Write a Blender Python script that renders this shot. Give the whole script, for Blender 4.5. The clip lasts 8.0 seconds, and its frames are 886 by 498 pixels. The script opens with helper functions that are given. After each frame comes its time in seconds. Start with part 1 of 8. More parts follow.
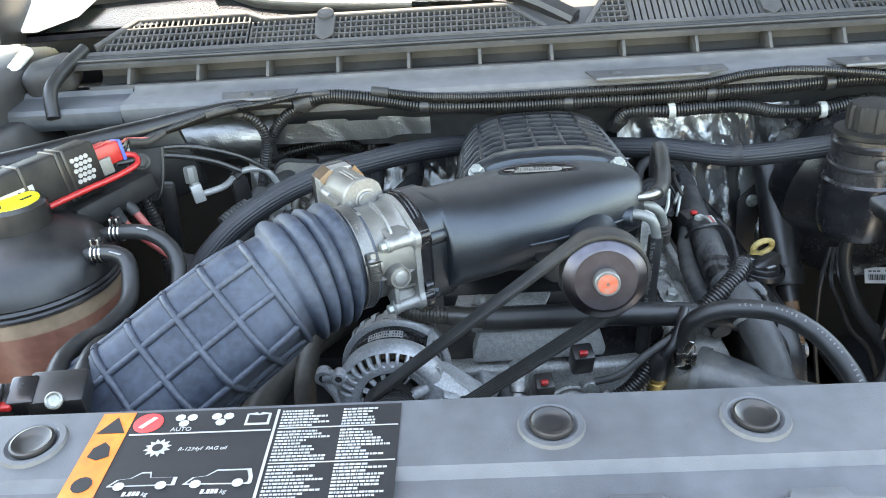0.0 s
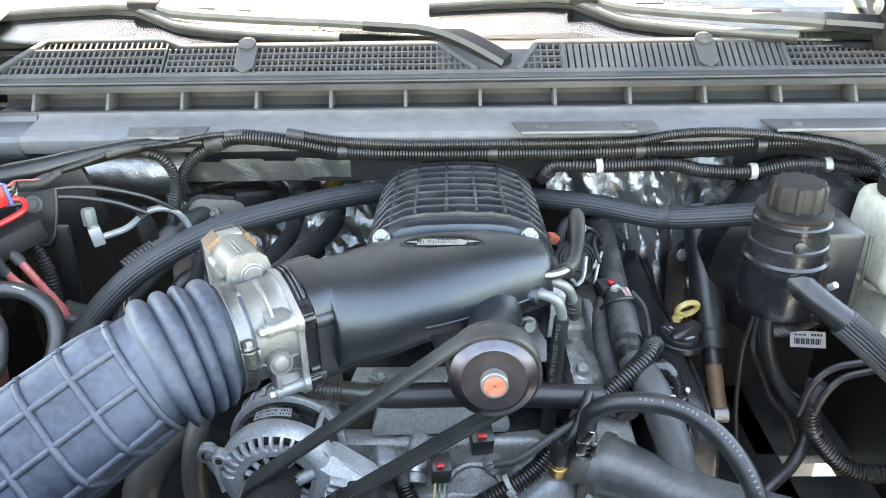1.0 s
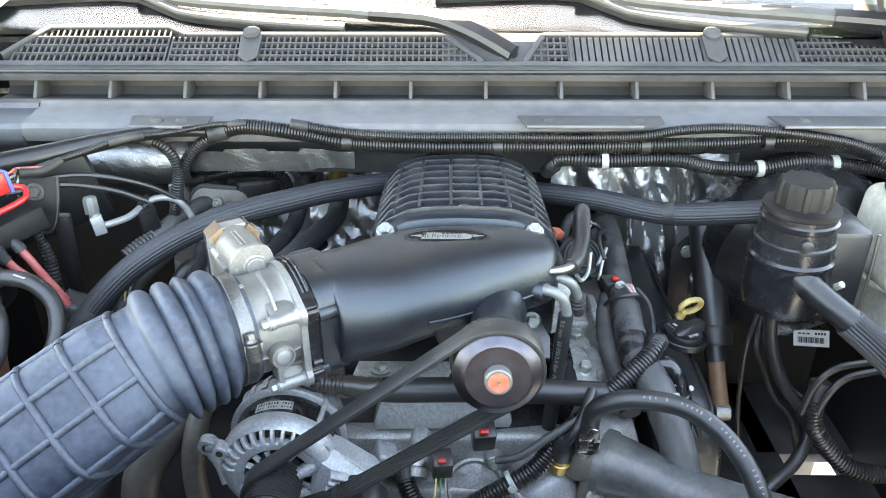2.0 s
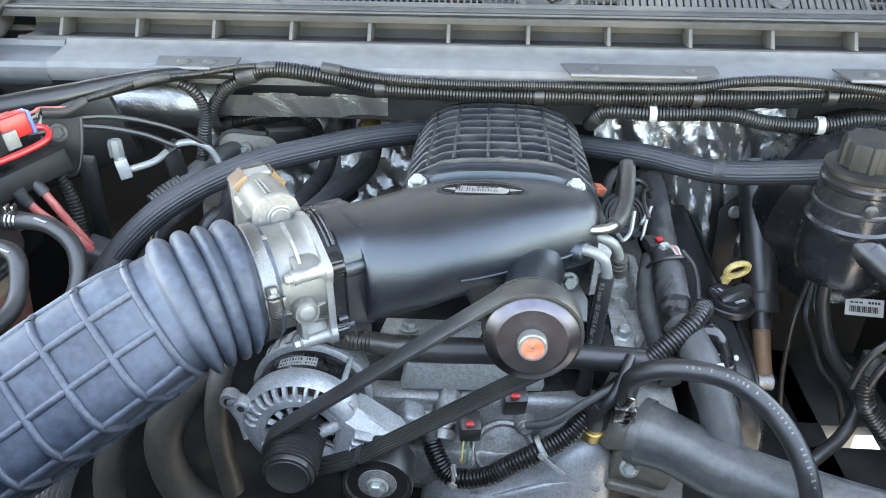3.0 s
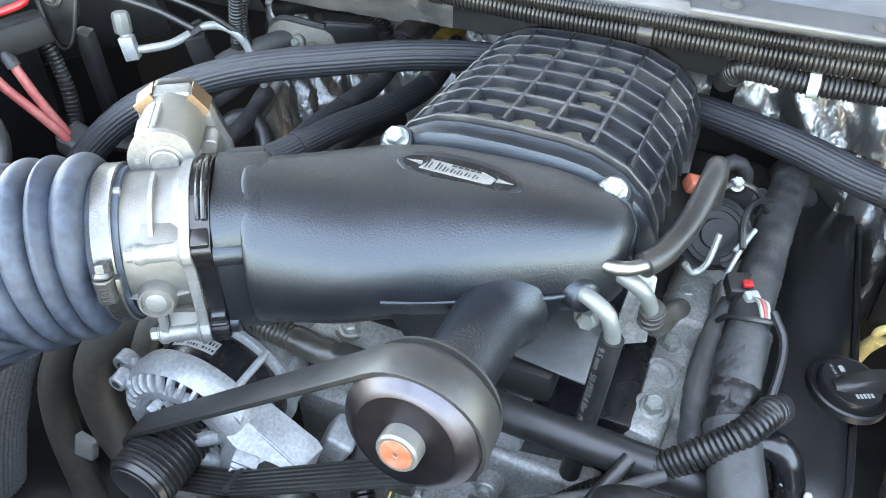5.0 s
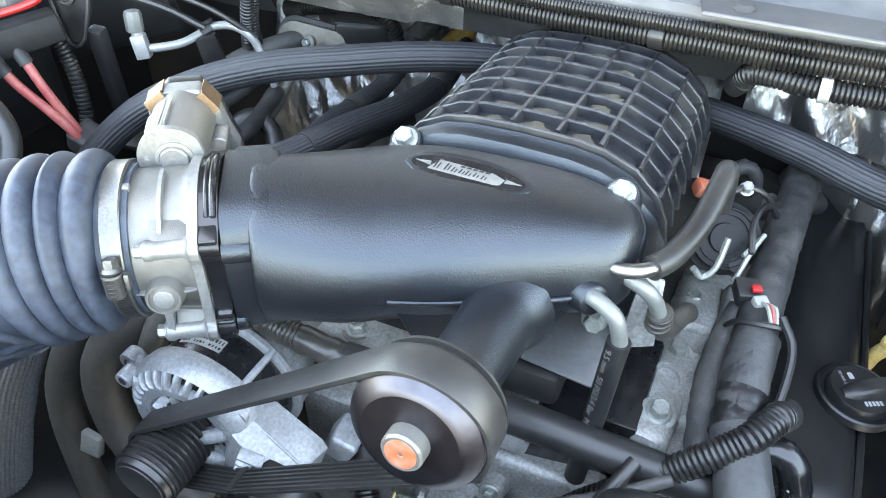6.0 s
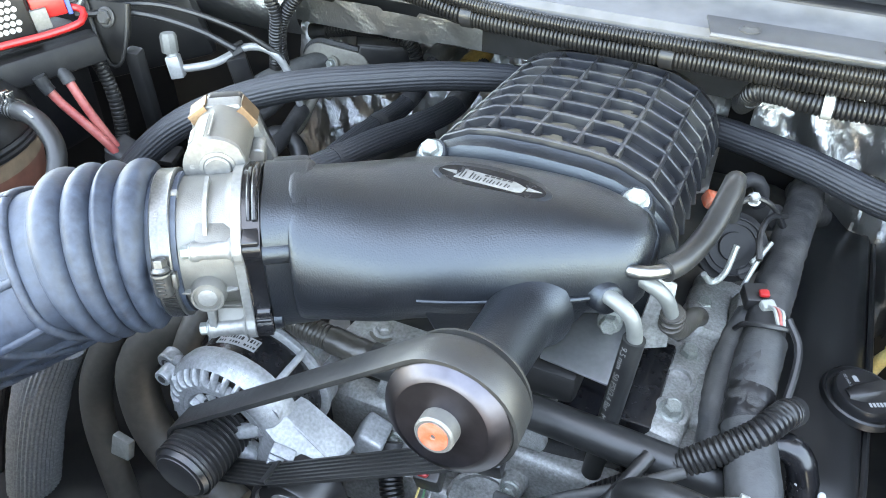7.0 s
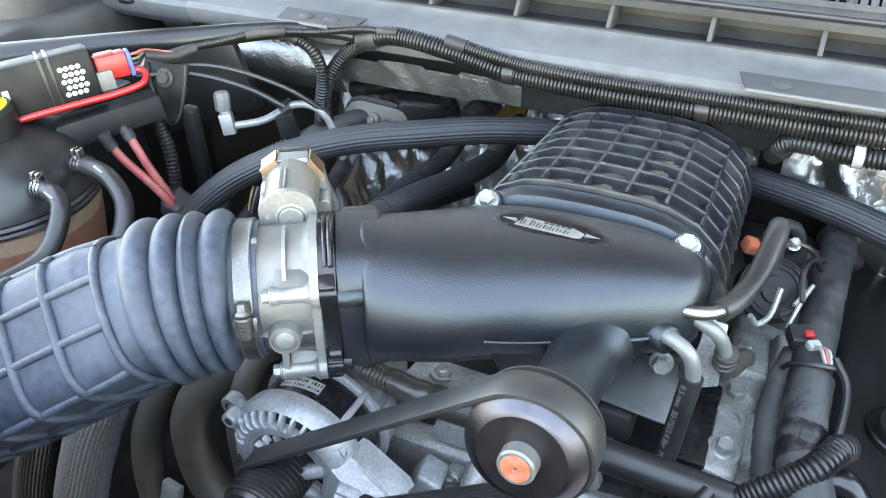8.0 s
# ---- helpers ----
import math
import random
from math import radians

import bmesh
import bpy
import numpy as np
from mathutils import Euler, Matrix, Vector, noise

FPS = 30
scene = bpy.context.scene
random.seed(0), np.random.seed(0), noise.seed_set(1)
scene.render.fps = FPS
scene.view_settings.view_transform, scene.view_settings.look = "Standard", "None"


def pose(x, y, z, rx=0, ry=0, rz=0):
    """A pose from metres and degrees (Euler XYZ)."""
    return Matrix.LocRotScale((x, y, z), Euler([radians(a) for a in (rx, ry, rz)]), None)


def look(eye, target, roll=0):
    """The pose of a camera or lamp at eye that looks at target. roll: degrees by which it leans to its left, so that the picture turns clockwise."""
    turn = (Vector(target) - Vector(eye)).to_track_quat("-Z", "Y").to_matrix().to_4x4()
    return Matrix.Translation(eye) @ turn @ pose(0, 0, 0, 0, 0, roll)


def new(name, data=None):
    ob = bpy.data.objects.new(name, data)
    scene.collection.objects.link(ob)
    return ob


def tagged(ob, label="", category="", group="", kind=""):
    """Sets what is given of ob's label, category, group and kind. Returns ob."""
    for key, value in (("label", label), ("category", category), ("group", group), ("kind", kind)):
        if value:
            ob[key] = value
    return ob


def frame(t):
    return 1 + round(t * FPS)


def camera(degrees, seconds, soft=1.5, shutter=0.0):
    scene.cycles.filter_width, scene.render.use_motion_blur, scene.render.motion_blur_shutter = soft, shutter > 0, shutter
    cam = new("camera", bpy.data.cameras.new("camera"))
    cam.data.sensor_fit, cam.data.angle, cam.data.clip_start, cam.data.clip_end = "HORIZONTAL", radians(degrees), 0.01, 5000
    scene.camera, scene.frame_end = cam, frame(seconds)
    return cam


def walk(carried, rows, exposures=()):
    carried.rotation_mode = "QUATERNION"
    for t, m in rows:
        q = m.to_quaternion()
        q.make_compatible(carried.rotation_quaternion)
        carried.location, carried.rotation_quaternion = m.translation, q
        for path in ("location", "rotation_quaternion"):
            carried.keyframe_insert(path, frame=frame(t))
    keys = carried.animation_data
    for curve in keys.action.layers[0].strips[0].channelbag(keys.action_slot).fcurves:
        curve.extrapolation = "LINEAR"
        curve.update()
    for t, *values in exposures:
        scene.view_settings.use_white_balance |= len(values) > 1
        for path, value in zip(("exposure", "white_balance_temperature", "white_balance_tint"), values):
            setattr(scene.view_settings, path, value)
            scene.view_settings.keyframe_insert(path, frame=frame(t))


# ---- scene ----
cam = camera(59.7, 8.0, soft=1.0)
PATH = [
    (0, (0.0000, 0.0000, 1.5000), (-0.0636, 1.3473, 0.8436), -3.89),
    (0.2, (0.0353, 0.0276, 1.5306), (-0.0162, 1.3715, 0.8664), -3.08),
    (0.5, (0.0731, 0.0621, 1.5573), (0.0440, 1.4008, 0.8812), -2.00),
    (1, (0.0799, 0.0824, 1.5628), (0.0672, 1.4162, 0.8765), -0.84),
    (1.5, (0.0760, 0.0868, 1.5639), (0.0677, 1.4172, 0.8711), -0.14),
    (3, (0.0749, 0.1281, 1.5450), (-0.0022, 1.4050, 0.7617), 0.12),
    (3.2, (0.0971, 0.1711, 1.5380), (-0.0280, 1.4237, 0.7223), 0.29),
    (3.5, (0.1621, 0.2801, 1.5237), (-0.0754, 1.4875, 0.6659), 0.28),
    (3.7, (0.1843, 0.3343, 1.5112), (-0.1204, 1.5003, 0.6181), 0.32),
    (4, (0.2045, 0.3715, 1.4927), (-0.1721, 1.4840, 0.5597), 0.16),
    (4.5, (0.2299, 0.4070, 1.4922), (-0.2024, 1.4707, 0.5270), -0.05),
    (6, (0.2311, 0.4061, 1.4891), (-0.2380, 1.4591, 0.5294), 0.48),
    (6.5, (0.2278, 0.3988, 1.4895), (-0.2530, 1.4581, 0.5426), 0.41),
    (7, (0.2342, 0.3690, 1.4991), (-0.2606, 1.4428, 0.5760), 0.23),
    (7.5, (0.2132, 0.3474, 1.5116), (-0.2971, 1.4461, 0.6271), 0.01),
    (8, (0.2055, 0.3257, 1.5120), (-0.3199, 1.4517, 0.6717), -0.34),
]
walk(cam, [(t, look(eye, target, roll)) for t, eye, target, roll in PATH],
     exposures=[(0.0, 4.50, 9700, 9), (0.5, 4.97, 10100, 10), (1.0, 4.93, 10100, 10), (1.5, 4.90, 10000, 10), (3.0, 5.02, 10000, 10), (4.5, 5.22, 10100, 10), (6.5, 5.22, 10000, 10), (7.4, 5.32, 10100, 10), (8.0, 4.96, 10100, 10)])

# ---- world and sun ----
SUN = Vector((-0.112, 0.280, 0.953)).normalized()
world = bpy.data.worlds.new("sky")
scene.world = world
world.use_nodes = True
wn = world.node_tree
sky = wn.nodes.new("ShaderNodeTexSky")
sky.sky_type, sky.sun_disc = "NISHITA", False
sky.sun_elevation, sky.sun_rotation = math.asin(SUN.z), math.atan2(SUN.x, SUN.y)
sky.air_density, sky.dust_density = 1.0, 0.4
wn.nodes["Background"].inputs["Strength"].default_value = 0.12
wn.links.new(sky.outputs[0], wn.nodes["Background"].inputs["Color"])
sun = new("sun", bpy.data.lights.new("sun", "SUN"))
sun.data.energy, sun.data.angle, sun.data.color = 2.0, radians(0.53), (1.0, 0.965, 0.92)
sun.matrix_world = look((0, 0, 6), Vector((0, 0, 6)) - SUN)


# ---- materials ----
def material(name, color, rough=0.5, metal=0.0, second=None, scale=30.0, amount=0.6, fine=400.0, bump=0.15,
             fine_bump=0.1, rough_spread=0.15, coat=0.0, specular=0.5, speck=0.16, dust=0.0, dust_color=(0.30, 0.27, 0.22)):
    m = bpy.data.materials.new(name)
    m.use_nodes = True
    nt = m.node_tree
    b = nt.nodes["Principled BSDF"]
    co = nt.nodes.new("ShaderNodeTexCoord")

    def noise_at(s, detail=4.0):
        n = nt.nodes.new("ShaderNodeTexNoise")
        n.inputs["Scale"].default_value, n.inputs["Detail"].default_value = s, detail
        nt.links.new(co.outputs["Object"], n.inputs["Vector"])
        return n

    big, small = noise_at(scale), noise_at(fine, 2.0)
    second = second or tuple(min(1.0, c * 1.5 + 0.01) for c in color)
    ramp = nt.nodes.new("ShaderNodeMapRange")
    ramp.inputs["From Min"].default_value, ramp.inputs["From Max"].default_value = 0.4, 0.75
    ramp.inputs["To Max"].default_value = amount
    nt.links.new(big.outputs["Fac"], ramp.inputs["Value"])
    mix = nt.nodes.new("ShaderNodeMix")
    mix.data_type = "RGBA"
    mix.inputs["A"].default_value, mix.inputs["B"].default_value = (*color, 1), (*second, 1)
    nt.links.new(ramp.outputs[0], mix.inputs["Factor"])
    out = mix.outputs["Result"]
    mid = noise_at(scale * 6.0, 5.0)
    spots = nt.nodes.new("ShaderNodeMapRange")
    spots.inputs["From Min"].default_value, spots.inputs["From Max"].default_value = 0.3, 0.7
    spots.inputs["To Min"].default_value, spots.inputs["To Max"].default_value = 1.0 - speck, 1.0 + speck
    nt.links.new(mid.outputs["Fac"], spots.inputs["Value"])
    scaled = nt.nodes.new("ShaderNodeVectorMath")
    scaled.operation = "SCALE"
    nt.links.new(out, scaled.inputs[0])
    nt.links.new(spots.outputs[0], scaled.inputs["Scale"])
    out = scaled.outputs[0]
    if dust:
        d1 = noise_at(scale * 0.6, 6.0)
        r1 = nt.nodes.new("ShaderNodeMapRange")
        r1.inputs["From Min"].default_value, r1.inputs["From Max"].default_value = 0.45, 0.8
        r1.inputs["To Max"].default_value = dust
        nt.links.new(d1.outputs["Fac"], r1.inputs["Value"])
        mx = nt.nodes.new("ShaderNodeMix")
        mx.data_type = "RGBA"
        mx.inputs["B"].default_value = (*dust_color, 1)
        nt.links.new(out, mx.inputs["A"])
        nt.links.new(r1.outputs[0], mx.inputs["Factor"])
        out = mx.outputs["Result"]
    nt.links.new(out, b.inputs["Base Color"])
    rr = nt.nodes.new("ShaderNodeMapRange")
    rr.inputs["To Min"].default_value = max(0.02, rough - rough_spread)
    rr.inputs["To Max"].default_value = min(1.0, rough + rough_spread)
    blend = nt.nodes.new("ShaderNodeMath")
    blend.operation, blend.inputs[1].default_value = "MULTIPLY_ADD", 0.6
    nt.links.new(mid.outputs["Fac"], blend.inputs[0])
    half = nt.nodes.new("ShaderNodeMath")
    half.operation, half.inputs[1].default_value = "MULTIPLY", 0.4
    nt.links.new(big.outputs["Fac"], half.inputs[0])
    nt.links.new(half.outputs[0], blend.inputs[2])
    nt.links.new(blend.outputs[0], rr.inputs["Value"])
    nt.links.new(rr.outputs[0], b.inputs["Roughness"])
    b.inputs["Metallic"].default_value = metal
    b.inputs["Specular IOR Level"].default_value = specular
    b.inputs["Coat Weight"].default_value = coat
    last = None
    for n, s, dist in ((big, bump, 0.0015), (mid, bump * 0.6, 0.0006), (small, fine_bump, 0.0003)):
        if s:
            bp = nt.nodes.new("ShaderNodeBump")
            bp.inputs["Strength"].default_value, bp.inputs["Distance"].default_value = s, dist
            nt.links.new(n.outputs["Fac"], bp.inputs["Height"])
            if last:
                nt.links.new(last.outputs[0], bp.inputs["Normal"])
            last = bp
    if last:
        nt.links.new(last.outputs[0], b.inputs["Normal"])
    return m


SATIN = material("satin_black_casting", (0.0045, 0.005, 0.0065), 0.39, second=(0.007, 0.008, 0.010), scale=18, fine=820, bump=0.05, fine_bump=1.0, rough_spread=0.08, specular=0.64, speck=0.14)
# the blue of reflected sky is put into the specular tint
SATIN.node_tree.nodes["Principled BSDF"].inputs["Specular Tint"].default_value = (0.80, 0.91, 1.0, 1)
LID = material("black_lid", (0.010, 0.011, 0.014), 0.34, second=(0.019, 0.020, 0.022), scale=40, fine=900, fine_bump=0.35, dust=0.34, dust_color=(0.13, 0.125, 0.11))
SILT = material("dry_silt", (0.05, 0.044, 0.033), 0.75, second=(0.13, 0.107, 0.066), scale=55, fine=500, fine_bump=0.3)
PLASTIC = material("black_plastic", (0.0085, 0.0085, 0.0095), 0.36, second=(0.014, 0.014, 0.015), scale=25, fine=700, fine_bump=0.3, dust=0.07, specular=0.42)
SHELLBLACK = material("moulded_black_cover", (0.0075, 0.0077, 0.0083), 0.36, second=(0.011, 0.011, 0.0115), scale=9, fine=900, bump=0.06, fine_bump=0.3, dust=0.06, dust_color=(0.10, 0.09, 0.08), specular=0.42)
GLOSSBLACK = material("gloss_black", (0.006, 0.006, 0.007), 0.25, scale=30, fine_bump=0.05, bump=0.05, speck=0.08)
DUSTY = material("dusty_black_plastic", (0.018, 0.018, 0.019), 0.55, second=(0.034, 0.033, 0.031), scale=20, fine=600, dust=0.26, dust_color=(0.16, 0.15, 0.13), specular=0.4)
LOOM = material("conduit_plastic", (0.0065, 0.0065, 0.0072), 0.34, second=(0.011, 0.0105, 0.010), scale=30, fine=800, bump=0.05, dust=0.12, dust_color=(0.13, 0.12, 0.105), specular=0.40)
BRAID = material("braided_sleeve", (0.0095, 0.0105, 0.013), 0.56, second=(0.020, 0.0215, 0.025), scale=35, fine=1500, fine_bump=0.7, rough_spread=0.1)
RUBBER = material("hose_rubber", (0.010, 0.0103, 0.0108), 0.40, second=(0.019, 0.019, 0.0185), scale=26, fine=700, bump=0.3, dust=0.10, dust_color=(0.15, 0.14, 0.125), specular=0.42)
DUCT = material("intake_duct_rubber", (0.021, 0.028, 0.041), 0.54, second=(0.034, 0.044, 0.062), scale=22, fine=520, bump=0.35, fine_bump=0.5, amount=0.9, dust=0.36, dust_color=(0.095, 0.112, 0.138), rough_spread=0.2, speck=0.36, specular=0.30)
DUCTRIB = material("intake_duct_edges", (0.026, 0.033, 0.046), 0.48, second=(0.048, 0.058, 0.076), scale=40, fine=520, bump=0.3, fine_bump=0.35, amount=0.9, rough_spread=0.2, speck=0.3, specular=0.36)
TAPE = material("cloth_tape", (0.014, 0.0142, 0.015), 0.55, second=(0.030, 0.030, 0.030), scale=45, fine=900, bump=0.8, fine_bump=0.6, dust=0.22, dust_color=(0.17, 0.16, 0.145), specular=0.34)
CASTWARM = material("throttle_aluminium", (0.140, 0.136, 0.125), 0.44, metal=0.5, second=(0.112, 0.107, 0.095), scale=22, fine=1100, bump=0.15, fine_bump=0.6, speck=0.10)
# paler copy of the throttle aluminium; light on plates and ribs is painted in
CASTEDGE = material("lit_throttle_aluminium", (0.200, 0.199, 0.192), 0.42, metal=0.5, second=(0.165, 0.162, 0.152), scale=50, fine=1100, bump=0.15, fine_bump=0.6, speck=0.14)
CASTDIRTY = material("dull_aluminium", (0.33, 0.33, 0.322), 0.50, metal=0.6, second=(0.165, 0.162, 0.150), scale=60, fine=900, bump=0.4, fine_bump=0.7, dust=0.3, dust_color=(0.12, 0.108, 0.09), speck=0.28)
GRIT = material("rough_grey_casting", (0.34, 0.345, 0.335), 0.48, metal=0.35, second=(0.20, 0.20, 0.19), scale=220, fine=700, bump=0.9, fine_bump=1.0, speck=0.3)
GRITPALE = material("pale_rough_casting", (0.33, 0.33, 0.315), 0.55, metal=0.35, second=(0.17, 0.168, 0.152), scale=70, fine=900, bump=0.5, fine_bump=0.8, dust=0.3, dust_color=(0.105, 0.095, 0.075), speck=0.3)
CASTGREY = material("pale_cast_alloy", (0.285, 0.293, 0.300), 0.46, metal=0.35, second=(0.19, 0.195, 0.198), scale=60, fine=1100, bump=0.25, fine_bump=0.7, speck=0.22)
STEEL = material("bright_steel", (0.25, 0.25, 0.245), 0.36, metal=1.0, second=(0.22, 0.22, 0.215), scale=60, fine=900, bump=0.05, fine_bump=0.1, speck=0.08)
SILVER = material("silver_badge_paint", (0.15, 0.15, 0.146), 0.45, metal=0.3, second=(0.11, 0.11, 0.105), scale=60, bump=0.02)
ZINC = material("zinc_plate", (0.265, 0.280, 0.262), 0.38, metal=0.5, second=(0.19, 0.193, 0.175), scale=120, bump=0.1, speck=0.2)
TUBEMETAL = material("painted_tube", (0.128, 0.133, 0.125), 0.42, metal=0.3, second=(0.155, 0.155, 0.147), scale=40, bump=0.05, speck=0.08)
CHROMEDARK = material("dark_anodised", (0.072, 0.068, 0.078), 0.38, metal=1.0, second=(0.092, 0.088, 0.102), scale=14, bump=0.0, fine_bump=0.08, rough_spread=0.06)
FACEDARK = material("dark_pulley_face", (0.092, 0.085, 0.088), 0.38, metal=0.9, second=(0.12, 0.112, 0.108), scale=30, bump=0.0, fine_bump=0.12)
BELT = material("belt_rubber", (0.016, 0.016, 0.016), 0.44, second=(0.028, 0.027, 0.025), scale=30, fine=1200, fine_bump=0.4, bump=0.02)
PALETUBE = material("bare_tube", (0.27, 0.27, 0.265), 0.40, metal=0.35, second=(0.24, 0.24, 0.23), scale=50, bump=0.1, speck=0.1)
CAPGREY = material("grey_cap_plastic", (0.115, 0.115, 0.108), 0.5, second=(0.085, 0.085, 0.08), scale=60, bump=0.1)
ORANGE = material("orange_paint", (0.40, 0.07, 0.028), 0.48, second=(0.27, 0.16, 0.12), scale=120, amount=0.9, bump=0.05, speck=0.08)
RED = material("red_plastic", (0.30, 0.010, 0.010), 0.38, second=(0.36, 0.016, 0.016), bump=0.02)
REDWIRE = material("faded_red_cable", (0.30, 0.055, 0.05), 0.48, second=(0.36, 0.13, 0.10), scale=60, bump=0.1)
YELLOW = material("yellow_plastic", (0.55, 0.42, 0.17), 0.4, second=(0.47, 0.34, 0.12), scale=60, bump=0.05)
YELLOWCAP = material("yellow_print", (0.75, 0.66, 0.02), 0.45, bump=0.02)
WHITEPL = material("white_plastic", (0.235, 0.235, 0.22), 0.45, second=(0.19, 0.215, 0.19), scale=40, bump=0.05)
CREAM = material("fluid_tank_plastic", (0.42, 0.405, 0.34), 0.42, second=(0.34, 0.32, 0.25), scale=20, bump=0.1)
TANBOTTLE = material("stained_bottle_plastic", (0.22, 0.16, 0.11), 0.38, second=(0.22, 0.15, 0.10), scale=16, bump=0.1)
COOLANT = material("coolant_in_bottle", (0.20, 0.085, 0.06), 0.38, second=(0.15, 0.06, 0.045), scale=16, bump=0.1)
BRASS = material("brass_fitting", (0.42, 0.27, 0.09), 0.35, metal=0.9, second=(0.28, 0.17, 0.06), scale=60, bump=0.1)
COPPER = material("copper_clip", (0.115, 0.074, 0.048), 0.42, metal=0.75, second=(0.15, 0.10, 0.064), scale=80, bump=0.05)
BANDMETAL = material("grey_painted_shelf", (0.082, 0.083, 0.087), 0.58, specular=0.32, second=(0.094, 0.095, 0.099), scale=8, fine=500, dust=0.08)
COWL = material("grained_cowl_plastic", (0.034, 0.035, 0.037), 0.66, specular=0.25, second=(0.045, 0.045, 0.046), scale=14, fine=900, fine_bump=0.5, dust=0.22, dust_color=(0.17, 0.16, 0.145))
TROUGH = material("dusty_trough_plastic", (0.022, 0.022, 0.023), 0.6, specular=0.3, second=(0.034, 0.033, 0.032), scale=18, fine=700, fine_bump=0.4, dust=0.22, dust_color=(0.12, 0.11, 0.095))
APRON = material("grey_painted_firewall", (0.060, 0.061, 0.064), 0.55, specular=0.35, second=(0.075, 0.075, 0.077), scale=9, fine=500, dust=0.12, dust_color=(0.13, 0.12, 0.105))
COVER = material("grained_grey_cover", (0.048, 0.052, 0.058), 0.52, second=(0.062, 0.066, 0.073), scale=10, fine=900, fine_bump=0.5, dust=0.15, dust_color=(0.14, 0.145, 0.15))
PAINT = material("white_body_paint", (0.70, 0.69, 0.66), 0.28, second=(0.64, 0.63, 0.6), scale=5, coat=0.6, bump=0.0, fine_bump=0.0, speck=0.08)
DARKSTEEL = material("dark_painted_steel", (0.009, 0.009, 0.0095), 0.45, second=(0.016, 0.0155, 0.015), scale=14, fine=500, dust=0.12, dust_color=(0.10, 0.09, 0.08), specular=0.4)
IRON = material("grimy_iron", (0.035, 0.034, 0.032), 0.6, metal=0.3, second=(0.06, 0.055, 0.05), scale=30, fine=500, bump=0.5, fine_bump=0.5, dust=0.35)
RUST = material("brown_rubber_boot", (0.16, 0.09, 0.05), 0.6, second=(0.1, 0.06, 0.035), scale=60, bump=0.2)
LABELBLACK = material("label_black", (0.010, 0.010, 0.011), 0.6, second=(0.016, 0.016, 0.016), bump=0.0, specular=0.25, speck=0.08)
LABELWHITE = material("label_white", (0.24, 0.243, 0.243), 0.5, bump=0.0, speck=0.08)
LABELORANGE = material("label_orange", (0.50, 0.105, 0.008), 0.5, bump=0.0)
LABELRED = material("label_red", (0.62, 0.03, 0.03), 0.45, bump=0.0)
BLUESEAL = material("blue_rubber_seal", (0.03, 0.07, 0.32), 0.5, bump=0.0)
GREENWIRE = material("green_wire", (0.05, 0.14, 0.07), 0.4, bump=0.0)
LABELGREY = material("faded_print", (0.12, 0.12, 0.115), 0.55, second=(0.08, 0.08, 0.08), scale=300, amount=0.9, bump=0.0)
CASTTAN = material("grimy_cast_alloy", (0.15, 0.14, 0.12), 0.55, metal=0.4, second=(0.09, 0.08, 0.065), scale=40, fine=800, bump=0.4, fine_bump=0.6, dust=0.25, dust_color=(0.10, 0.085, 0.06))
HOSEGREY = material("scuffed_hose_rubber", (0.034, 0.037, 0.039), 0.38, second=(0.066, 0.067, 0.063), scale=30, fine=500, bump=0.45, fine_bump=0.4, rough_spread=0.2, dust=0.45, dust_color=(0.16, 0.15, 0.128), speck=0.28, specular=0.46)
GREYTAPE = material("dusty_grey_tape", (0.030, 0.0315, 0.0325), 0.5, second=(0.055, 0.0555, 0.054), scale=35, fine=700, bump=0.8, fine_bump=0.5, dust=0.35, dust_color=(0.14, 0.13, 0.115), specular=0.35)
PULLEYSTEEL = material("worn_dark_pulley", (0.020, 0.020, 0.021), 0.32, metal=0.3, second=(0.034, 0.033, 0.032), scale=50, fine=900, bump=0.1, fine_bump=0.3)
CAPBLACK = material("worn_black_cap", (0.0065, 0.0065, 0.007), 0.5, second=(0.011, 0.011, 0.011), scale=40, fine=700, bump=0.1, fine_bump=0.3, specular=0.17, dust=0.06)
CHROME = material("bright_spring_steel", (0.50, 0.50, 0.49), 0.22, metal=1.0, second=(0.38, 0.38, 0.37), scale=90, bump=0.1, speck=0.15)
OILEDWRAP = material("oily_wrapped_tape", (0.030, 0.027, 0.023), 0.34, second=(0.060, 0.053, 0.044), scale=40, fine=500, bump=0.6, fine_bump=0.3, dust=0.25, dust_color=(0.14, 0.125, 0.10))
CLAMPSTEEL = material("brushed_clamp_steel", (0.115, 0.115, 0.112), 0.38, metal=0.8, second=(0.15, 0.148, 0.14), scale=90, fine=900, bump=0.05, fine_bump=0.3, speck=0.18)
WEAVE = material("grey_woven_sleeve", (0.16, 0.165, 0.17), 0.6, second=(0.28, 0.285, 0.29), scale=300, fine=1200, amount=0.9, fine_bump=0.8)
LABELPRINT = material("dull_white_print", (0.20, 0.20, 0.20), 0.55, bump=0.0, speck=0.08)
DASH = material("dash_vinyl_and_slot_shade", (0.008, 0.008, 0.008), 0.75, second=(0.012, 0.012, 0.012), scale=10, bump=0.1, specular=0.1)
GROUND = material("pale_concrete", (0.42, 0.42, 0.41), 0.85, second=(0.33, 0.33, 0.32), scale=1.5, fine=60, bump=0.4, fine_bump=0.5)
DUSTYPIPE = material("dusty_grey_pipe", (0.055, 0.055, 0.054), 0.5, metal=0.2, second=(0.10, 0.098, 0.092), scale=45, fine=700, bump=0.3, dust=0.3, dust_color=(0.16, 0.15, 0.13))
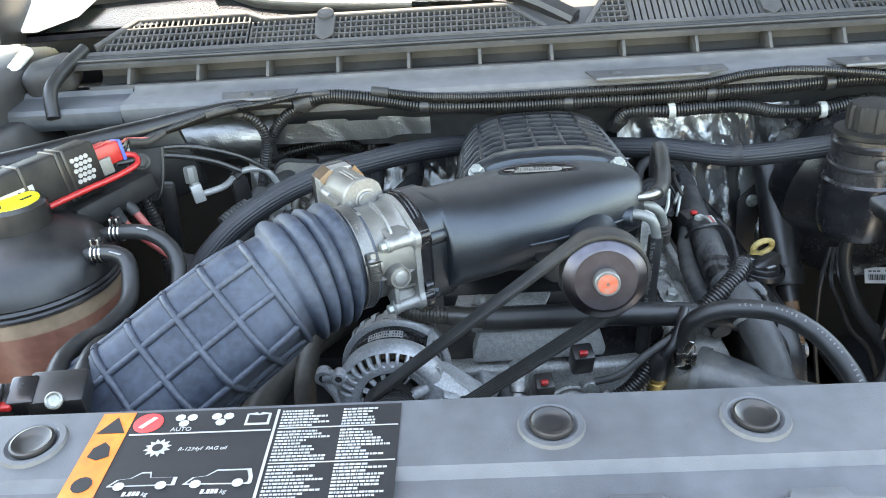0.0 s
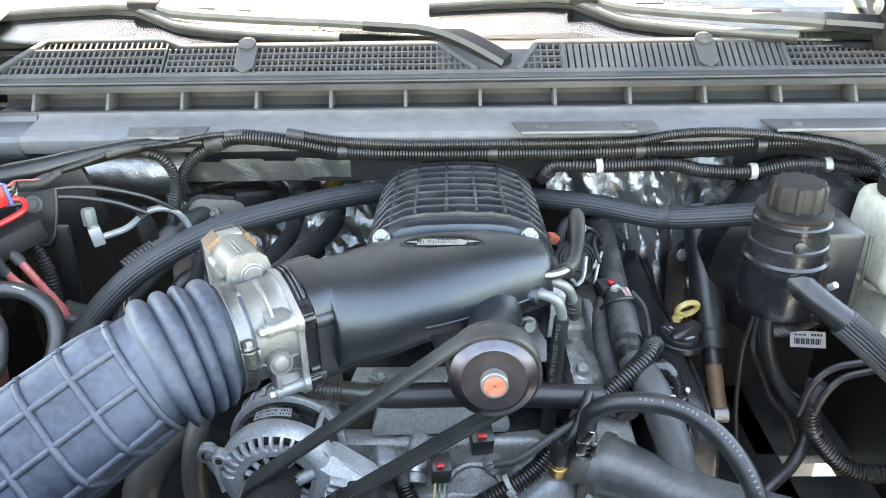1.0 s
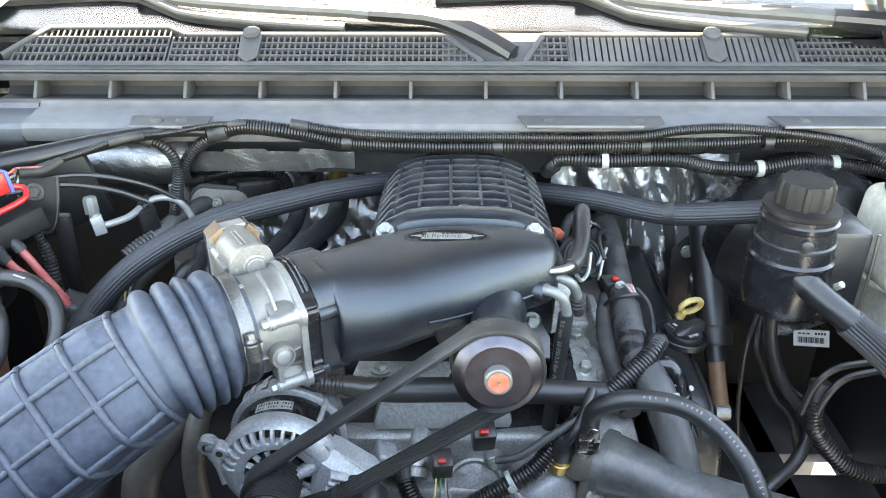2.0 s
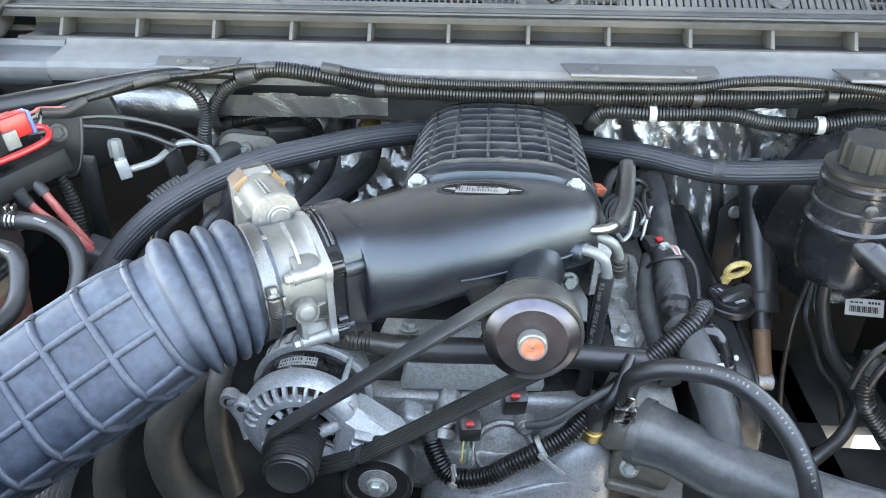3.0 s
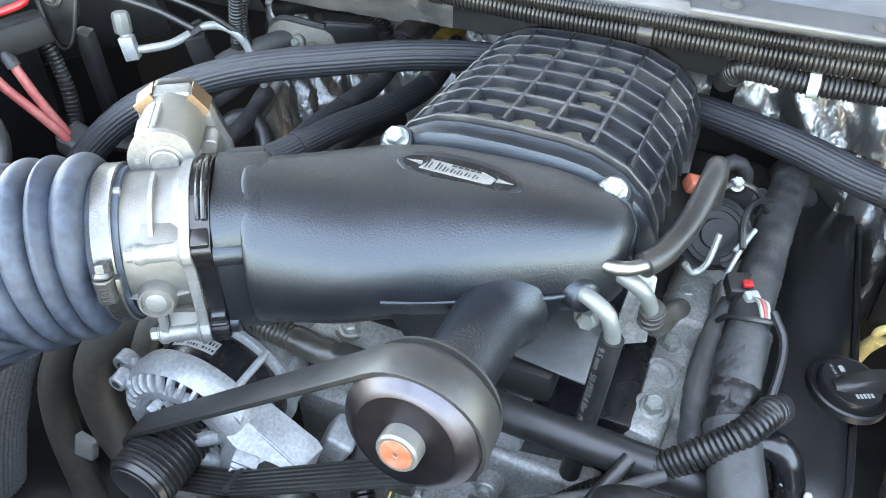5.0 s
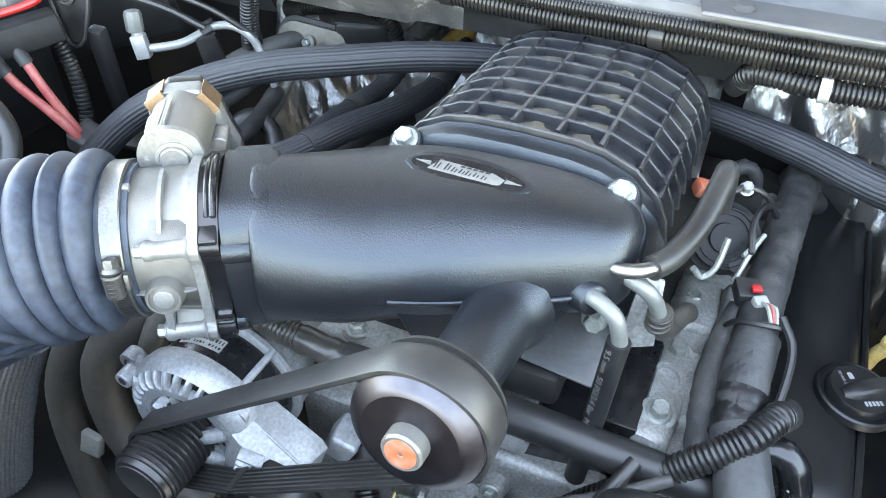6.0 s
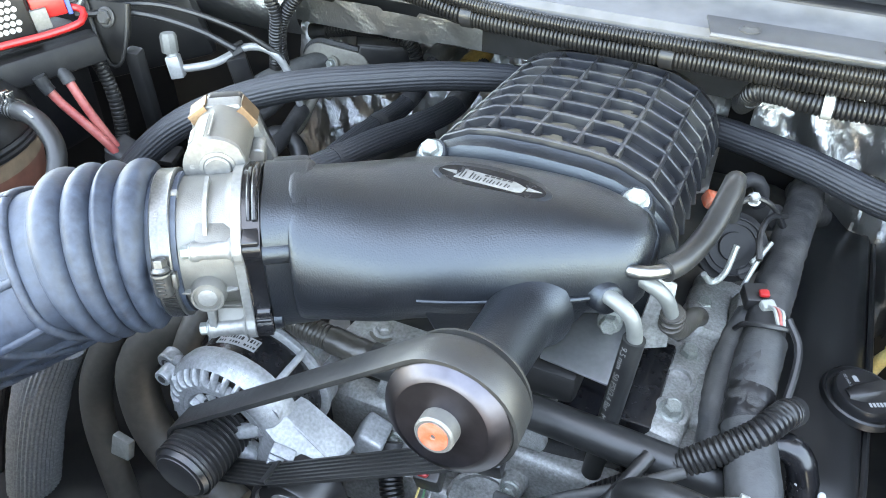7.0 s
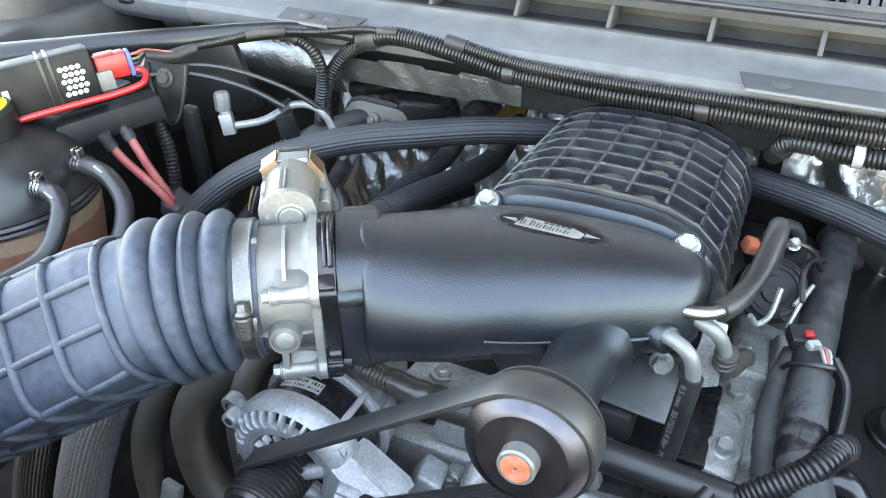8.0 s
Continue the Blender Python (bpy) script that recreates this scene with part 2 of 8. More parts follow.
SHEET = material("plain_sheet_metal", (0.27, 0.272, 0.275), 0.36, metal=0.7, second=(0.22, 0.222, 0.225), scale=30, fine=700, bump=0.03, fine_bump=0.12, speck=0.08)
DUSTYHOSE = material("dusty_brown_hose", (0.062, 0.057, 0.050), 0.50, second=(0.10, 0.092, 0.078), scale=24, fine=500, bump=0.3, dust=0.25, dust_color=(0.14, 0.125, 0.10))
HOODMAT = material("hood_underside", (0.018, 0.019, 0.022), 0.75, second=(0.025, 0.026, 0.03), scale=4, bump=0.1)


def foil_material(name, color, rough, squash, layers):
    """Bright metal foil: broad folds, sharp creases and fine crinkles, one over the other."""
    m = bpy.data.materials.new(name)
    m.use_nodes = True
    nt = m.node_tree
    b = nt.nodes["Principled BSDF"]
    b.inputs["Base Color"].default_value = (*color, 1)
    b.inputs["Metallic"].default_value, b.inputs["Roughness"].default_value = 0.95, rough
    co = nt.nodes.new("ShaderNodeTexCoord")
    stretch = nt.nodes.new("ShaderNodeMapping")
    stretch.inputs["Scale"].default_value = squash
    stretch.inputs["Rotation"].default_value = (0.0, 0.35, 0.0)
    nt.links.new(co.outputs["Object"], stretch.inputs["Vector"])
    p = None
    for kind, size, strength, depth in layers:
        n = nt.nodes.new("ShaderNodeTexNoise" if kind == "noise" else "ShaderNodeTexVoronoi")
        n.inputs["Scale"].default_value = size
        if kind == "noise":
            n.inputs["Detail"].default_value, n.inputs["Distortion"].default_value = 3, 2.5
        else:
            n.feature = "F1"
        nt.links.new(stretch.outputs[0], n.inputs["Vector"])
        bp = nt.nodes.new("ShaderNodeBump")
        bp.inputs["Strength"].default_value, bp.inputs["Distance"].default_value = strength, depth
        nt.links.new(n.outputs[0], bp.inputs["Height"])
        if p:
            nt.links.new(p.outputs[0], bp.inputs["Normal"])
        p = bp
    nt.links.new(p.outputs[0], b.inputs["Normal"])
    return m


def glass_material():
    m = bpy.data.materials.new("windshield_glass")
    m.use_nodes = True
    b = m.node_tree.nodes["Principled BSDF"]
    b.inputs["Base Color"].default_value = (0.75, 0.85, 0.82, 1)
    b.inputs["Roughness"].default_value, b.inputs["Transmission Weight"].default_value = 0.0, 1.0
    b.inputs["IOR"].default_value = 1.42
    return m


FOIL = foil_material("crinkled_foil", (0.50, 0.502, 0.505), 0.30, (1.0, 1.0, 0.5), (("noise", 60, 0.3, 0.004), ("voronoi", 220, 0.2, 0.0015)))
FOILFLAT = foil_material("embossed_foil", (0.40, 0.402, 0.40), 0.36, (1.0, 1.0, 1.0), (("noise", 26, 0.16, 0.010), ("voronoi", 330, 0.20, 0.0020), ("voronoi", 900, 0.15, 0.0006)))
GLASS = glass_material()
FRIT = material("printed_glass_border", (0.007, 0.007, 0.008), 0.95, bump=0.0, fine_bump=0.0, specular=0.0, speck=0.05)


# ---- building tools ----
def put(bm, verts, faces):
    vs = [bm.verts.new(v) for v in verts]
    for f in faces:
        try:
            bm.faces.new([vs[i] for i in f])
        except ValueError:
            pass
    return vs


def finish(name, bm, mat, parent=None, label="", sharp=35):
    bmesh.ops.recalc_face_normals(bm, faces=bm.faces)
    me = bpy.data.meshes.new(name)
    bm.to_mesh(me)
    bm.free()
    me.materials.append(mat)
    me.shade_smooth()
    me.set_sharp_from_angle(angle=radians(sharp))
    ob = new(name, me)
    if parent:
        ob.parent = parent
        at, up = Vector(parent.location), parent.parent
        if up:
            at = at if parent.type == "MESH" else at + up.location
        ob.matrix_parent_inverse = Matrix.Translation(-at) if parent.type == "EMPTY" else Matrix()
    if label:
        ob["label"] = label
    return ob


def part(name, bm, mat, parent, label="", sharp=35):
    return finish(name, bm, mat, parent, label, sharp)


def thing(name, at, label, category, group="", kind=""):
    ob = new(name)
    ob.location, ob.empty_display_size = at, 0.02
    return tagged(ob, label, category, group, kind)


def solo(name, bm, mat, label, category, group="", kind="", sharp=35):
    return tagged(finish(name, bm, mat, None, "", sharp), label, category, group, kind)


def basis(axis, hint=(0, 0, 1)):
    a = Vector(axis).normalized()
    h = Vector(hint)
    if abs(a.dot(h.normalized())) > 0.95:
        h = Vector((1, 0, 0))
    u = h.cross(a).normalized()
    return u, a.cross(u).normalized(), a


def spline(pts, step):
    P = [Vector(p) for p in pts]
    P = [2 * P[0] - P[1]] + P + [2 * P[-1] - P[-2]]
    out = []
    for i in range(1, len(P) - 2):
        a, b, c, d = P[i - 1:i + 3]
        n = max(2, int((c - b).length / step))
        for k in range(n):
            t = k / n
            out.append(0.5 * (2 * b + (c - a) * t + (2 * a - 5 * b + 4 * c - d) * t * t + (3 * b - a - 3 * c + d) * t ** 3))
    out.append(P[-2])
    return out


def sweep(bm, pts, r, seg=16, step=0.008, shape=None, cap=True):
    """A tube along a spline; shape(s, angle, k) scales the radius at length s."""
    line = spline(pts, step)
    u = None
    rings, s = [], 0.0
    for i, p in enumerate(line):
        t = (line[min(i + 1, len(line) - 1)] - line[max(i - 1, 0)]).normalized()
        if u is None:
            u = basis(t)[0]
        u = (u - t * u.dot(t)).normalized()
        v = t.cross(u)
        if i:
            s += (p - line[i - 1]).length
        ring = []
        for k in range(seg):
            a = 2 * math.pi * k / seg
            rr = r * (shape(s, a, i) if shape else 1.0)
            ring.append(p + (u * math.cos(a) + v * math.sin(a)) * rr)
        rings.append(ring)
    loft(bm, rings, cap)
    return bm


def loft(bm, rings, cap=True):
    n = len(rings[0])
    verts = [p for ring in rings for p in ring]
    faces = []
    for i in range(len(rings) - 1):
        for k in range(n):
            a, b = i * n + k, i * n + (k + 1) % n
            faces.append((a, b, b + n, a + n))
    if cap:
        faces.append(tuple(range(n))[::-1])
        faces.append(tuple(range((len(rings) - 1) * n, len(rings) * n)))
    put(bm, verts, faces)
    return bm


def corrugated(bm, pts, r, pitch=0.0045, depth=0.14, seg=16):
    return sweep(bm, pts, r, seg, pitch / 4, lambda s, a, i: 1 - depth * (0.0, 0.0, 0.08, 1.0)[i % 4])


def ribbed(bm, pts, r, ridges=13, depth=0.032, step=0.006):
    ridges = int(ridges * 1.8)
    return sweep(bm, pts, r, ridges * 4, step, lambda s, a, i: 1 + depth * math.cos(ridges * a) + 0.010 * math.sin(s * 330 + 5 * a) + 0.03 * noise.noise(Vector((s * 25, math.cos(a), math.sin(a)))))


def lumpy(bm, pts, r, seed=0.0, step=0.007, amp=0.08):
    return sweep(bm, pts, r, 20, step, lambda s, a, i: 1 + amp * noise.noise(Vector((s * 40 + seed, math.cos(a), math.sin(a)))) + amp * 0.6 * noise.noise(Vector((s * 130, 2 * math.cos(a) + seed, 2 * math.sin(a)))))


def taped(bm, pts, r, seed=0.0, lap=0.019, step=0.0035):
    """A bundle wound with overlapping turns of tape, wrinkled and uneven."""
    def shape(s, a, i):
        turn = (s / lap + a / (2 * math.pi)) % 1.0
        n1 = noise.noise(Vector((s * 34 + seed, math.cos(a) * 1.3, math.sin(a) * 1.3)))
        n2 = noise.noise(Vector((s * 150 + 2 * a, math.cos(a) * 3 + seed, math.sin(a) * 3)))
        return 0.95 + 0.055 * turn + 0.08 * n1 + 0.10 * abs(n2)
    return sweep(bm, pts, r, 28, step, shape)


def roughcast(bm, center, size, bev=0.006, rot=(0, 0, 0), amp=0.0012, seed=0.0):
    """A cast lump: a rounded block, cut finer and made uneven."""
    t = bmesh.new()
    rbox(t, center, size, bev, rot, 3)
    bmesh.ops.subdivide_edges(t, edges=[e for e in t.edges if e.calc_length() > 0.012], cuts=2, use_grid_fill=True)
    t.normal_update()
    for v in t.verts:
        v.co += v.normal * amp * (noise.noise(v.co * 70 + Vector((seed, 0, 0))) + 0.6 * noise.noise(v.co * 190))
    t.verts.index_update()
    put(bm, [v.co for v in t.verts], [[v.index for v in f.verts] for f in t.faces])
    t.free()
    return bm


def lathe(bm, prof, at, axis, seg=32, cap=True):
    u, v, a = basis(axis)
    o = Vector(at)
    rings = [[o + a * d + (u * math.cos(2 * math.pi * k / seg) + v * math.sin(2 * math.pi * k / seg)) * max(r, 1e-5) for k in range(seg)] for d, r in prof]
    return loft(bm, rings, cap)


def rbox(bm, center, size, bev=0.003, rot=(0, 0, 0), seg=2):
    t = bmesh.new()
    bmesh.ops.create_cube(t, size=1.0)
    bmesh.ops.scale(t, vec=size, verts=t.verts)
    if bev:
        bmesh.ops.bevel(t, geom=t.edges[:], offset=min(bev, min(size) * 0.45), segments=seg, affect="EDGES", profile=0.5)
    m = pose(*center, *rot)
    t.verts.ensure_lookup_table()
    put(bm, [m @ v.co for v in t.verts], [[v.index for v in f.verts] for f in t.faces])
    t.free()
    return bm


def prism(bm, poly, at, u, v, depth, bev=0.0):
    """A plate: poly in (u, v) from at, thick by depth along u x v."""
    u, v = Vector(u).normalized(), Vector(v).normalized()
    w, o = u.cross(v).normalized(), Vector(at)
    t = bmesh.new()
    n = len(poly)
    put(t, [o + u * x + v * y for x, y in poly] + [o + u * x + v * y + w * depth for x, y in poly],
        [tuple(range(n))[::-1], tuple(range(n, 2 * n))] + [(i, (i + 1) % n, n + (i + 1) % n, n + i) for i in range(n)])
    if bev:
        bmesh.ops.bevel(t, geom=t.edges[:], offset=bev, segments=2, affect="EDGES", profile=0.5)
    t.verts.index_update()
    put(bm, [x.co for x in t.verts], [[x.index for x in f.verts] for f in t.faces])
    t.free()
    return bm


def hexbolt(name, at, axis, size, parent, mat=ZINC, flange=True, length=0.006):
    """A flanged hexagon bolt head facing along axis."""
    bm = bmesh.new()
    if flange:
        lathe(bm, ((0, size * 1.0), (size * 0.10, size * 1.02), (size * 0.22, size * 0.86)), at, axis, 24)
    lathe(bm, ((size * 0.1, size * 0.74), (length - size * 0.12, size * 0.74), (length, size * 0.62)), at, axis, 6)
    lathe(bm, ((length - 0.0002, size * 0.50), (length + 0.0003, size * 0.46), (length - 0.0004, size * 0.36), (length - 0.0005, 0.0001)), at, axis, 16)
    return part(name, bm, mat, parent)


B = bmesh.new


# ---- setting: ground, body, hood, firewall, cowl, windshield ----
bm = B()
put(bm, [(-400, -400, 0), (400, -400, 0), (400, 400, 0), (-400, 400, 0)], [(0, 1, 2, 3)])
solo("ground", bm, GROUND, "pale sunlit concrete under the truck", "ground", kind="structure")

# inner fenders and body sides
for side, name in ((-1, "fender_wall_west"), (1, "fender_wall_east")):
    bm = B()
    x0 = 0.66 if side < 0 else 0.74
    prof = [(x0, 0.30 if side < 0 else 0.60), (x0, 1.13), (x0 + 0.02, 1.16), (x0 + 0.07, 1.17)]
    for (xa, za), (xb, zb) in zip(prof[:-1], prof[1:]):
        put(bm, [(side * xa, 0.30, za), (side * xa, 1.30, za), (side * xb, 1.30, zb), (side * xb, 0.30, zb),
                 (side * (xa + 0.004), 0.30, za - 0.004), (side * (xa + 0.004), 1.30, za - 0.004), (side * (xb + 0.004), 1.30, zb - 0.004), (side * (xb + 0.004), 0.30, zb - 0.004)],
            [(0, 1, 2, 3), (4, 5, 6, 7), (0, 1, 5, 4), (2, 3, 7, 6), (0, 3, 7, 4), (1, 2, 6, 5)])
    solo(name, bm, DARKSTEEL, "black painted inner fender panel of the engine bay", "fender panel", kind="structure")
    bm = B()
    rbox(bm, (side * 0.87, 0.75, 1.02), (0.26, 1.7, 0.34), 0.05, seg=4)
    solo("fender", bm, PAINT, "white painted outer fender of the truck", "fender", "fenders")

bm = B()
rbox(bm, (-0.71, 0.90, 1.12), (0.17, 0.56, 0.17), 0.025, (0, -8, 0), 3)
solo("fender_ledge", bm, DUSTY, "dusty black inner fender ledge beside the battery", "fender panel", kind="structure")

bm = B()
rbox(bm, (-0.745, 1.16, 1.13), (0.15, 0.36, 0.30), 0.03, (0, 0, 0), 3)
solo("cowl_side", bm, TROUGH, "dark plastic panel closing the end of the cowl", "cowl", kind="structure")

# white body edge and pillar foot at the cowl's end
corner = thing("fender_corner", (-0.72, 1.15, 1.27), "white painted rear corner of the fender beside the cowl", "fender", "fenders")
part("rolled_edge", sweep(B(), [(-0.686, 1.212, 1.288), (-0.687, 1.185, 1.2795), (-0.688, 1.155, 1.2700), (-0.690, 1.100, 1.2530), (-0.700, 1.00, 1.235)], 0.0085, 14, 0.01), PAINT, corner)
part("pillar_foot", prism(B(), [(-0.085, 0.000), (-0.010, 0.000), (0.050, 0.030), (0.075, 0.075), (0.060, 0.100), (-0.085, 0.095)], (-0.655, 1.215, 1.3145), (1, 0, 0), (0, 0.84, 0.54), 0.006, 0.002), PAINT, corner)

# open hood over the bay, hinged above the cowl
hood = thing("hood", (0, 1.27, 1.43), "open truck hood standing up over the engine bay", "hood")
hb = radians(63)
ha = Vector((0, -math.cos(hb), math.sin(hb)))
hn = Vector((0, -math.sin(hb), -math.cos(hb)))
bm = B()
prism(bm, [(-0.88, 0.0), (0.88, 0.0), (0.88, 1.15), (0.7, 1.38), (-0.7, 1.38), (-0.88, 1.15)], Vector((0, 1.27, 1.43)), (1, 0, 0), ha, 0.03, 0.008)
part("hood_panel", bm, HOODMAT, hood)
bm = B()
for x in (-0.55, 0.0, 0.55):
    prism(bm, [(x - 0.04, 0.08), (x + 0.04, 0.08), (x + 0.04, 1.28), (x - 0.04, 1.28)], Vector((0, 1.27, 1.43)) + hn * 0.022, (1, 0, 0), ha, 0.02, 0.004)
part("hood_frame", bm, HOODMAT, hood)
for side in (-1, 1):
    bm = B()
    prism(bm, [(-0.05, -0.02), (0.02, -0.03), (0.10, 0.06), (0.08, 0.10), (0.03, 0.07), (-0.03, 0.05)], (side * 0.70, 1.20, 1.33), (0, 1, 0), (0, 0, 1), 0.012, 0.003)
    h = part("hinge", bm, DARKSTEEL, hood)
    hexbolt("bolt", (side * 0.70 - 0.004 * side, 1.22, 1.36), (-side, 0, 0), 0.012, h)

# firewall
bm = B()
rbox(bm, (0, 1.262, 0.80), (1.60, 0.03, 0.84), 0.004)
solo("firewall", bm, DARKSTEEL, "black painted firewall behind the engine", "firewall", kind="structure")


def foil_sheet(name, x0, x1, z0, z1, y, swell, seed, label, cut=None, low=None):
    bm = B()
    nx, nz = max(4, int((x1 - x0) / 0.0035)), max(4, int((z1 - z0) / 0.0045))
    calm = 0.25 if name in ("foil_flange", "foil_duct_wrap") else 1.0
    verts, faces = [], []
    for j in range(nz + 1):
        for i in range(nx + 1):
            x, z = x0 + (x1 - x0) * i / nx, z0 + (z1 - z0) * j / nz
            if cut and j == nz:
                z = min(z, cut(x))
            if low and j == 0:
                z = max(z, low(x))
            slant = x + 0.45 * z
            k = calm * (0.012 * noise.noise(Vector((slant * 9, z * 6, seed))) - 0.016 * abs(noise.noise(Vector((slant * 26, z * 9, seed + 5)))) + 0.006 * abs(noise.noise(Vector((slant * 60, z * 34, seed + 2)))) - 0.0026 * abs(noise.noise(Vector((x * 150, z * 95, seed)))))
            verts.append((x, y + swell(x, z) + k, z))
    for j in range(nz):
        for i in range(nx):
            a = j * (nx + 1) + i
            faces.append((a, a + 1, a + nx + 2, a + nx + 1))
    put(bm, verts, faces)
    bmesh.ops.solidify(bm, geom=bm.faces[:], thickness=0.002)
    return solo(name, bm, FOILFLAT if name in ("foil_flange", "heat_blanket", "foil_duct_wrap") else FOIL, label, "heat shield", "foil on the firewall", sharp=26)


foil_sheet("foil_insulation", -0.37, 0.20, 0.86, 1.165, 1.225, lambda x, z: -0.01 * math.sin(x * 7) + 0.22 * (z - 1.16), 3.0, "crinkled silver foil insulation blanket on the firewall")
foil_sheet("foil_duct_wrap", -0.475, -0.290, 1.130, 1.196, 1.090, lambda x, z: 16 * (z - 1.160) ** 2 + 0.10 * max(0, x + 0.34), 9.0, "shiny crumpled foil wrapped round a duct under the cowl")
foil_sheet("foil_flange", -0.300, -0.058, 1.150, 1.1855, 1.106, lambda x, z: -0.10 * (z - 1.13), 12.0, "embossed silver foil shield with a notched upper edge",
           lambda x: 1.163 + 0.0215 * min(1, max(0, (x + 0.252) / 0.014)) * min(1, max(0, (-0.162 - x) / 0.020)) + 0.0225 * min(1, max(0, (x + 0.140) / 0.006)) - 0.10 * max(0, x + 0.125),
           lambda x: 1.150 + 0.32 * max(0, x + 0.125))
foil_sheet("foil_shield_upper", 0.225, 0.50, 1.085, 1.158, 1.15, lambda x, z: 0.28 * (z - 1.12) + 0.006 * math.sin(x * 95 + z * 30), 17.0, "crinkled bright foil shield under the wiring")
foil_sheet("heat_blanket", 0.30, 0.455, 0.90, 1.11, 1.195, lambda x, z: 0.3 * (z - 1.1) + 0.012 * math.sin(x * 120), 41.0, "pale grey folded heat blanket on the firewall")
foil_sheet("foil_shield_lower", 0.36, 0.47, 1.045, 1.12, 1.19, lambda x, z: 0.10 * (z - 1.10) + 0.006 * math.sin(x * 120), 21.0, "crinkled foil shield beside the steering shaft")

# cowl: shelf, trough with fins, lip
cowl = thing("cowl_panel", (0, 1.15, 1.2), "grey and black plastic cowl under the windshield", "cowl", kind="structure")


def strip(prof, x0, x1, thick=0.003, n=24, bow=0.0):
    """An extruded profile of (y, z) along x, with a little bow to the front at the ends."""
    bm = B()
    rings = []
    for i in range(n + 1):
        x = x0 + (x1 - x0) * i / n
        d = -bow * (x / 0.7) ** 2
        up = [(y + d, z) for y, z in prof]
        rings.append([Vector((x, y, z)) for y, z in up] + [Vector((x, y + thick * 0.6, z - thick)) for y, z in reversed(up)])
    return loft(bm, rings)


part("shelf", strip([(1.079, 1.205), (1.075, 1.212), (1.075, 1.222), (1.080, 1.228), (1.135, 1.234), (1.142, 1.240)], -0.50, 0.80), BANDMETAL, cowl, "pale grey painted metal shelf")
part("shelf_end", strip([(1.086, 1.196), (1.080, 1.206), (1.080, 1.219), (1.085, 1.225), (1.135, 1.231), (1.142, 1.238)], -0.72, -0.503), COVER, cowl, "dark grey moulded end of the shelf")
part("trough", strip([(1.141, 1.237), (1.144, 1.2415), (1.148, 1.2420), (1.152, 1.2390), (1.186, 1.236), (1.196, 1.246), (1.198, 1.272)], -0.57, 0.80), TROUGH, cowl)
part("lip", strip([(1.198, 1.272), (1.166, 1.2655), (1.158, 1.2665), (1.1565, 1.271), (1.165, 1.2755), (1.178, 1.2785), (1.186, 1.284)], -0.60, 0.80, 0.003), COWL, cowl)
part("seal", sweep(B(), [(-0.60, 1.163, 1.2765), (-0.3, 1.161, 1.2765), (0.1, 1.160, 1.2765), (0.78, 1.161, 1.2770)], 0.0036, 10, 0.02), RUBBER, cowl, "black rubber sealing strip")
fin = B()
prism(fin, [(0.0, 0.0), (0.005, -0.003), (0.038, -0.006), (0.049, 0.006), (0.049, 0.029), (0.018, 0.024)], (0, 1.147, 1.2420), (0, 1, 0), (0, 0, 1), 0.005, 0.001)
fin0 = part("fin", fin, COWL, cowl)
fin0.location.x = -0.514
for k in range(1, 12):
    f = fin0.copy()
    scene.collection.objects.link(f)
    f.location.x = -0.514 + 0.1062 * k
bm = B()
rbox(bm, (-0.635, 1.17, 1.255), (0.075, 0.07, 0.05), 0.016, (10, -12, 8), 3)
part("corner_cap", bm, TROUGH, cowl)
part("corner_seal", sweep(B(), [(-0.60, 1.075, 1.215), (-0.606, 1.10, 1.250), (-0.600, 1.15, 1.272), (-0.585, 1.19, 1.290)], 0.010, 12, 0.01), RUBBER, cowl, "black rubber corner seal")

# intake grille panel
GY0, GZ0, GY1, GZ1 = 1.184, 1.2810, 1.235, 1.3100
grille = thing("cowl_grille", (0, 1.2, 1.29), "dark grey slotted air intake grille under the windshield", "grille", kind="structure")
gdir = Vector((0, GY1 - GY0, GZ1 - GZ0))


def gp(x, f, lift=0.0):
    return Vector((x, GY0 + (GY1 - GY0) * f, GZ0 + (GZ1 - GZ0) * f)) + Vector((0, -0.44, 0.9)) * lift


# near-black sheet added under the slots to stand for the shade behind them
part("slot_shade", loft(B(), [[gp(x, f, l) for f, l in ((-0.1, -0.012), (1.56, -0.012), (1.56, -0.015), (-0.1, -0.015))] for x in (-0.575, 0.80)]), DASH, grille)


def bars(x0, x1, pitch, wide, rows, top=0.95, slope=None):
    """A lattice of bars from x0 to x1; slope gives the height at which each bar ends, where a corner is cut off."""
    bm = B()
    n = int((x1 - x0) / pitch)
    for i in range(n + 1):
        x = x0 + (x1 - x0) * i / n
        a, b = x - wide / 2, x + wide / 2
        t_ = min(top, slope(x)) if slope else top
        if t_ > 0.12:
            loft(bm, [[gp(a, 0.08, -0.007), gp(b, 0.08, -0.007), gp(b, 0.08, 0.0), gp(a, 0.08, 0.0)], [gp(a, t_, -0.007), gp(b, t_, -0.007), gp(b, t_, 0.0), gp(a, t_, 0.0)]])
    for k in range(1, rows):
        f = 0.08 + (top - 0.08) * k / rows
        xs = [x for x in [x0 + (x1 - x0) * q / 60 for q in range(61)] if not slope or slope(x) >= f]
        loft(bm, [[gp(x, f - 0.022, -0.006), gp(x, f + 0.022, -0.006), gp(x, f + 0.022, 0.0010), gp(x, f - 0.022, 0.0010)] for x in (xs[0], xs[-1])])
    return bm


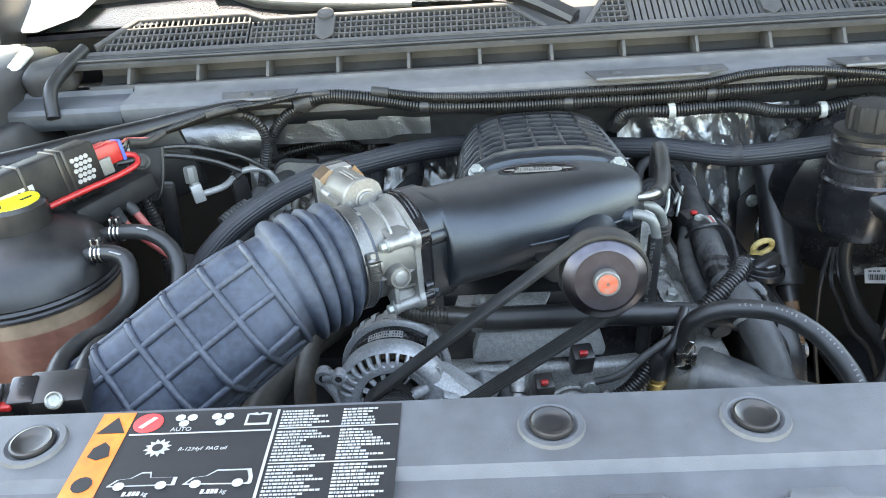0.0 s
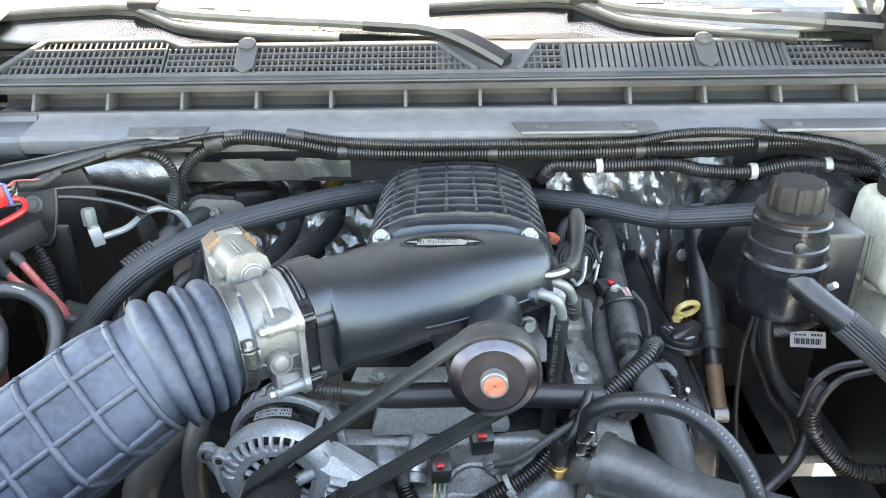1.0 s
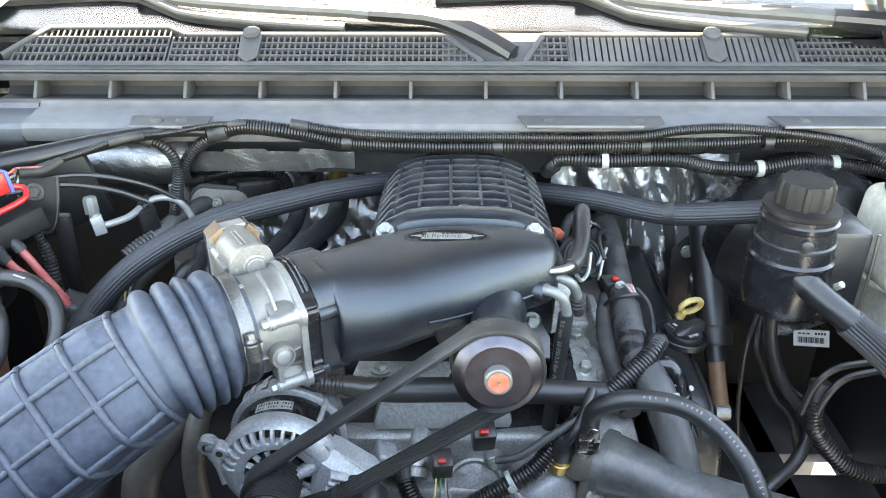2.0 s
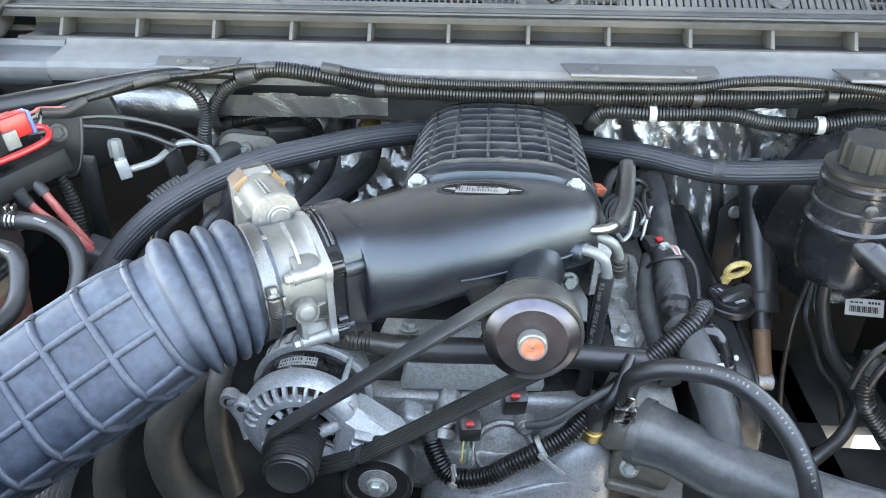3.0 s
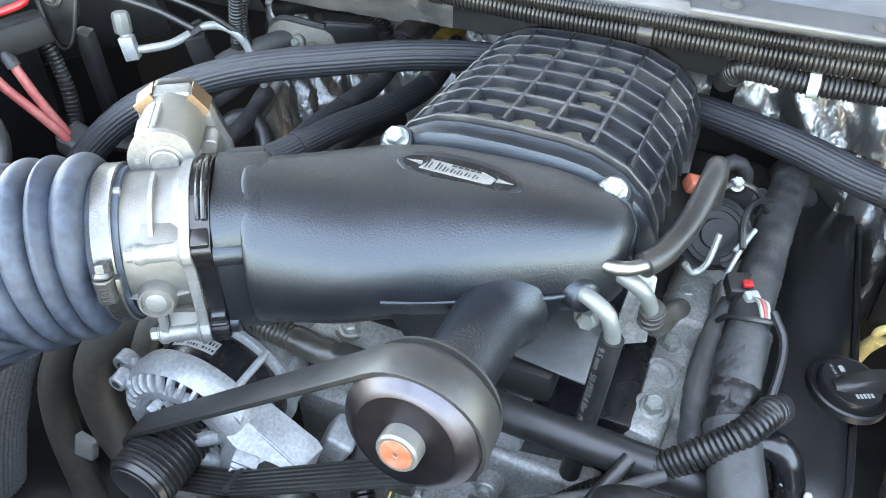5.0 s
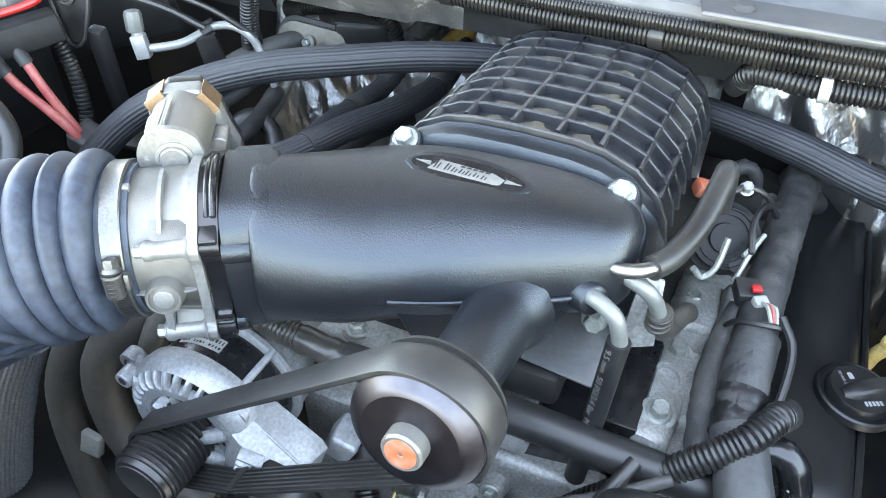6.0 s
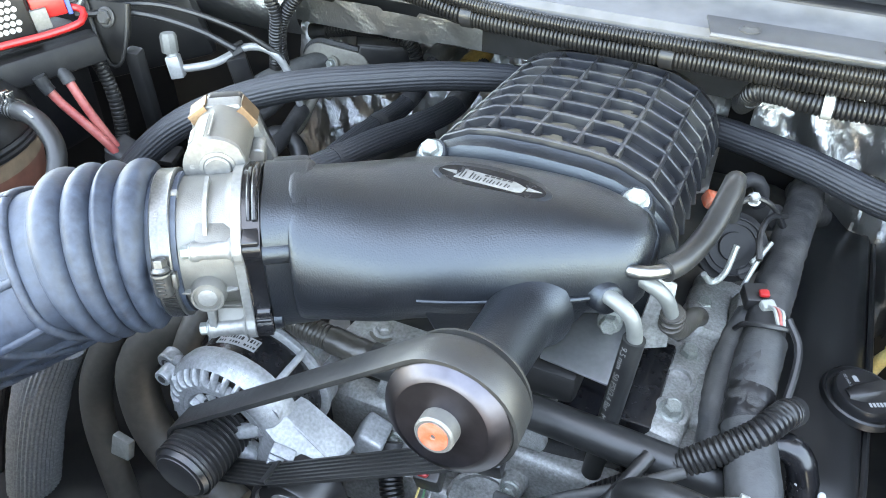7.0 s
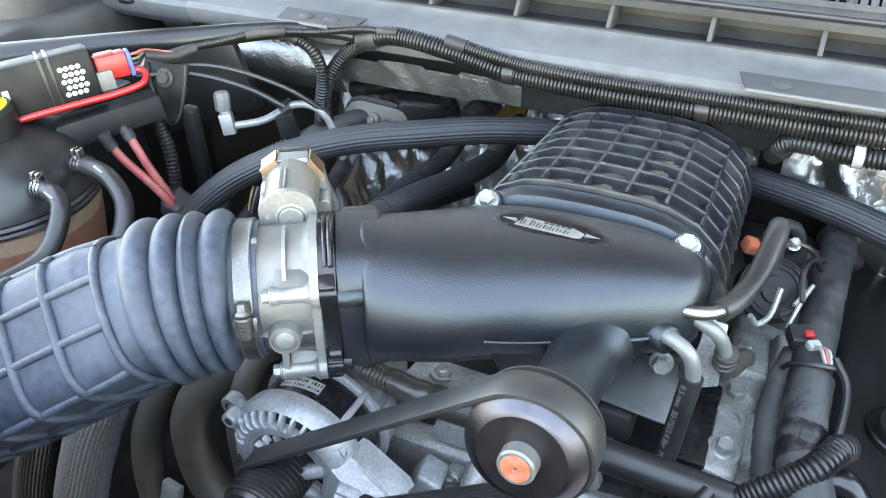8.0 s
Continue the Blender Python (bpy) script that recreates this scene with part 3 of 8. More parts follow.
def edge_bar(xa, fa, xb, fb, wide=0.006):
    """A flat frame bar on the grille from one point to another."""
    p, q = gp(xa, fa), gp(xb, fb)
    t_ = (q - p).normalized()
    up_ = Vector((0, -0.44, 0.9)).normalized()
    sd = up_.cross(t_).normalized() * wide / 2
    return loft(B(), [[c - sd - up_ * 0.010, c + sd - up_ * 0.010, c + sd + up_ * 0.0022, c + sd * 0.6 + up_ * 0.0034, c - sd * 0.6 + up_ * 0.0034, c - sd + up_ * 0.0022] for c in (p, q)])


part("mesh", bars(-0.556, -0.336, 0.0085, 0.0026, 4, 1.22, lambda x: 0.40 + (x + 0.556) / 0.035 if x < -0.52 else 2.0), COWL, grille)
part("mesh", bars(-0.330, 0.116, 0.0085, 0.0026, 4, 0.95, lambda x: 0.95 - 0.87 * (x - 0.066) / 0.053 if x > 0.066 else 2.0), COWL, grille)
part("mesh", bars(0.187, 0.245, 0.0085, 0.0026, 4, 0.95, lambda x: 0.08 + 0.87 * (x - 0.184) / 0.030 if x < 0.214 else 2.0), COWL, grille)
part("slats", bars(0.250, 0.566, 0.0095, 0.0070, 1), COWL, grille)
part("mesh", bars(0.574, 0.80, 0.0085, 0.0026, 5, 1.22), COWL, grille)
for xa, fa, xb, fb, w_ in ((-0.60, 0.0, 0.80, 0.0, 0.009), (-0.518, 1.29, -0.340, 1.29, 0.008), (-0.340, 1.29, -0.312, 1.03, 0.008), (-0.312, 1.03, 0.066, 1.03, 0.008), (0.066, 1.03, 0.122, 0.06, 0.008),
                           (0.181, 0.06, 0.212, 1.03, 0.008), (0.212, 1.03, 0.560, 1.03, 0.008), (0.560, 1.03, 0.586, 1.29, 0.008), (0.586, 1.29, 0.80, 1.29, 0.008), (-0.518, 1.29, -0.572, 0.30, 0.009),
                           (0.248, 0.04, 0.248, 1.0, 0.004), (0.570, 0.04, 0.570, 1.1, 0.006)):
    part("frame", edge_bar(xa, fa, xb, fb, w_), COWL, grille)
for x in (-0.215, 0.456):
    bm = B()
    prism(bm, [(-0.014, 0.0), (0.0, -0.012), (0.014, 0.0), (0.016, 0.044), (-0.016, 0.044)], gp(x, 0.2, 0.001), (1, 0, 0), gdir, 0.004, 0.001)
    k = part("clip_boss", bm, COWL, grille)
    part("clip_head", lathe(B(), ((0, 0.013), (0.005, 0.013), (0.008, 0.009)), gp(x, 0.98, 0.003), (0, -0.44, 0.9), 18), COWL, k)
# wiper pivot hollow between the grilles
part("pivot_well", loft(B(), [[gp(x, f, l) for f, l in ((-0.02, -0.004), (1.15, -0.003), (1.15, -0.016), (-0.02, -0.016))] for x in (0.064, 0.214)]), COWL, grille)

# windshield with the dash behind it
ws = thing("windshield", (0, 1.26, 1.32), "raked windshield glass reflecting the bright sky", "windshield", kind="structure")
WS = radians(33)
wdir, wn_ = Vector((0, math.cos(WS), math.sin(WS))), Vector((0, -math.sin(WS), math.cos(WS)))
w0 = Vector((0, 1.262, 1.312))
part("pane", loft(B(), [[w0 + Vector((x, -0.05 * (x / 0.75) ** 2, 0)) + wdir * d + wn_ * h for d, h in ((0, 0), (0.85, 0.0), (0.85, -0.005), (0, -0.005))] for x in [-0.75 + 0.1 * k for k in range(16)]]), GLASS, ws)
part("frit_band", loft(B(), [[w0 + Vector((x, -0.05 * (x / 0.75) ** 2, 0)) + wdir * d + wn_ * h for d, h in ((-0.01, -0.006), (0.07, -0.006), (0.07, -0.009), (-0.01, -0.009))] for x in [-0.75 + 0.1 * k for k in range(16)]]), FRIT, ws, "black printed border of the glass")
bm = B()
rbox(bm, (0, 1.62, 1.24), (1.5, 0.66, 0.12), 0.03)
solo("dashboard", bm, DASH, "dark dashboard top behind the windshield", "dashboard")
# dark sheet added behind the glass to keep the sky out of view
bm = B()
rbox(bm, (0, 2.02, 1.17), (2.3, 0.04, 1.35), 0.004)
solo("cabin_view_blocker", bm, DARKSTEEL, "added dark sheet closing off the view through the windshield", "cabin wall", kind="structure")


def wp(x, d, h=0.0):
    return w0 + Vector((x, -0.05 * (x / 0.75) ** 2, 0)) + wdir * (d + 0.010) + wn_ * h


def bar(line, half, high, taper=0.5):
    """A flat tapering bar along points, lying on the glass."""
    pts = spline(line, 0.03)
    rings = []
    for i, c in enumerate(pts):
        t = (pts[min(i + 1, len(pts) - 1)] - pts[max(i - 1, 0)]).normalized()
        side = wn_.cross(t).normalized()
        k = 1 - taper * i / len(pts)
        rings.append([c + side * a * half * k + wn_ * b * high for a, b in ((-1, -1), (-1, 0.3), (-0.6, 1), (0.6, 1), (1, 0.3), (1, -1))])
    return loft(B(), rings)


WIPER = material("wiper_paint", (0.055, 0.055, 0.052), 0.42, speck=0.05, bump=0.0, fine_bump=0.1, specular=0.25)


def wiper(dx, root):
    w = thing("windshield_wiper", wp(dx + 0.16, -0.02), "satin grey windshield wiper parked along the base of the glass", "wiper", "windshield wipers")
    if root:
        part("pivot_cap", lathe(B(), ((-0.03, 0.020), (0.000, 0.020), (0.008, 0.014)), wp(dx + 0.158, -0.064, 0.004), wn_, 24), PLASTIC, w)
    part("arm_root", bar([wp(dx + 0.166, -0.068, 0.014), wp(dx + 0.12, -0.038, 0.020), wp(dx + 0.078, -0.015, 0.022), wp(dx + 0.037, -0.001, 0.022), wp(dx - 0.045, 0.009, 0.020)], 0.0145, 0.008, 0.15), PLASTIC, w, "black arm root")
    part("arm", bar([wp(dx - 0.040, 0.009, 0.019), wp(dx - 0.082, 0.013, 0.020), wp(dx - 0.21, 0.023, 0.020), wp(dx - 0.335, 0.040, 0.019), wp(dx - 0.358, 0.056, 0.018)], 0.0115, 0.006, 0.25), WIPER, w)
    for k in range(4):
        bm = B()
        rbox(bm, wp(dx - 0.125 - 0.055 * k, 0.0200 + 0.0058 * k, 0.0262), (0.042, 0.0050, 0.0010), 0.0, (33, 0, -5))
        part("arm_slot", bm, GLOSSBLACK, w)
    bm = B()
    rbox(bm, wp(dx - 0.380, 0.060, 0.018), (0.052, 0.024, 0.018), 0.005, (33, 0, 0))
    part("blade_mount", bm, PLASTIC, w)
    part("blade", bar([wp(dx - 0.62, 0.055, 0.010), wp(dx - 0.484, 0.063, 0.011), wp(dx - 0.40, 0.060, 0.012), wp(dx - 0.331, 0.022, 0.010), wp(dx - 0.209, 0.000, 0.010), wp(dx - 0.082, -0.012, 0.010)], 0.0062, 0.004, 0.1), WIPER, w)
    part("blade_rubber", bar([wp(dx - 0.62, 0.049, 0.003), wp(dx - 0.484, 0.057, 0.003), wp(dx - 0.40, 0.054, 0.003), wp(dx - 0.331, 0.016, 0.003), wp(dx - 0.209, -0.005, 0.003), wp(dx - 0.082, -0.016, 0.003)], 0.003, 0.004, 0.0), RUBBER, w)
    return w


wiper(0.0, True)
wiper(0.672, False)

part("apron", strip([(1.086, 1.208), (1.110, 1.200), (1.150, 1.178), (1.172, 1.150), (1.180, 1.120)], -0.72, 0.80), APRON, cowl, "grey painted sheet below the shelf")

# hold-down brackets on the shelf
for x0, x1, y in ((-0.352, -0.243, 1.066), (0.165, 0.357, 1.070), (0.50, 0.72, 1.070)):
    br = thing("shelf_bracket", ((x0 + x1) / 2, y, 1.23), "thin grey steel bracket clipped to the front of the shelf", "bracket", "shelf brackets")
    bm = B()
    prism(bm, [(0.010, -0.018), (x1 - x0 - 0.03, -0.018), (x1 - x0, -0.006), (x1 - x0, 0.020), (0, 0.020)], (x0, y, 1.2335), (1, 0, 0), (0, 1, 0.04), 0.0025, 0.0006)
    part("plate", bm, COWL, br)
    part("folded_edge", sweep(B(), [(x0 + 0.010, y - 0.018, 1.2335), (x1 - 0.030, y - 0.018, 1.2335)], 0.0022, 8, 0.02), BANDMETAL, br, "bright folded front edge")
    for x in (x0 + 0.04, x1 - 0.035):
        part("push_pin", lathe(B(), ((0, 0.0095), (0.0015, 0.0095), (0.0030, 0.0065), (0.0045, 0.0055)), (x, y, 1.2355), (0, 0, 1), 18), COWL, br)

# radiator cover in front
cover = thing("radiator_cover", (0, 0.34, 1.19), "grey grained plastic cover over the radiator with a warning label", "radiator cover")
CS = math.tan(radians(4.0))


def cz(y):
    return 1.2 + (y - 0.37) * CS


bm = B()
rings = []
for x in [-0.72 + 0.06 * k for k in range(25)]:
    prof = [(0.400, 1.14), (0.402, cz(0.40) - 0.006), (0.396, cz(0.396)), (0.340, cz(0.34)), (0.334, cz(0.334) - 0.005), (0.20, cz(0.2) - 0.012), (0.12, cz(0.12) - 0.03), (0.08, 1.10), (0.085, 1.10), (0.35, 1.14)]
    rings.append([Vector((x, y, z)) for y, z in prof])
body_cover = part("cover_body", loft(bm, rings), COVER, cover)
for x in (-0.277, 0.040, 0.160):
    c = (x, 0.369, cz(0.369))
    part("recess_ring", lathe(B(), ((0.0, 0.0205), (0.0024, 0.0196), (0.0024, 0.0162), (0.0004, 0.0138), (0.0004, 0.0001)), c, (0, -CS, 1), 30), COVER, cover)
    part("push_clip", lathe(B(), ((0.0004, 0.0136), (0.0030, 0.0132), (0.0034, 0.0118), (0.0016, 0.0096), (0.0010, 0.006), (0.0010, 0.0001)), (x, 0.369, cz(0.369) + 0.0004), (0, -CS, 1), 24), PLASTIC, cover, "dark push clip")
for x0 in (0.045, 0.14):
    bm = B()
    prism(bm, [(0, 0), (0.075, 0), (0.075, 0.012), (0.05, 0.012), (0.05, 0.02), (0.02, 0.02), (0.02, 0.012), (0, 0.012)], (x0, 0.297, cz(0.31) - 0.008), (1, 0, 0), (0, 1, CS), 0.006, 0.0015)
    part("raised_step", bm, COVER, cover)


# ---- supercharger ----
sc = thing("supercharger", (0.09, 0.85, 1.05), "satin black supercharger with a ribbed lid on top of the engine", "supercharger")


CC = Vector((-0.1265, 0.6925, 1.1575))  # clamp centre
CA = Vector((0.85, 0.53, 0.0)).normalized()  # along the bore, towards the case


def sup(n, cy, cz_, ry, rz, k, seg):
    a = 2 * math.pi * k / seg
    c, s = math.cos(a), math.sin(a)
    return cy + ry * math.copysign(abs(c) ** (2 / n), c), cz_ + rz * math.copysign(abs(s) ** (2 / n), s)


FRONT = [(-0.0255, 0.6885), (-0.0200, 0.6855), (0.0, 0.692), (0.03, 0.702), (0.055, 0.713), (0.085, 0.727), (0.117, 0.744), (0.145, 0.758), (0.166, 0.770), (0.184, 0.784), (0.191, 0.800)]
REAR = [(-0.0840, 0.7790), (-0.0780, 0.7850), (-0.058, 0.803), (-0.030, 0.828), (-0.004, 0.848), (0.035, 0.860), (0.085, 0.862), (0.130, 0.862), (0.160, 0.858), (0.180, 0.850), (0.189, 0.838)]
MID = [(1.1535, 0.0490, 0.0460, 2.3), (1.1530, 0.0528, 0.0500, 2.3), (1.1510, 0.0525, 0.0470, 2.3), (1.1490, 0.0515, 0.0420, 2.4), (1.1490, 0.0510, 0.0365, 2.4), (1.1500, 0.0505, 0.0330, 2.5), (1.1510, 0.0500, 0.0310, 2.5), (1.1515, 0.0475, 0.0300, 2.5), (1.1500, 0.0440, 0.0290, 2.4), (1.1490, 0.0380, 0.0260, 2.3), (1.1480, 0.0270, 0.0200, 2.1)]
SEC = []  # centre x, y, z, half width, heights above and below, turn, squareness
for (fx, fy), (bx, by), (z, h, hb_, n) in zip(FRONT, REAR, MID):
    SEC.append(((fx + bx) / 2, (fy + by) / 2, z, math.hypot(bx - fx, by - fy) / 2, h, hb_, math.degrees(math.atan2(fx - bx, by - fy)), n))
SEG = 56
bm = B()
rings = []
for i in range((len(SEC) - 1) * 4 + 1):
    j = min(i // 4, len(SEC) - 2)
    f = i / 4 - j
    p0, p1, p2, p3 = (SEC[min(max(j + d, 0), len(SEC) - 1)] for d in (-1, 0, 1, 2))
    x, y, z, w, h, low_, th, n = [0.5 * (2 * b + (c - a) * f + (2 * a - 5 * b + 4 * c - d) * f * f + (3 * b - a - 3 * c + d) * f ** 3) for a, b, c, d in zip(p0, p1, p2, p3)]
    hx, hy = -math.sin(radians(th)), math.cos(radians(th))
    ring = []
    for k in range(SEG):
        dy, dz = sup(n, 0.0, 0.0, w, h if k < SEG / 2 else low_, k, SEG)
        ring.append(Vector((x + hx * dy, y + hy * dy, z + dz)))
    rings.append(ring)
casing = part("inlet_casing", loft(bm, rings), SATIN, sc, sharp=60)

# nose drive
AX = Vector((0, -math.cos(radians(9)), math.sin(radians(9))))
HUB = Vector((0.117, 0.611, 1.159))
part("nose", lathe(B(), ((-0.046, 0.0222), (-0.075, 0.0228), (-0.100, 0.0236), (-0.118, 0.0242), (-0.126, 0.0250), (-0.132, 0.0266), (-0.138, 0.0296), (-0.146, 0.0330)), HUB + Vector((0.004, 0, 0.001)), AX, 48), SATIN, sc, sharp=60)
# upright web below the seam that carries the nose
bm = B()
prism(bm, [(0.0, 0.0015), (0.020, -0.046), (0.030, -0.054), (0.078, -0.056), (0.094, -0.046), (0.108, -0.028), (0.128, 0.000)], (0.0550, 0.7135, 1.1520), (0.88, 0.46, 0), (0, 0, 1), -0.009, 0.0022)
part("nose_web", bm, SATIN, sc, sharp=50)
part("seam_ridge", sweep(B(), [(0.0555, 0.7138, 1.1515), (0.070, 0.7205, 1.1505), (0.0860, 0.7285, 1.1500), (0.100, 0.7355, 1.1500)], 0.0020, 10, 0.006), SATIN, sc, sharp=70)
part("seam_ridge", sweep(B(), [(0.140, 0.7535, 1.1515), (0.152, 0.7600, 1.1520), (0.163, 0.7670, 1.1525), (0.172, 0.7730, 1.1530)], 0.0020, 10, 0.006), SATIN, sc, sharp=70)
# squared inlet block with its lug, pin and rear ear
pad_f = Vector((CA.y, -CA.x, 0))


def block_ring(along, half, top_, low_, n=3.4, seg=48):
    out = []
    for k in range(seg):
        a = 2 * math.pi * k / seg
        c, s_ = math.cos(a), math.sin(a)
        out.append(CC + CA * along + pad_f * half * math.copysign(abs(c) ** (2 / n), c) + Vector((0, 0, -0.004 + (top_ if s_ > 0 else low_) * math.copysign(abs(s_) ** (2 / n), s_))))
    return out


part("inlet_block", loft(B(), [block_ring(0.0655, 0.0500, 0.0500, 0.0565), block_ring(0.0668, 0.0515, 0.0515, 0.0580), block_ring(0.0860, 0.0510, 0.0515, 0.0580), block_ring(0.0960, 0.0505, 0.0515, 0.0575), block_ring(0.1005, 0.0490, 0.0500, 0.0540), block_ring(0.1050, 0.0430, 0.0460, 0.0450)]), SATIN, sc, sharp=45)
part("flange_lug", lathe(B(), ((0.0, 0.0085), (0.0180, 0.0083), (0.0215, 0.0060)), CC + CA * 0.066 + pad_f * 0.0450 + Vector((0, 0, 0.0190)), CA, 24), SATIN, sc)
part("flange_lug", lathe(B(), ((0.0, 0.0085), (0.0055, 0.0083), (0.0070, 0.0070)), CC + CA * 0.066 + pad_f * 0.0430 + Vector((0, 0, -0.0420)), CA, 24), SATIN, sc)
part("rear_ear", rbox(B(), CC + CA * 0.085 - pad_f * 0.030 + Vector((0, 0, 0.038)), (0.028, 0.018, 0.014), 0.004, (0, 0, 32)), SATIN, sc)
part("locating_pin", lathe(B(), ((0.0, 0.0024), (0.002, 0.0021)), CC + CA * 0.0922 + pad_f * 0.0490 + Vector((0, 0, 0.0235)), CA, 10), ZINC, sc)
for x, y, z, k in ((0.1805, 0.7890, 1.1640, 1.0), (0.1735, 0.7690, 1.1525, 0.95)):
    part("port_boss", lathe(B(), ((-0.040 * k, 0.030 * k), (-0.026 * k, 0.0205 * k), (-0.015, 0.0150 * k), (-0.007, 0.0128 * k), (0.0, 0.0118 * k), (0.0020, 0.0100 * k)), (x, y, z), (0.72, -0.62, 0.16), 28), SATIN, sc, sharp=60)

# ribbed lid
LIDP = [(-0.015, 1.100), (-0.0135, 1.128), (-0.007, 1.150), (0.010, 1.171), (0.030, 1.181), (0.050, 1.1845), (0.088, 1.186), (0.126, 1.1850), (0.146, 1.182), (0.168, 1.173), (0.184, 1.158), (0.1925, 1.140), (0.1950, 1.122)]


def lidz(y):
    return 0.012 - 0.090 * (y - 0.862) if y > 0.8615 else 0.0


def lid_ring(y, out=0.0, only=None):
    pts = []
    for i, (x, z) in enumerate(LIDP):
        a, b = LIDP[max(i - 1, 0)], LIDP[min(i + 1, len(LIDP) - 1)]
        n = Vector((-(b[1] - a[1]), b[0] - a[0])).normalized()
        pts.append(Vector((x + n.x * out, y, z + n.y * out + lidz(y))))
    return pts


bm = B()
ys = [0.862 + 0.0111 * k for k in range(21)]
loft(bm, [lid_ring(y) + [Vector((0.19, y, 1.06)), Vector((0, y, 1.06))] for y in ys])
lid = part("lid", bm, LID, sc, sharp=50)
LIDROWS = [0.8680 + 0.0268 * k for k in range(8)]
for y in LIDROWS:
    bm = B()
    loft(bm, [lid_ring(y - 0.0030, -0.002) + lid_ring(y - 0.0030, 0.0)[::-1], lid_ring(y - 0.0021, -0.002) + lid_ring(y - 0.0021, 0.0068)[::-1], lid_ring(y - 0.0012, -0.002) + lid_ring(y - 0.0012, 0.0076)[::-1], lid_ring(y + 0.0012, -0.002) + lid_ring(y + 0.0012, 0.0076)[::-1], lid_ring(y + 0.0021, -0.002) + lid_ring(y + 0.0021, 0.0068)[::-1], lid_ring(y + 0.0030, -0.002) + lid_ring(y + 0.0030, 0.0)[::-1]])
    part("cross_rib", bm, LID, lid)
LIDCOLS = (-0.005, 0.016, 0.042, 0.077, 0.111, 0.142, 0.170, 0.186)


def lid_at(x, y, out):
    ring = lid_ring(y, out)
    for a, b in zip(LIDP[:-1], LIDP[1:]):
        if a[0] <= x <= b[0]:
            i, f = LIDP.index(a), (x - a[0]) / (b[0] - a[0])
            return ring[i].lerp(ring[i + 1], f), (ring[i + 1] - ring[i]).normalized()
    return ring[0], Vector((0, 0, 1))


for x in LIDCOLS:
    rings = []
    for y in ys[1:]:
        (a, t), (b, t2) = lid_at(x, y, -0.002), lid_at(x, y, 0.0075)
        rings.append([a - t * 0.0030, a + t * 0.0030, a.lerp(b, 0.88) + t * 0.0021, b + t * 0.0012, b - t * 0.0012, a.lerp(b, 0.88) - t * 0.0021])
    part("long_rib", loft(B(), rings), LID, lid)
# silt lying in the flat pockets
for k in range(7):
    for j in range(3):
        if random.random() < 0.85:
            y = (LIDROWS[k] + LIDROWS[k + 1]) / 2
            x = (LIDCOLS[2 + j] + LIDCOLS[3 + j]) / 2
            bm = B()
            cx, cy, rx_, ry_ = x + random.uniform(-0.004, 0.004), y + random.uniform(-0.003, 0.003), random.uniform(0.008, 0.0145), random.uniform(0.005, 0.0095)
            sd = random.uniform(0, 50)
            rim = [(math.cos(q * 0.3142), math.sin(q * 0.3142), 1 + 0.55 * noise.noise(Vector((2 * math.cos(q * 0.3142), 2 * math.sin(q * 0.3142), sd)))) for q in range(20)]
            lz = lid_at(cx, cy, 0.0)[0].z
            loft(bm, [[Vector((cx + c * rx_ * k_ * f, cy + s_ * ry_ * k_ * f, lz + h_)) for c, s_, k_ in rim] for f, h_ in ((1.0, -0.0004), (0.93, 0.0004), (0.6, 0.0009), (0.2, 0.0010))])
            part("silt_patch", bm, SILT, lid, "dried brown silt in a pocket")
# front rim of the lid with its bolts
bm = B()
loft(bm, [lid_ring(0.846, 0.006) + [Vector((0.19, 0.848, 1.08)), Vector((0, 0.848, 1.08))], lid_ring(0.850, 0.0125) + [Vector((0.19, 0.854, 1.08)), Vector((0, 0.854, 1.08))], lid_ring(0.857, 0.0125) + [Vector((0.19, 0.868, 1.08)), Vector((0, 0.868, 1.08))], lid_ring(0.862, 0.004) + [Vector((0.19, 0.871, 1.08)), Vector((0, 0.871, 1.08))]])
part("lid_rim", bm, SATIN, sc, sharp=40)
bm = B()
loft(bm, [lid_ring(1.074, 0.0080) + [Vector((0.19, 1.074, 1.07)), Vector((0, 1.074, 1.07))], lid_ring(1.086, 0.0065) + [Vector((0.19, 1.086, 1.07)), Vector((0, 1.086, 1.07))], lid_ring(1.089, 0.0030) + [Vector((0.19, 1.089, 1.07)), Vector((0, 1.089, 1.07))]])
part("rear_rim", bm, LID, sc)
for x in (0.005, 0.168):
    part("bolt_boss", lathe(B(), ((-0.03, 0.0150), (-0.008, 0.0140), (-0.002, 0.0128), (0.0, 0.0115)), (x, 0.8435, 1.1855), (0, -0.5, 0.866), 24), SATIN, sc)
    hexbolt("bolt", (x, 0.8435, 1.1855), (0, -0.5, 0.866), 0.0096, sc, length=0.009)
    part("bolt_strut", sweep(B(), [(x + (0.004 if x > 0.1 else -0.004), 0.842, 1.180), (x + (0.016 if x > 0.1 else -0.010), 0.832, 1.166), (x + (0.018 if x > 0.1 else -0.02), 0.815, 1.152)], 0.0075, 12, 0.006), SATIN, sc)
hexbolt("bolt", (0.168, 0.826, 1.082), (0.1, -0.9, 0.3), 0.010, sc, length=0.012)
# badge
badge_at, badge_n = Vector((0.073, 0.800, 1.2000)), Vector((0, -0.18, 0.98)).normalized()
bu = Vector((1, 0, 0))
bv = badge_n.cross(bu)


def ell(a, b, n=36):
    return [(a * math.cos(6.2832 * k / n), b * math.sin(6.2832 * k / n)) for k in range(n)]


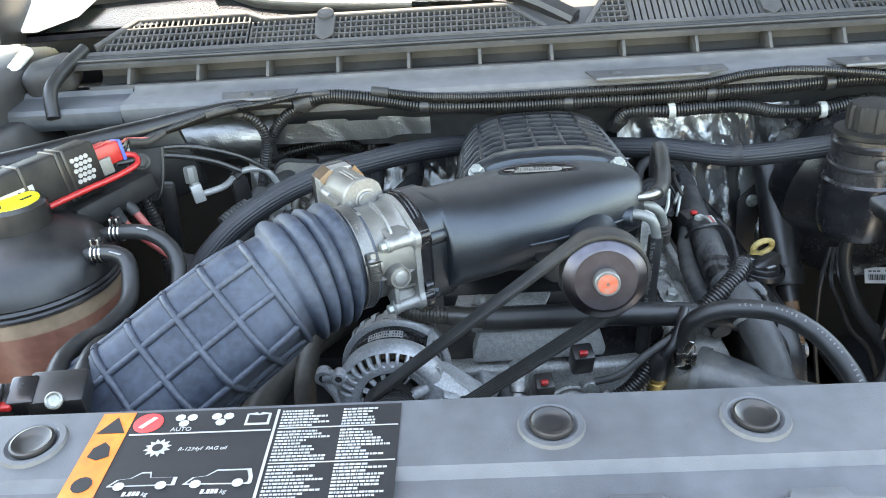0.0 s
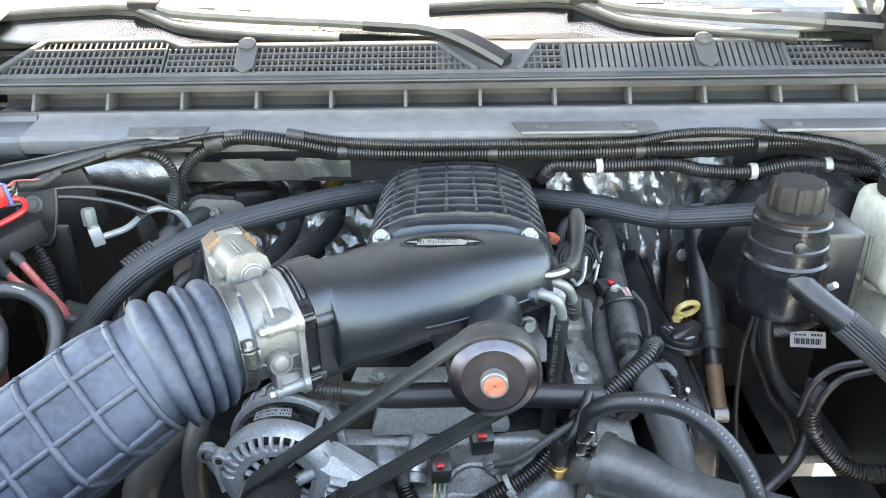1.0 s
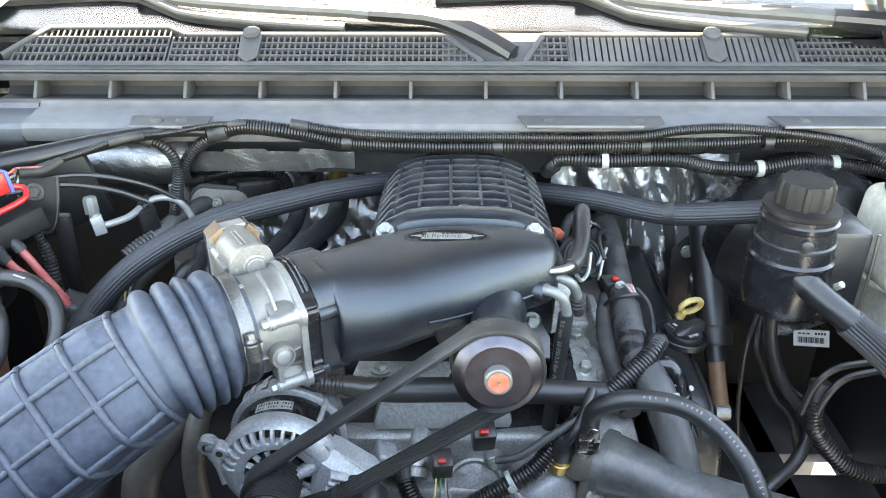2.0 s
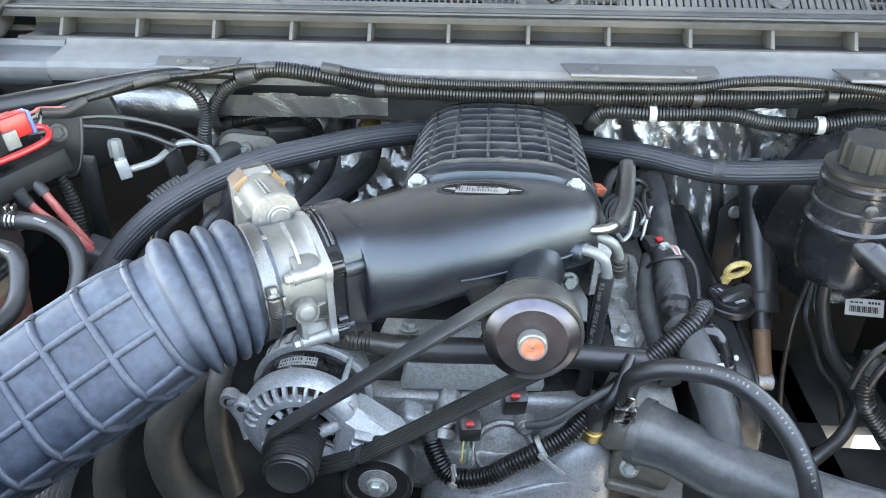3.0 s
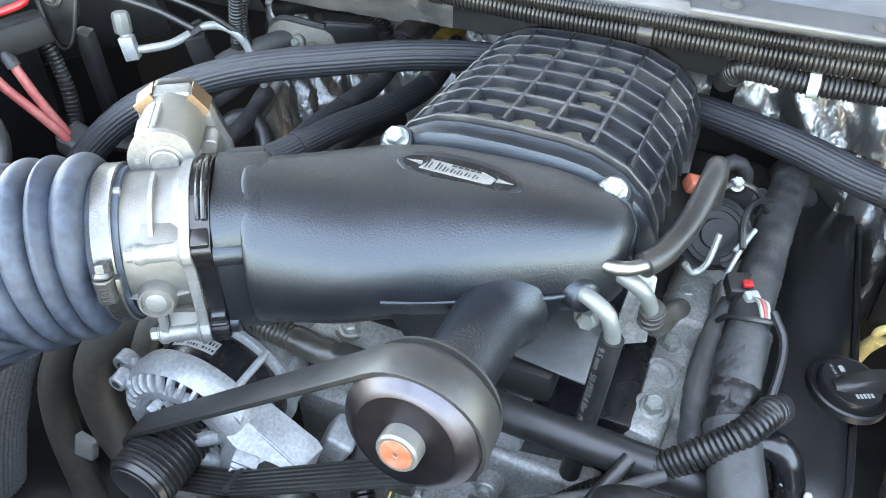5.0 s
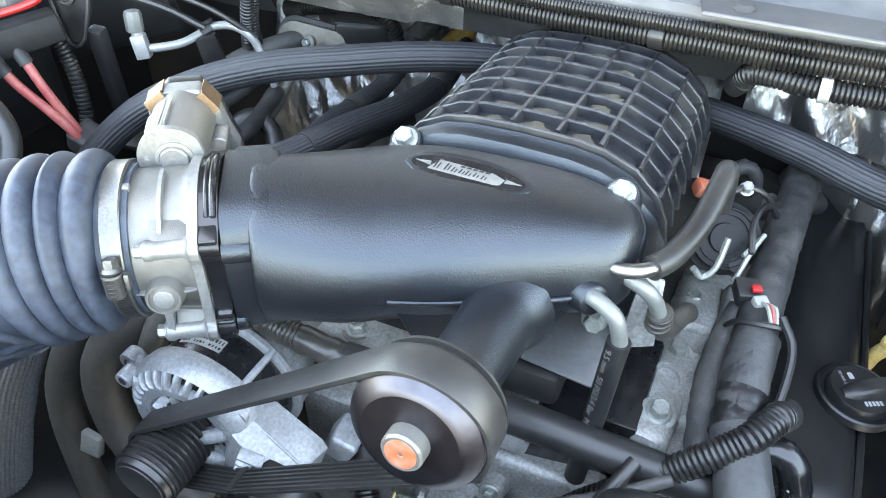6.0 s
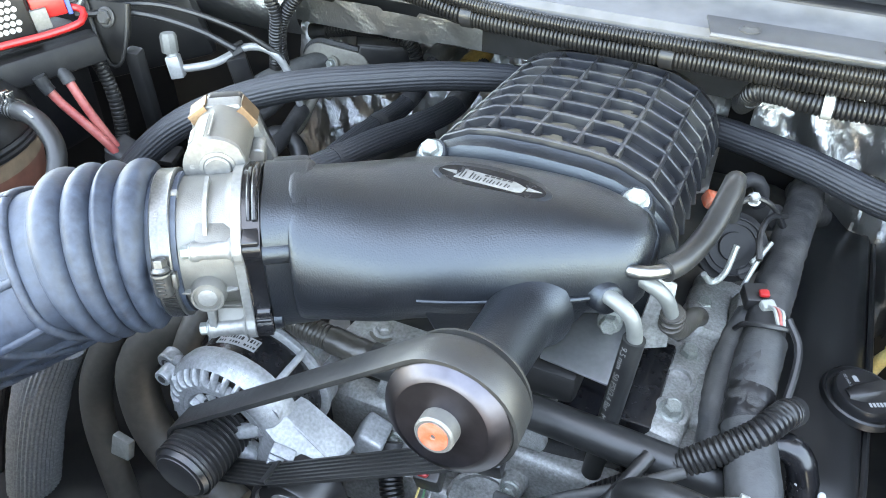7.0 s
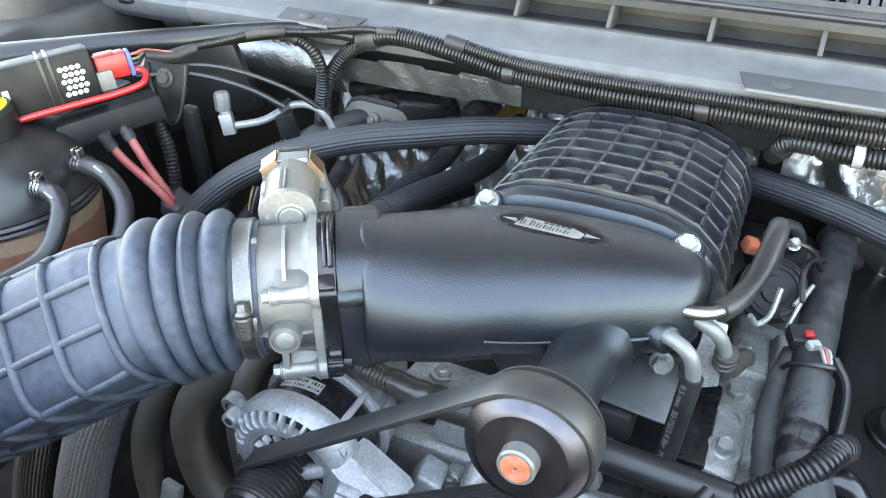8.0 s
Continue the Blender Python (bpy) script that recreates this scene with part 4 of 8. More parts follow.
badge = part("badge", prism(B(), ell(0.0455, 0.0150), badge_at - badge_n * 0.004, bu, bv, 0.0058, 0.0016), SATIN, sc, "raised black oval badge")
part("badge_field", prism(B(), ell(0.0405, 0.0108), badge_at + badge_n * 0.0016, bu, bv, 0.0006), GLOSSBLACK, badge)
eo = badge_at + badge_n * 0.0020
part("badge_emblem", prism(B(), [(-0.0270, -0.0050), (0.0200, -0.0052), (0.0240, -0.0042), (0.0260, 0.0010), (0.0170, 0.0042), (-0.0215, 0.0050)], eo, bu, bv, 0.0009, 0.0002), SILVER, badge, "plain silver emblem plate")
for pts in ([(-0.0380, 0.0003), (-0.0270, 0.0020), (-0.0262, -0.0016)], [(0.0380, 0.0003), (0.0262, -0.0016), (0.0270, 0.0020)]):
    part("badge_point", prism(B(), pts, eo, bu, bv, 0.0006), SILVER, badge)
em = B()
x = -0.0235
for k, w_ in enumerate((0.0068, 0.0044, 0.0048, 0.0040, 0.0048, 0.0050, 0.0042)):
    a, b = x, x + w_
    lo, hi = -0.0036 + 0.0003 * (k % 2), (0.0034 if k in (0, 1) else 0.0014) - 0.0002 * k
    prism(em, [(a, lo), (a + 0.0009, lo), (a + 0.0019, hi), (a + 0.0010, hi)], eo + badge_n * 0.0009, bu, bv, 0.0003)
    prism(em, [(a + 0.0026, lo), (a + 0.0033, lo), (a + 0.0040, hi - 0.0012), (a + 0.0033, hi - 0.0012)], eo + badge_n * 0.0009, bu, bv, 0.0003)
    x = b + 0.0007
for k in range(5):
    prism(em, [(-0.0060 + 0.0044 * k, 0.0024), (-0.0028 + 0.0044 * k, 0.0024), (-0.0024 + 0.0044 * k, 0.0038), (-0.0056 + 0.0044 * k, 0.0038)], eo + badge_n * 0.0009, bu, bv, 0.0003)
part("print_bar", em, LABELBLACK, badge)
pul = thing("drive_pulley", HUB, "dark polished supercharger pulley with an orange marked hub bolt", "pulley")
part("rim", lathe(B(), ((-0.0465, 0.036), (-0.046, 0.0418), (-0.0440, 0.0418), (-0.0435, 0.0388), (-0.021, 0.0388), (-0.0205, 0.0395), (-0.0182, 0.0392)), HUB, AX, 56, True), BELT, pul)
part("chamfer", lathe(B(), ((-0.0184, 0.0390), (-0.0172, 0.0388), (-0.0118, 0.0325), (-0.0105, 0.0300), (-0.0101, 0.0285), (-0.0104, 0.0268)), HUB, AX, 64), CHROMEDARK, pul, "bright bevelled edge", sharp=20)
part("face", lathe(B(), ((-0.0106, 0.0270), (-0.0118, 0.0225), (-0.0120, 0.018), (-0.0112, 0.0125)), HUB, AX, 56), FACEDARK, pul, sharp=20)
hub = part("hub_bolt", lathe(B(), ((-0.0108, 0.0122), (-0.0015, 0.0120), (0.0, 0.0108), (-0.0002, 0.0090)), HUB, AX, 36), CASTWARM, pul)
part("paint_mark", lathe(B(), ((-0.0006, 0.0093), (0.0003, 0.0090), (0.0004, 0.0018), (-0.0004, 0.0012)), HUB, AX, 30), ORANGE, hub, "orange paint in the bolt head")

# ---- throttle body and black spacer ----
tb = thing("throttle_body", (-0.09, 0.705, 1.09), "silver cast aluminium throttle body bolted to the inlet", "throttle body")
UP = Vector((0, 0, 1))
LUGS = ((0.0465, 0.0250), (0.0480, -0.0430), (-0.0440, 0.0300), (-0.0430, -0.0340))


def tw(along, front, up):
    """A point of the throttle body: along the bore, towards the radiator, up."""
    return CC + CA * along + pad_f * front + UP * up


def hull(pts):
    pts = sorted(set(pts))
    def half(seq):
        out = []
        for p in seq:
            while len(out) > 1 and (out[-1][0] - out[-2][0]) * (p[1] - out[-2][1]) - (out[-1][1] - out[-2][1]) * (p[0] - out[-2][0]) <= 0:
                out.pop()
            out.append(p)
        return out[:-1]
    return half(pts) + half(pts[::-1])


def disc(f, z, r, n=20, a0=0, a1=360):
    return [(f + r * math.cos(radians(a0 + (a1 - a0) * k / n)), z + r * math.sin(radians(a0 + (a1 - a0) * k / n))) for k in range(n + (a1 - a0 < 360))]


def plate_(along, deep, poly, bev=0.0008):
    """A plate across the bore, from one place along it."""
    return prism(B(), poly, tw(along, 0, 0), pad_f, UP, -deep, bev)


def lugged(r, lug):
    """A round plate with lobes, drawn in between the front pair."""
    top_ = hull([(round(a, 5), round(b, 5)) for a, b in disc(0, 0, r, 48, 20, 340) + disc(*LUGS[2], lug, 16) + disc(*LUGS[3], lug, 16) + disc(*LUGS[0], lug, 16, -10, 120) + disc(*LUGS[1], lug, 16, -150, 5)])
    out = list(top_)
    k = max(range(len(out)), key=lambda i: (out[(i + 1) % len(out)][1] - out[i][1]) if out[i][0] > 0.03 else -1)
    x0, x1 = out[k], out[(k + 1) % len(out)]
    notch = [(x0[0] * (1 - f) + x1[0] * f - d, x0[1] * (1 - f) + x1[1] * f) for f, d in ((0.04, 0.0), (0.12, 0.0034), (0.20, 0.0044), (0.80, 0.0040), (0.88, 0.0034), (0.95, 0.0))]
    return out[:k + 1] + notch + out[k + 1:]


# spacer: a plate with a waist, square ended lugs and a curved groove on top
part("spacer", plate_(0.0535, 0.0120, lugged(0.0520, 0.0065), 0.0012), GLOSSBLACK, tb, "gloss black adapter plate")
for f, z in LUGS[:2]:
    lug_ = part("spacer_lug", plate_(0.0530, 0.0118, hull([(round(a, 5), round(b, 5)) for a, b in disc(f - 0.004, z, 0.0085) + [(f + 0.0050, z + 0.0075), (f + 0.0050, z - 0.0078), (f - 0.014, z - 0.0078), (f - 0.014, z + 0.014)]]), 0.0010), GLOSSBLACK, tb)
part("spacer_stud", lathe(B(), ((0.0, 0.0040), (0.0085, 0.0040), (0.0095, 0.0030)), tw(0.0560, 0.0500, -0.0295), CA, 16), GLOSSBLACK, tb)
for r, w in ((0.0522, 0.0018), (0.0532, 0.0022)):
    part("groove_rim", sweep(B(), [tw(0.0585 + 0.004 * (r > 0.053), r * math.cos(radians(a)), r * math.sin(radians(a))) for a in range(48, 118, 7)], w, 10, 0.006), GLOSSBLACK, tb)
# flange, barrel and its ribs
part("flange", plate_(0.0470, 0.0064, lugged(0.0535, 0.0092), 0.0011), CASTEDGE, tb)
part("barrel", lathe(B(), ((0.004, 0.0470), (0.0045, 0.0492), (0.0085, 0.0495), (0.0095, 0.0480), (0.012, 0.0476), (0.0410, 0.0482), (0.0455, 0.0496), (0.0475, 0.0515)), CC, CA, 56), CASTWARM, tb)
part("upper_lug", plate_(0.0225, 0.0250, hull([(round(a, 5), round(b, 5)) for a, b in disc(LUGS[0][0], LUGS[0][1], 0.0048) + disc(0, 0, 0.0465, 12, 22, 56)]), 0.0010), CASTWARM, tb)
for (f, z), r in zip(LUGS[:2], (0.0070, 0.0074)):
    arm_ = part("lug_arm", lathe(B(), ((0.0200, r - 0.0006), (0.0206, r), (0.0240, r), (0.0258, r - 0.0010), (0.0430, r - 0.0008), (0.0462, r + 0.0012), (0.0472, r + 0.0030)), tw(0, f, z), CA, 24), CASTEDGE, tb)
    hexbolt("bolt", tw(0.0200, f, z), -CA, 0.0064, tb, length=0.0066)
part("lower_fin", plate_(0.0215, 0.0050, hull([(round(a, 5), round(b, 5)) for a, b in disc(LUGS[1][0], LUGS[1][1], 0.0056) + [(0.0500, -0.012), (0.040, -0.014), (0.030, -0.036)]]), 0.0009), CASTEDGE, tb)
part("lower_ledge", prism(B(), [(0.028, 0.020), (0.0475, 0.020), (0.0475, 0.0475), (0.028, 0.0445)], tw(0, 0, -0.0245), CA, pad_f, 0.0032, 0.0007), CASTWARM, tb)
part("lower_web", plate_(0.0270, 0.0200, hull([(round(a, 5), round(b, 5)) for a, b in disc(LUGS[1][0], LUGS[1][1], 0.0040) + disc(0, 0, 0.0450, 10, -62, -30)]), 0.0010), CASTWARM, tb)
hoop = []
for a in range(34, 100, 6):
    fade = min(1.0, (a - 33) / 6)
    hoop.append([tw(0.0295 + da, (0.0470 + dr * fade) * math.cos(radians(a)), (0.0470 + dr * fade) * math.sin(radians(a))) for da, dr in ((-0.0019, 0), (-0.0013, 0.0050), (0.0013, 0.0050), (0.0019, 0))])
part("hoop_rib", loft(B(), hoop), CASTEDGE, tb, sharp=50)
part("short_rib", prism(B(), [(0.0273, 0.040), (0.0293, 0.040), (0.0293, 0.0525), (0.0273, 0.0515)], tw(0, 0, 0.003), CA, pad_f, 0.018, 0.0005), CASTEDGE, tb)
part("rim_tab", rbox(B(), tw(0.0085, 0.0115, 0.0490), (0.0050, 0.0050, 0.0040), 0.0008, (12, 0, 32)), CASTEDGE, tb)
# shaft boss with its webs and pressed plug
SH = tw(0.0262, 0.0440, -0.0085)
SAX = pad_f + UP * 0.16
shaft = part("shaft_boss", lathe(B(), ((-0.012, 0.0132), (0.006, 0.0124), (0.0135, 0.0114), (0.0150, 0.0108), (0.0150, 0.0094), (0.0134, 0.0090)), SH, SAX, 32), CASTWARM, tb)
part("plug_ring", lathe(B(), ((0.0134, 0.0090), (0.0138, 0.0072), (0.0140, 0.0062)), SH, SAX, 28), CASTWARM, shaft)
part("shaft_plug", lathe(B(), ((0.0130, 0.0066), (0.0146, 0.0064), (0.0149, 0.0058), (0.0147, 0.0001)), SH, SAX, 28), CASTEDGE, shaft)
for a0, a1 in ((0.0060, 0.0200), (0.0460, 0.0330)):
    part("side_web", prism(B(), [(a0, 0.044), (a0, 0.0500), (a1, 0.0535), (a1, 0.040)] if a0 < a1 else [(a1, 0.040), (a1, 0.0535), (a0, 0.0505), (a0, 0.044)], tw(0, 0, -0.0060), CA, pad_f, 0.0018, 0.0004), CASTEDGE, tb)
# motor lying across the top: round can, face plate and gear cover behind
MC = tw(0.0325, -0.0245, 0.0470)
can = part("motor_can", lathe(B(), ((-0.070, 0.0225), (-0.056, 0.0222), (-0.002, 0.0208)), MC, pad_f + UP * 0.06, 44), CASTWARM, tb)
for da, up_ in ((-0.0020, 0.0214), (0.0018, 0.0216)):
    part("ridge", sweep(B(), [MC + CA * (da - 0.004) - pad_f * d + UP * (up_ + 0.0006 - 0.06 * d + 0.0012 * d / 0.05) for d in (0.006, 0.022, 0.040)], 0.0008, 8, 0.01), CASTEDGE, can)
face = disc(0, 0, 0.0228, 26, -4, 212)
face = [(0.0212, -0.0160)] + [(0.0212, 0.0035)] + [p for p in face if not (p[0] > 0.0150 and p[1] < 0.013)] + [(-0.0200, -0.0135)]
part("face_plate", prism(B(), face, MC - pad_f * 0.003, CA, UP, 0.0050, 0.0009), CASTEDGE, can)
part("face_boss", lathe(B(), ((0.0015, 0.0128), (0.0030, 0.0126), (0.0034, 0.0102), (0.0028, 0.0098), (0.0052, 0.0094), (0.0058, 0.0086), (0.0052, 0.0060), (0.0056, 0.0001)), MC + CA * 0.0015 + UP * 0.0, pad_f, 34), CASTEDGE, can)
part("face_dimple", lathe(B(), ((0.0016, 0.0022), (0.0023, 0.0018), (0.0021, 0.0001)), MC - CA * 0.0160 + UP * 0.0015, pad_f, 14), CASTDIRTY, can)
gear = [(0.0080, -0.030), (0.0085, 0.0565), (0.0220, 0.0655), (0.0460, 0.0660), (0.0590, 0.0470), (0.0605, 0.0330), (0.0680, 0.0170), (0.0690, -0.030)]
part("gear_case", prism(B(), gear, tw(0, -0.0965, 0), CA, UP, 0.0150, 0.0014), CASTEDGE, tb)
part("gear_cover", prism(B(), [(a * 0.97 + 0.001, z * 0.985) for a, z in gear], tw(0, -0.1080, 0), CA, UP, 0.0115, 0.0014), PLASTIC, tb, "black gear cover")
for (a, f, z), size, turn in (((0.0150, -0.062, 0.030), (0.014, 0.052, 0.034), -6), ((0.0300, -0.055, 0.026), (0.044, 0.060, 0.026), 0), ((0.0550, -0.066, 0.022), (0.014, 0.040, 0.030), 8)):
    part("case_web", rbox(B(), tw(a, f, z), size, 0.004, (0, turn, 32)), CASTWARM, tb)
for a, f, z in ((0.0575, -0.0640, 0.0330), (0.0125, -0.0660, 0.0440)):
    part("screw_post", lathe(B(), ((-0.012, 0.0058), (0.004, 0.0054), (0.0048, 0.0046)), tw(a, f, z), pad_f, 18), CASTEDGE, tb)
    part("screw", lathe(B(), ((0.0040, 0.0036), (0.0062, 0.0036), (0.0070, 0.0028)), tw(a, f, z), pad_f, 6), ZINC, tb)
for (a, f, z), turn in (((0.0150, -0.0880, 0.0618), 34), ((0.0530, -0.0880, 0.0575), -55)):
    t_ = Vector((math.cos(radians(turn)), 0, math.sin(radians(turn))))
    along = CA * t_.x + UP * t_.z
    nrm = CA * -t_.z + UP * t_.x
    c = tw(a, f, z)
    half = 0.0080 if turn > 0 else 0.0088
    prof = [(-0.0110, 0.0030), (-0.0100, 0.0040), (0.0060, 0.0030), (0.0072, 0.0042), (0.0096, 0.0040), (0.0108, 0.0010), (0.0116, -0.0030)]
    rings = [[c + along * e * half + pad_f * d + nrm * (h - 0.0026) for d, h in prof] + [c + along * e * half + pad_f * (d - 0.0008) + nrm * (h - 0.0036) for d, h in prof[::-1]] for e in (-1, -0.9, 0, 0.9, 1)]
    part("clip", loft(B(), rings), COPPER, tb, "copper coloured spring clip", sharp=30)

# hose clamp
clamp = thing("hose_clamp", (-0.127, 0.71, 1.09), "bright steel worm-drive clamp round the intake duct", "hose clamp")
part("band", lathe(B(), ((-0.0066, 0.0520), (-0.0066, 0.0534), (-0.0056, 0.0540), (-0.0048, 0.0537), (0.0048, 0.0537), (0.0056, 0.0540), (0.0066, 0.0534), (0.0066, 0.0520)), CC, CA, 72), CLAMPSTEEL, clamp)


def cpt(deg, r, along=0.0):
    """A point on the clamp ring; 0 is the front, 90 the top."""
    f = Vector((CA.y, -CA.x, 0))
    t = Vector((0, 0, 1))
    return CC + f * r * math.cos(radians(deg)) + t * r * math.sin(radians(deg)) + CA * along


def tangent_box(deg, r, size, bev, along=0.0):
    """A block lying on the band: size across, out and round it."""
    m = Matrix((CA, (cpt(deg, 1) - CC).normalized(), (cpt(deg + 90, 1) - CC).normalized())).transposed().to_4x4()
    t = B()
    rbox(t, (0, 0, 0), size, bev)
    bmesh.ops.transform(t, matrix=Matrix.Translation(cpt(deg, r, along)) @ m, verts=t.verts)
    return t


def round_dir(deg):
    return (cpt(deg + 90, 1) - CC).normalized()


part("saddle", tangent_box(8, 0.0548, (0.0150, 0.0030, 0.0165), 0.0008), CLAMPSTEEL, clamp)
part("worm_housing", lathe(B(), ((-0.0085, 0.0056), (-0.0075, 0.0062), (0.0060, 0.0062), (0.0070, 0.0068), (0.0085, 0.0066)), cpt(9, 0.0580), round_dir(9), 22), CLAMPSTEEL, clamp)
for k in range(5):
    part("housing_slot", tangent_box(4 + 2.6 * k, 0.0640, (0.0052, 0.0010, 0.0011), 0.0003), PLASTIC, clamp)
part("saddle_ear", tangent_box(10, 0.0570, (0.0034, 0.0060, 0.0120), 0.0010, 0.0080), CLAMPSTEEL, clamp)
part("screw_collar", lathe(B(), ((0.0, 0.0060), (0.0012, 0.0064), (0.0020, 0.0058), (0.0034, 0.0050)), cpt(17.5, 0.0582), round_dir(17.5), 24), CLAMPSTEEL, clamp)
part("screw", lathe(B(), ((0.0030, 0.0050), (0.0080, 0.0050), (0.0090, 0.0040), (0.0084, 0.0030), (0.0084, 0.0001)), cpt(17.5, 0.0582), round_dir(17.5), 6), CLAMPSTEEL, clamp)
for k in range(19):
    part("thread_slot", tangent_box(-2 - 2.3 * k, 0.0540, (0.0090, 0.0006, 0.0010), 0.0), PLASTIC, clamp)
for k, (d, w) in enumerate(((60, 0.0030), (57.5, 0.0018), (55.5, 0.0030), (53.5, 0.0012), (50.5, 0.0010), (38, 0.0008), (35.5, 0.0008), (33, 0.0008))):
    part("stamped_bar", tangent_box(d, 0.0538, (w, 0.0004, 0.0011), 0.0, -0.0015), LABELGREY, clamp)

# ---- intake duct ----
duct = thing("intake_duct", (-0.25, 0.63, 1.05), "blue-grey rubber intake duct with bellows and moulded grid ribs", "intake duct")
DP = [CC + CA * 0.010, CC - CA * 0.006, CC - CA * 0.030 + Vector((0, 0, -0.001)), (-0.190, 0.6525, 1.1480), (-0.249, 0.620, 1.116), (-0.308, 0.592, 1.080), (-0.365, 0.568, 1.048)]


def ductr(s):
    if s < 0.020:
        return 0.0510
    if s < 0.080:
        w = (s - 0.020) / 0.060 * 4
        return 0.0520 + 0.0095 * abs(math.sin(math.pi * w)) ** 0.55 + 0.0011 * w
    return 0.0560 + 0.003 * min(1, (s - 0.080) / 0.1)


def flat(a):
    c, s = abs(math.cos(a)), abs(math.sin(a))
    return 1.0 / (c ** 5 + s ** 5) ** 0.2


dline = spline(DP, 0.0012)
body_rings, frames_, s = [], [], 0.0
u = Vector((0, 0, 1))
for i, p in enumerate(dline):
    t = (dline[min(i + 1, len(dline) - 1)] - dline[max(i - 1, 0)]).normalized()
    u = (u - t * u.dot(t)).normalized()
    v = t.cross(u)
    s += (p - dline[i - 1]).length if i else 0
    sq = min(1.0, max(0.0, (s - 0.078) / 0.03))
    body_rings.append([p + (u * math.cos(a) + v * math.sin(a)) * ductr(s) * (1 + sq * 0.9 * (flat(a + 0.78) - 1.06)) for a in [2 * math.pi * k / 56 for k in range(56)]])
    frames_.append((s, p, u.copy(), v.copy(), sq))
part("duct_wall", loft(B(), body_rings), DUCT, duct, sharp=70)


def dpt(s, a, lift):
    s0, p, u, v, sq = min(frames_, key=lambda f: abs(f[0] - s))
    return p + (u * math.cos(a) + v * math.sin(a)) * (ductr(s) * (1 + sq * 0.9 * (flat(a + 0.78) - 1.06)) + lift)


DEND = frames_[-1][0]
for k in range(10):
    a = 2 * math.pi * (k + 0.35) / 10
    part("long_rib", sweep(B(), [dpt(0.093 + (DEND - 0.095) * f / 8, a, 0.0006) for f in range(9)], 0.0033, 12, 0.006), DUCTRIB, duct)
for s in (0.093, 0.131, 0.169, 0.207, 0.245, 0.283):
    if s < DEND:
        bm = B()
        ring = [dpt(s, 2 * math.pi * k / 40, 0.0008) for k in range(40)]
        sweep(bm, ring + [ring[0]], 0.0036, 12, 0.006, None, False)
        part("cross_rib", bm, DUCTRIB, duct)
# air meter tube at the duct's lower end
maf = thing("air_meter_tube", (-0.42, 0.55, 1.0), "grey air meter tube with a black sensor and red lock tab", "air meter")
part("tube", sweep(B(), [(-0.34, 0.582, 1.062), (-0.40, 0.552, 1.032), (-0.50, 0.51, 0.99)], 0.052, 32, 0.02), TUBEMETAL, maf)
part("band", sweep(B(), [(-0.352, 0.577, 1.057), (-0.364, 0.571, 1.051)], 0.0665, 40, 0.006), ZINC, maf)
sens = part("sensor", rbox(B(), (-0.352, 0.520, 1.128), (0.046, 0.036, 0.026), 0.004, (15, 5, 12)), PLASTIC, maf)
part("socket", rbox(B(), (-0.376, 0.512, 1.132), (0.022, 0.030, 0.024), 0.003, (15, 5, 12)), GLOSSBLACK, sens)
plug_ = part("plug", rbox(B(), (-0.394, 0.506, 1.132), (0.026, 0.026, 0.022), 0.003, (15, 5, 12)), PLASTIC, maf)
for k in range(3):
    part("plug_ridge", rbox(B(), (-0.388 - 0.006 * k, 0.500, 1.1445), (0.003, 0.022, 0.004), 0.001, (15, 5, 12)), PLASTIC, plug_)
part("lock_tab", rbox(B(), (-0.388, 0.494, 1.137), (0.020, 0.008, 0.006), 0.002, (15, 5, 12)), RED, plug_)
part("eyelet", lathe(B(), ((0, 0.0072), (0.002, 0.0072), (0.003, 0.0060), (0.001, 0.0045), (0.0005, 0.0001)), (-0.345, 0.500, 1.137), (0.1, -0.75, 0.65), 22), ZINC, sens)
for k in range(4):
    part("wire", sweep(B(), [(-0.404, 0.508 + 0.003 * k, 1.136 + 0.002 * k), (-0.425, 0.512 + 0.003 * k, 1.142), (-0.46, 0.52 + 0.004 * k, 1.138)], 0.0022, 8, 0.006), (REDWIRE, TAPE, WHITEPL, TAPE)[k], plug_)


# ---- belt, alternator, idler ----
BY0, BY1 = 0.6300, 0.6520
PA, PS, PI = (-0.095, 1.003, 0.0270), (0.117, 1.1556, 0.0395), (-0.018, 0.9690, 0.0345)


def tangent(c0, c1, side):
    """Angle of the outer tangent normal of two circles, side +1 or -1."""
    dx, dz = c1[0] - c0[0], c1[1] - c0[1]
    d = math.hypot(dx, dz)
    return math.atan2(dz, dx) + side * math.acos((c0[2] - c1[2]) / d)


alt = thing("alternator", (-0.085, 0.74, 0.9), "cast aluminium alternator with a slotted front cover", "alternator")
AC = Vector((-0.095, 0.662, 1.003))
ADIR = Vector((0, 1, 0))


def arc_panel(a0, a1, prof, n=14):
    """A piece of the round housing between two angles; prof is a closed outline of (radius, depth)."""
    rings = []
    for k in range(n + 1):
        a = radians(a0 + (a1 - a0) * k / n)
        r_ = Vector((math.cos(a), 0, math.sin(a)))
        rings.append([AC + r_ * r + Vector((0, y, 0)) for r, y in prof])
    return loft(B(), rings)


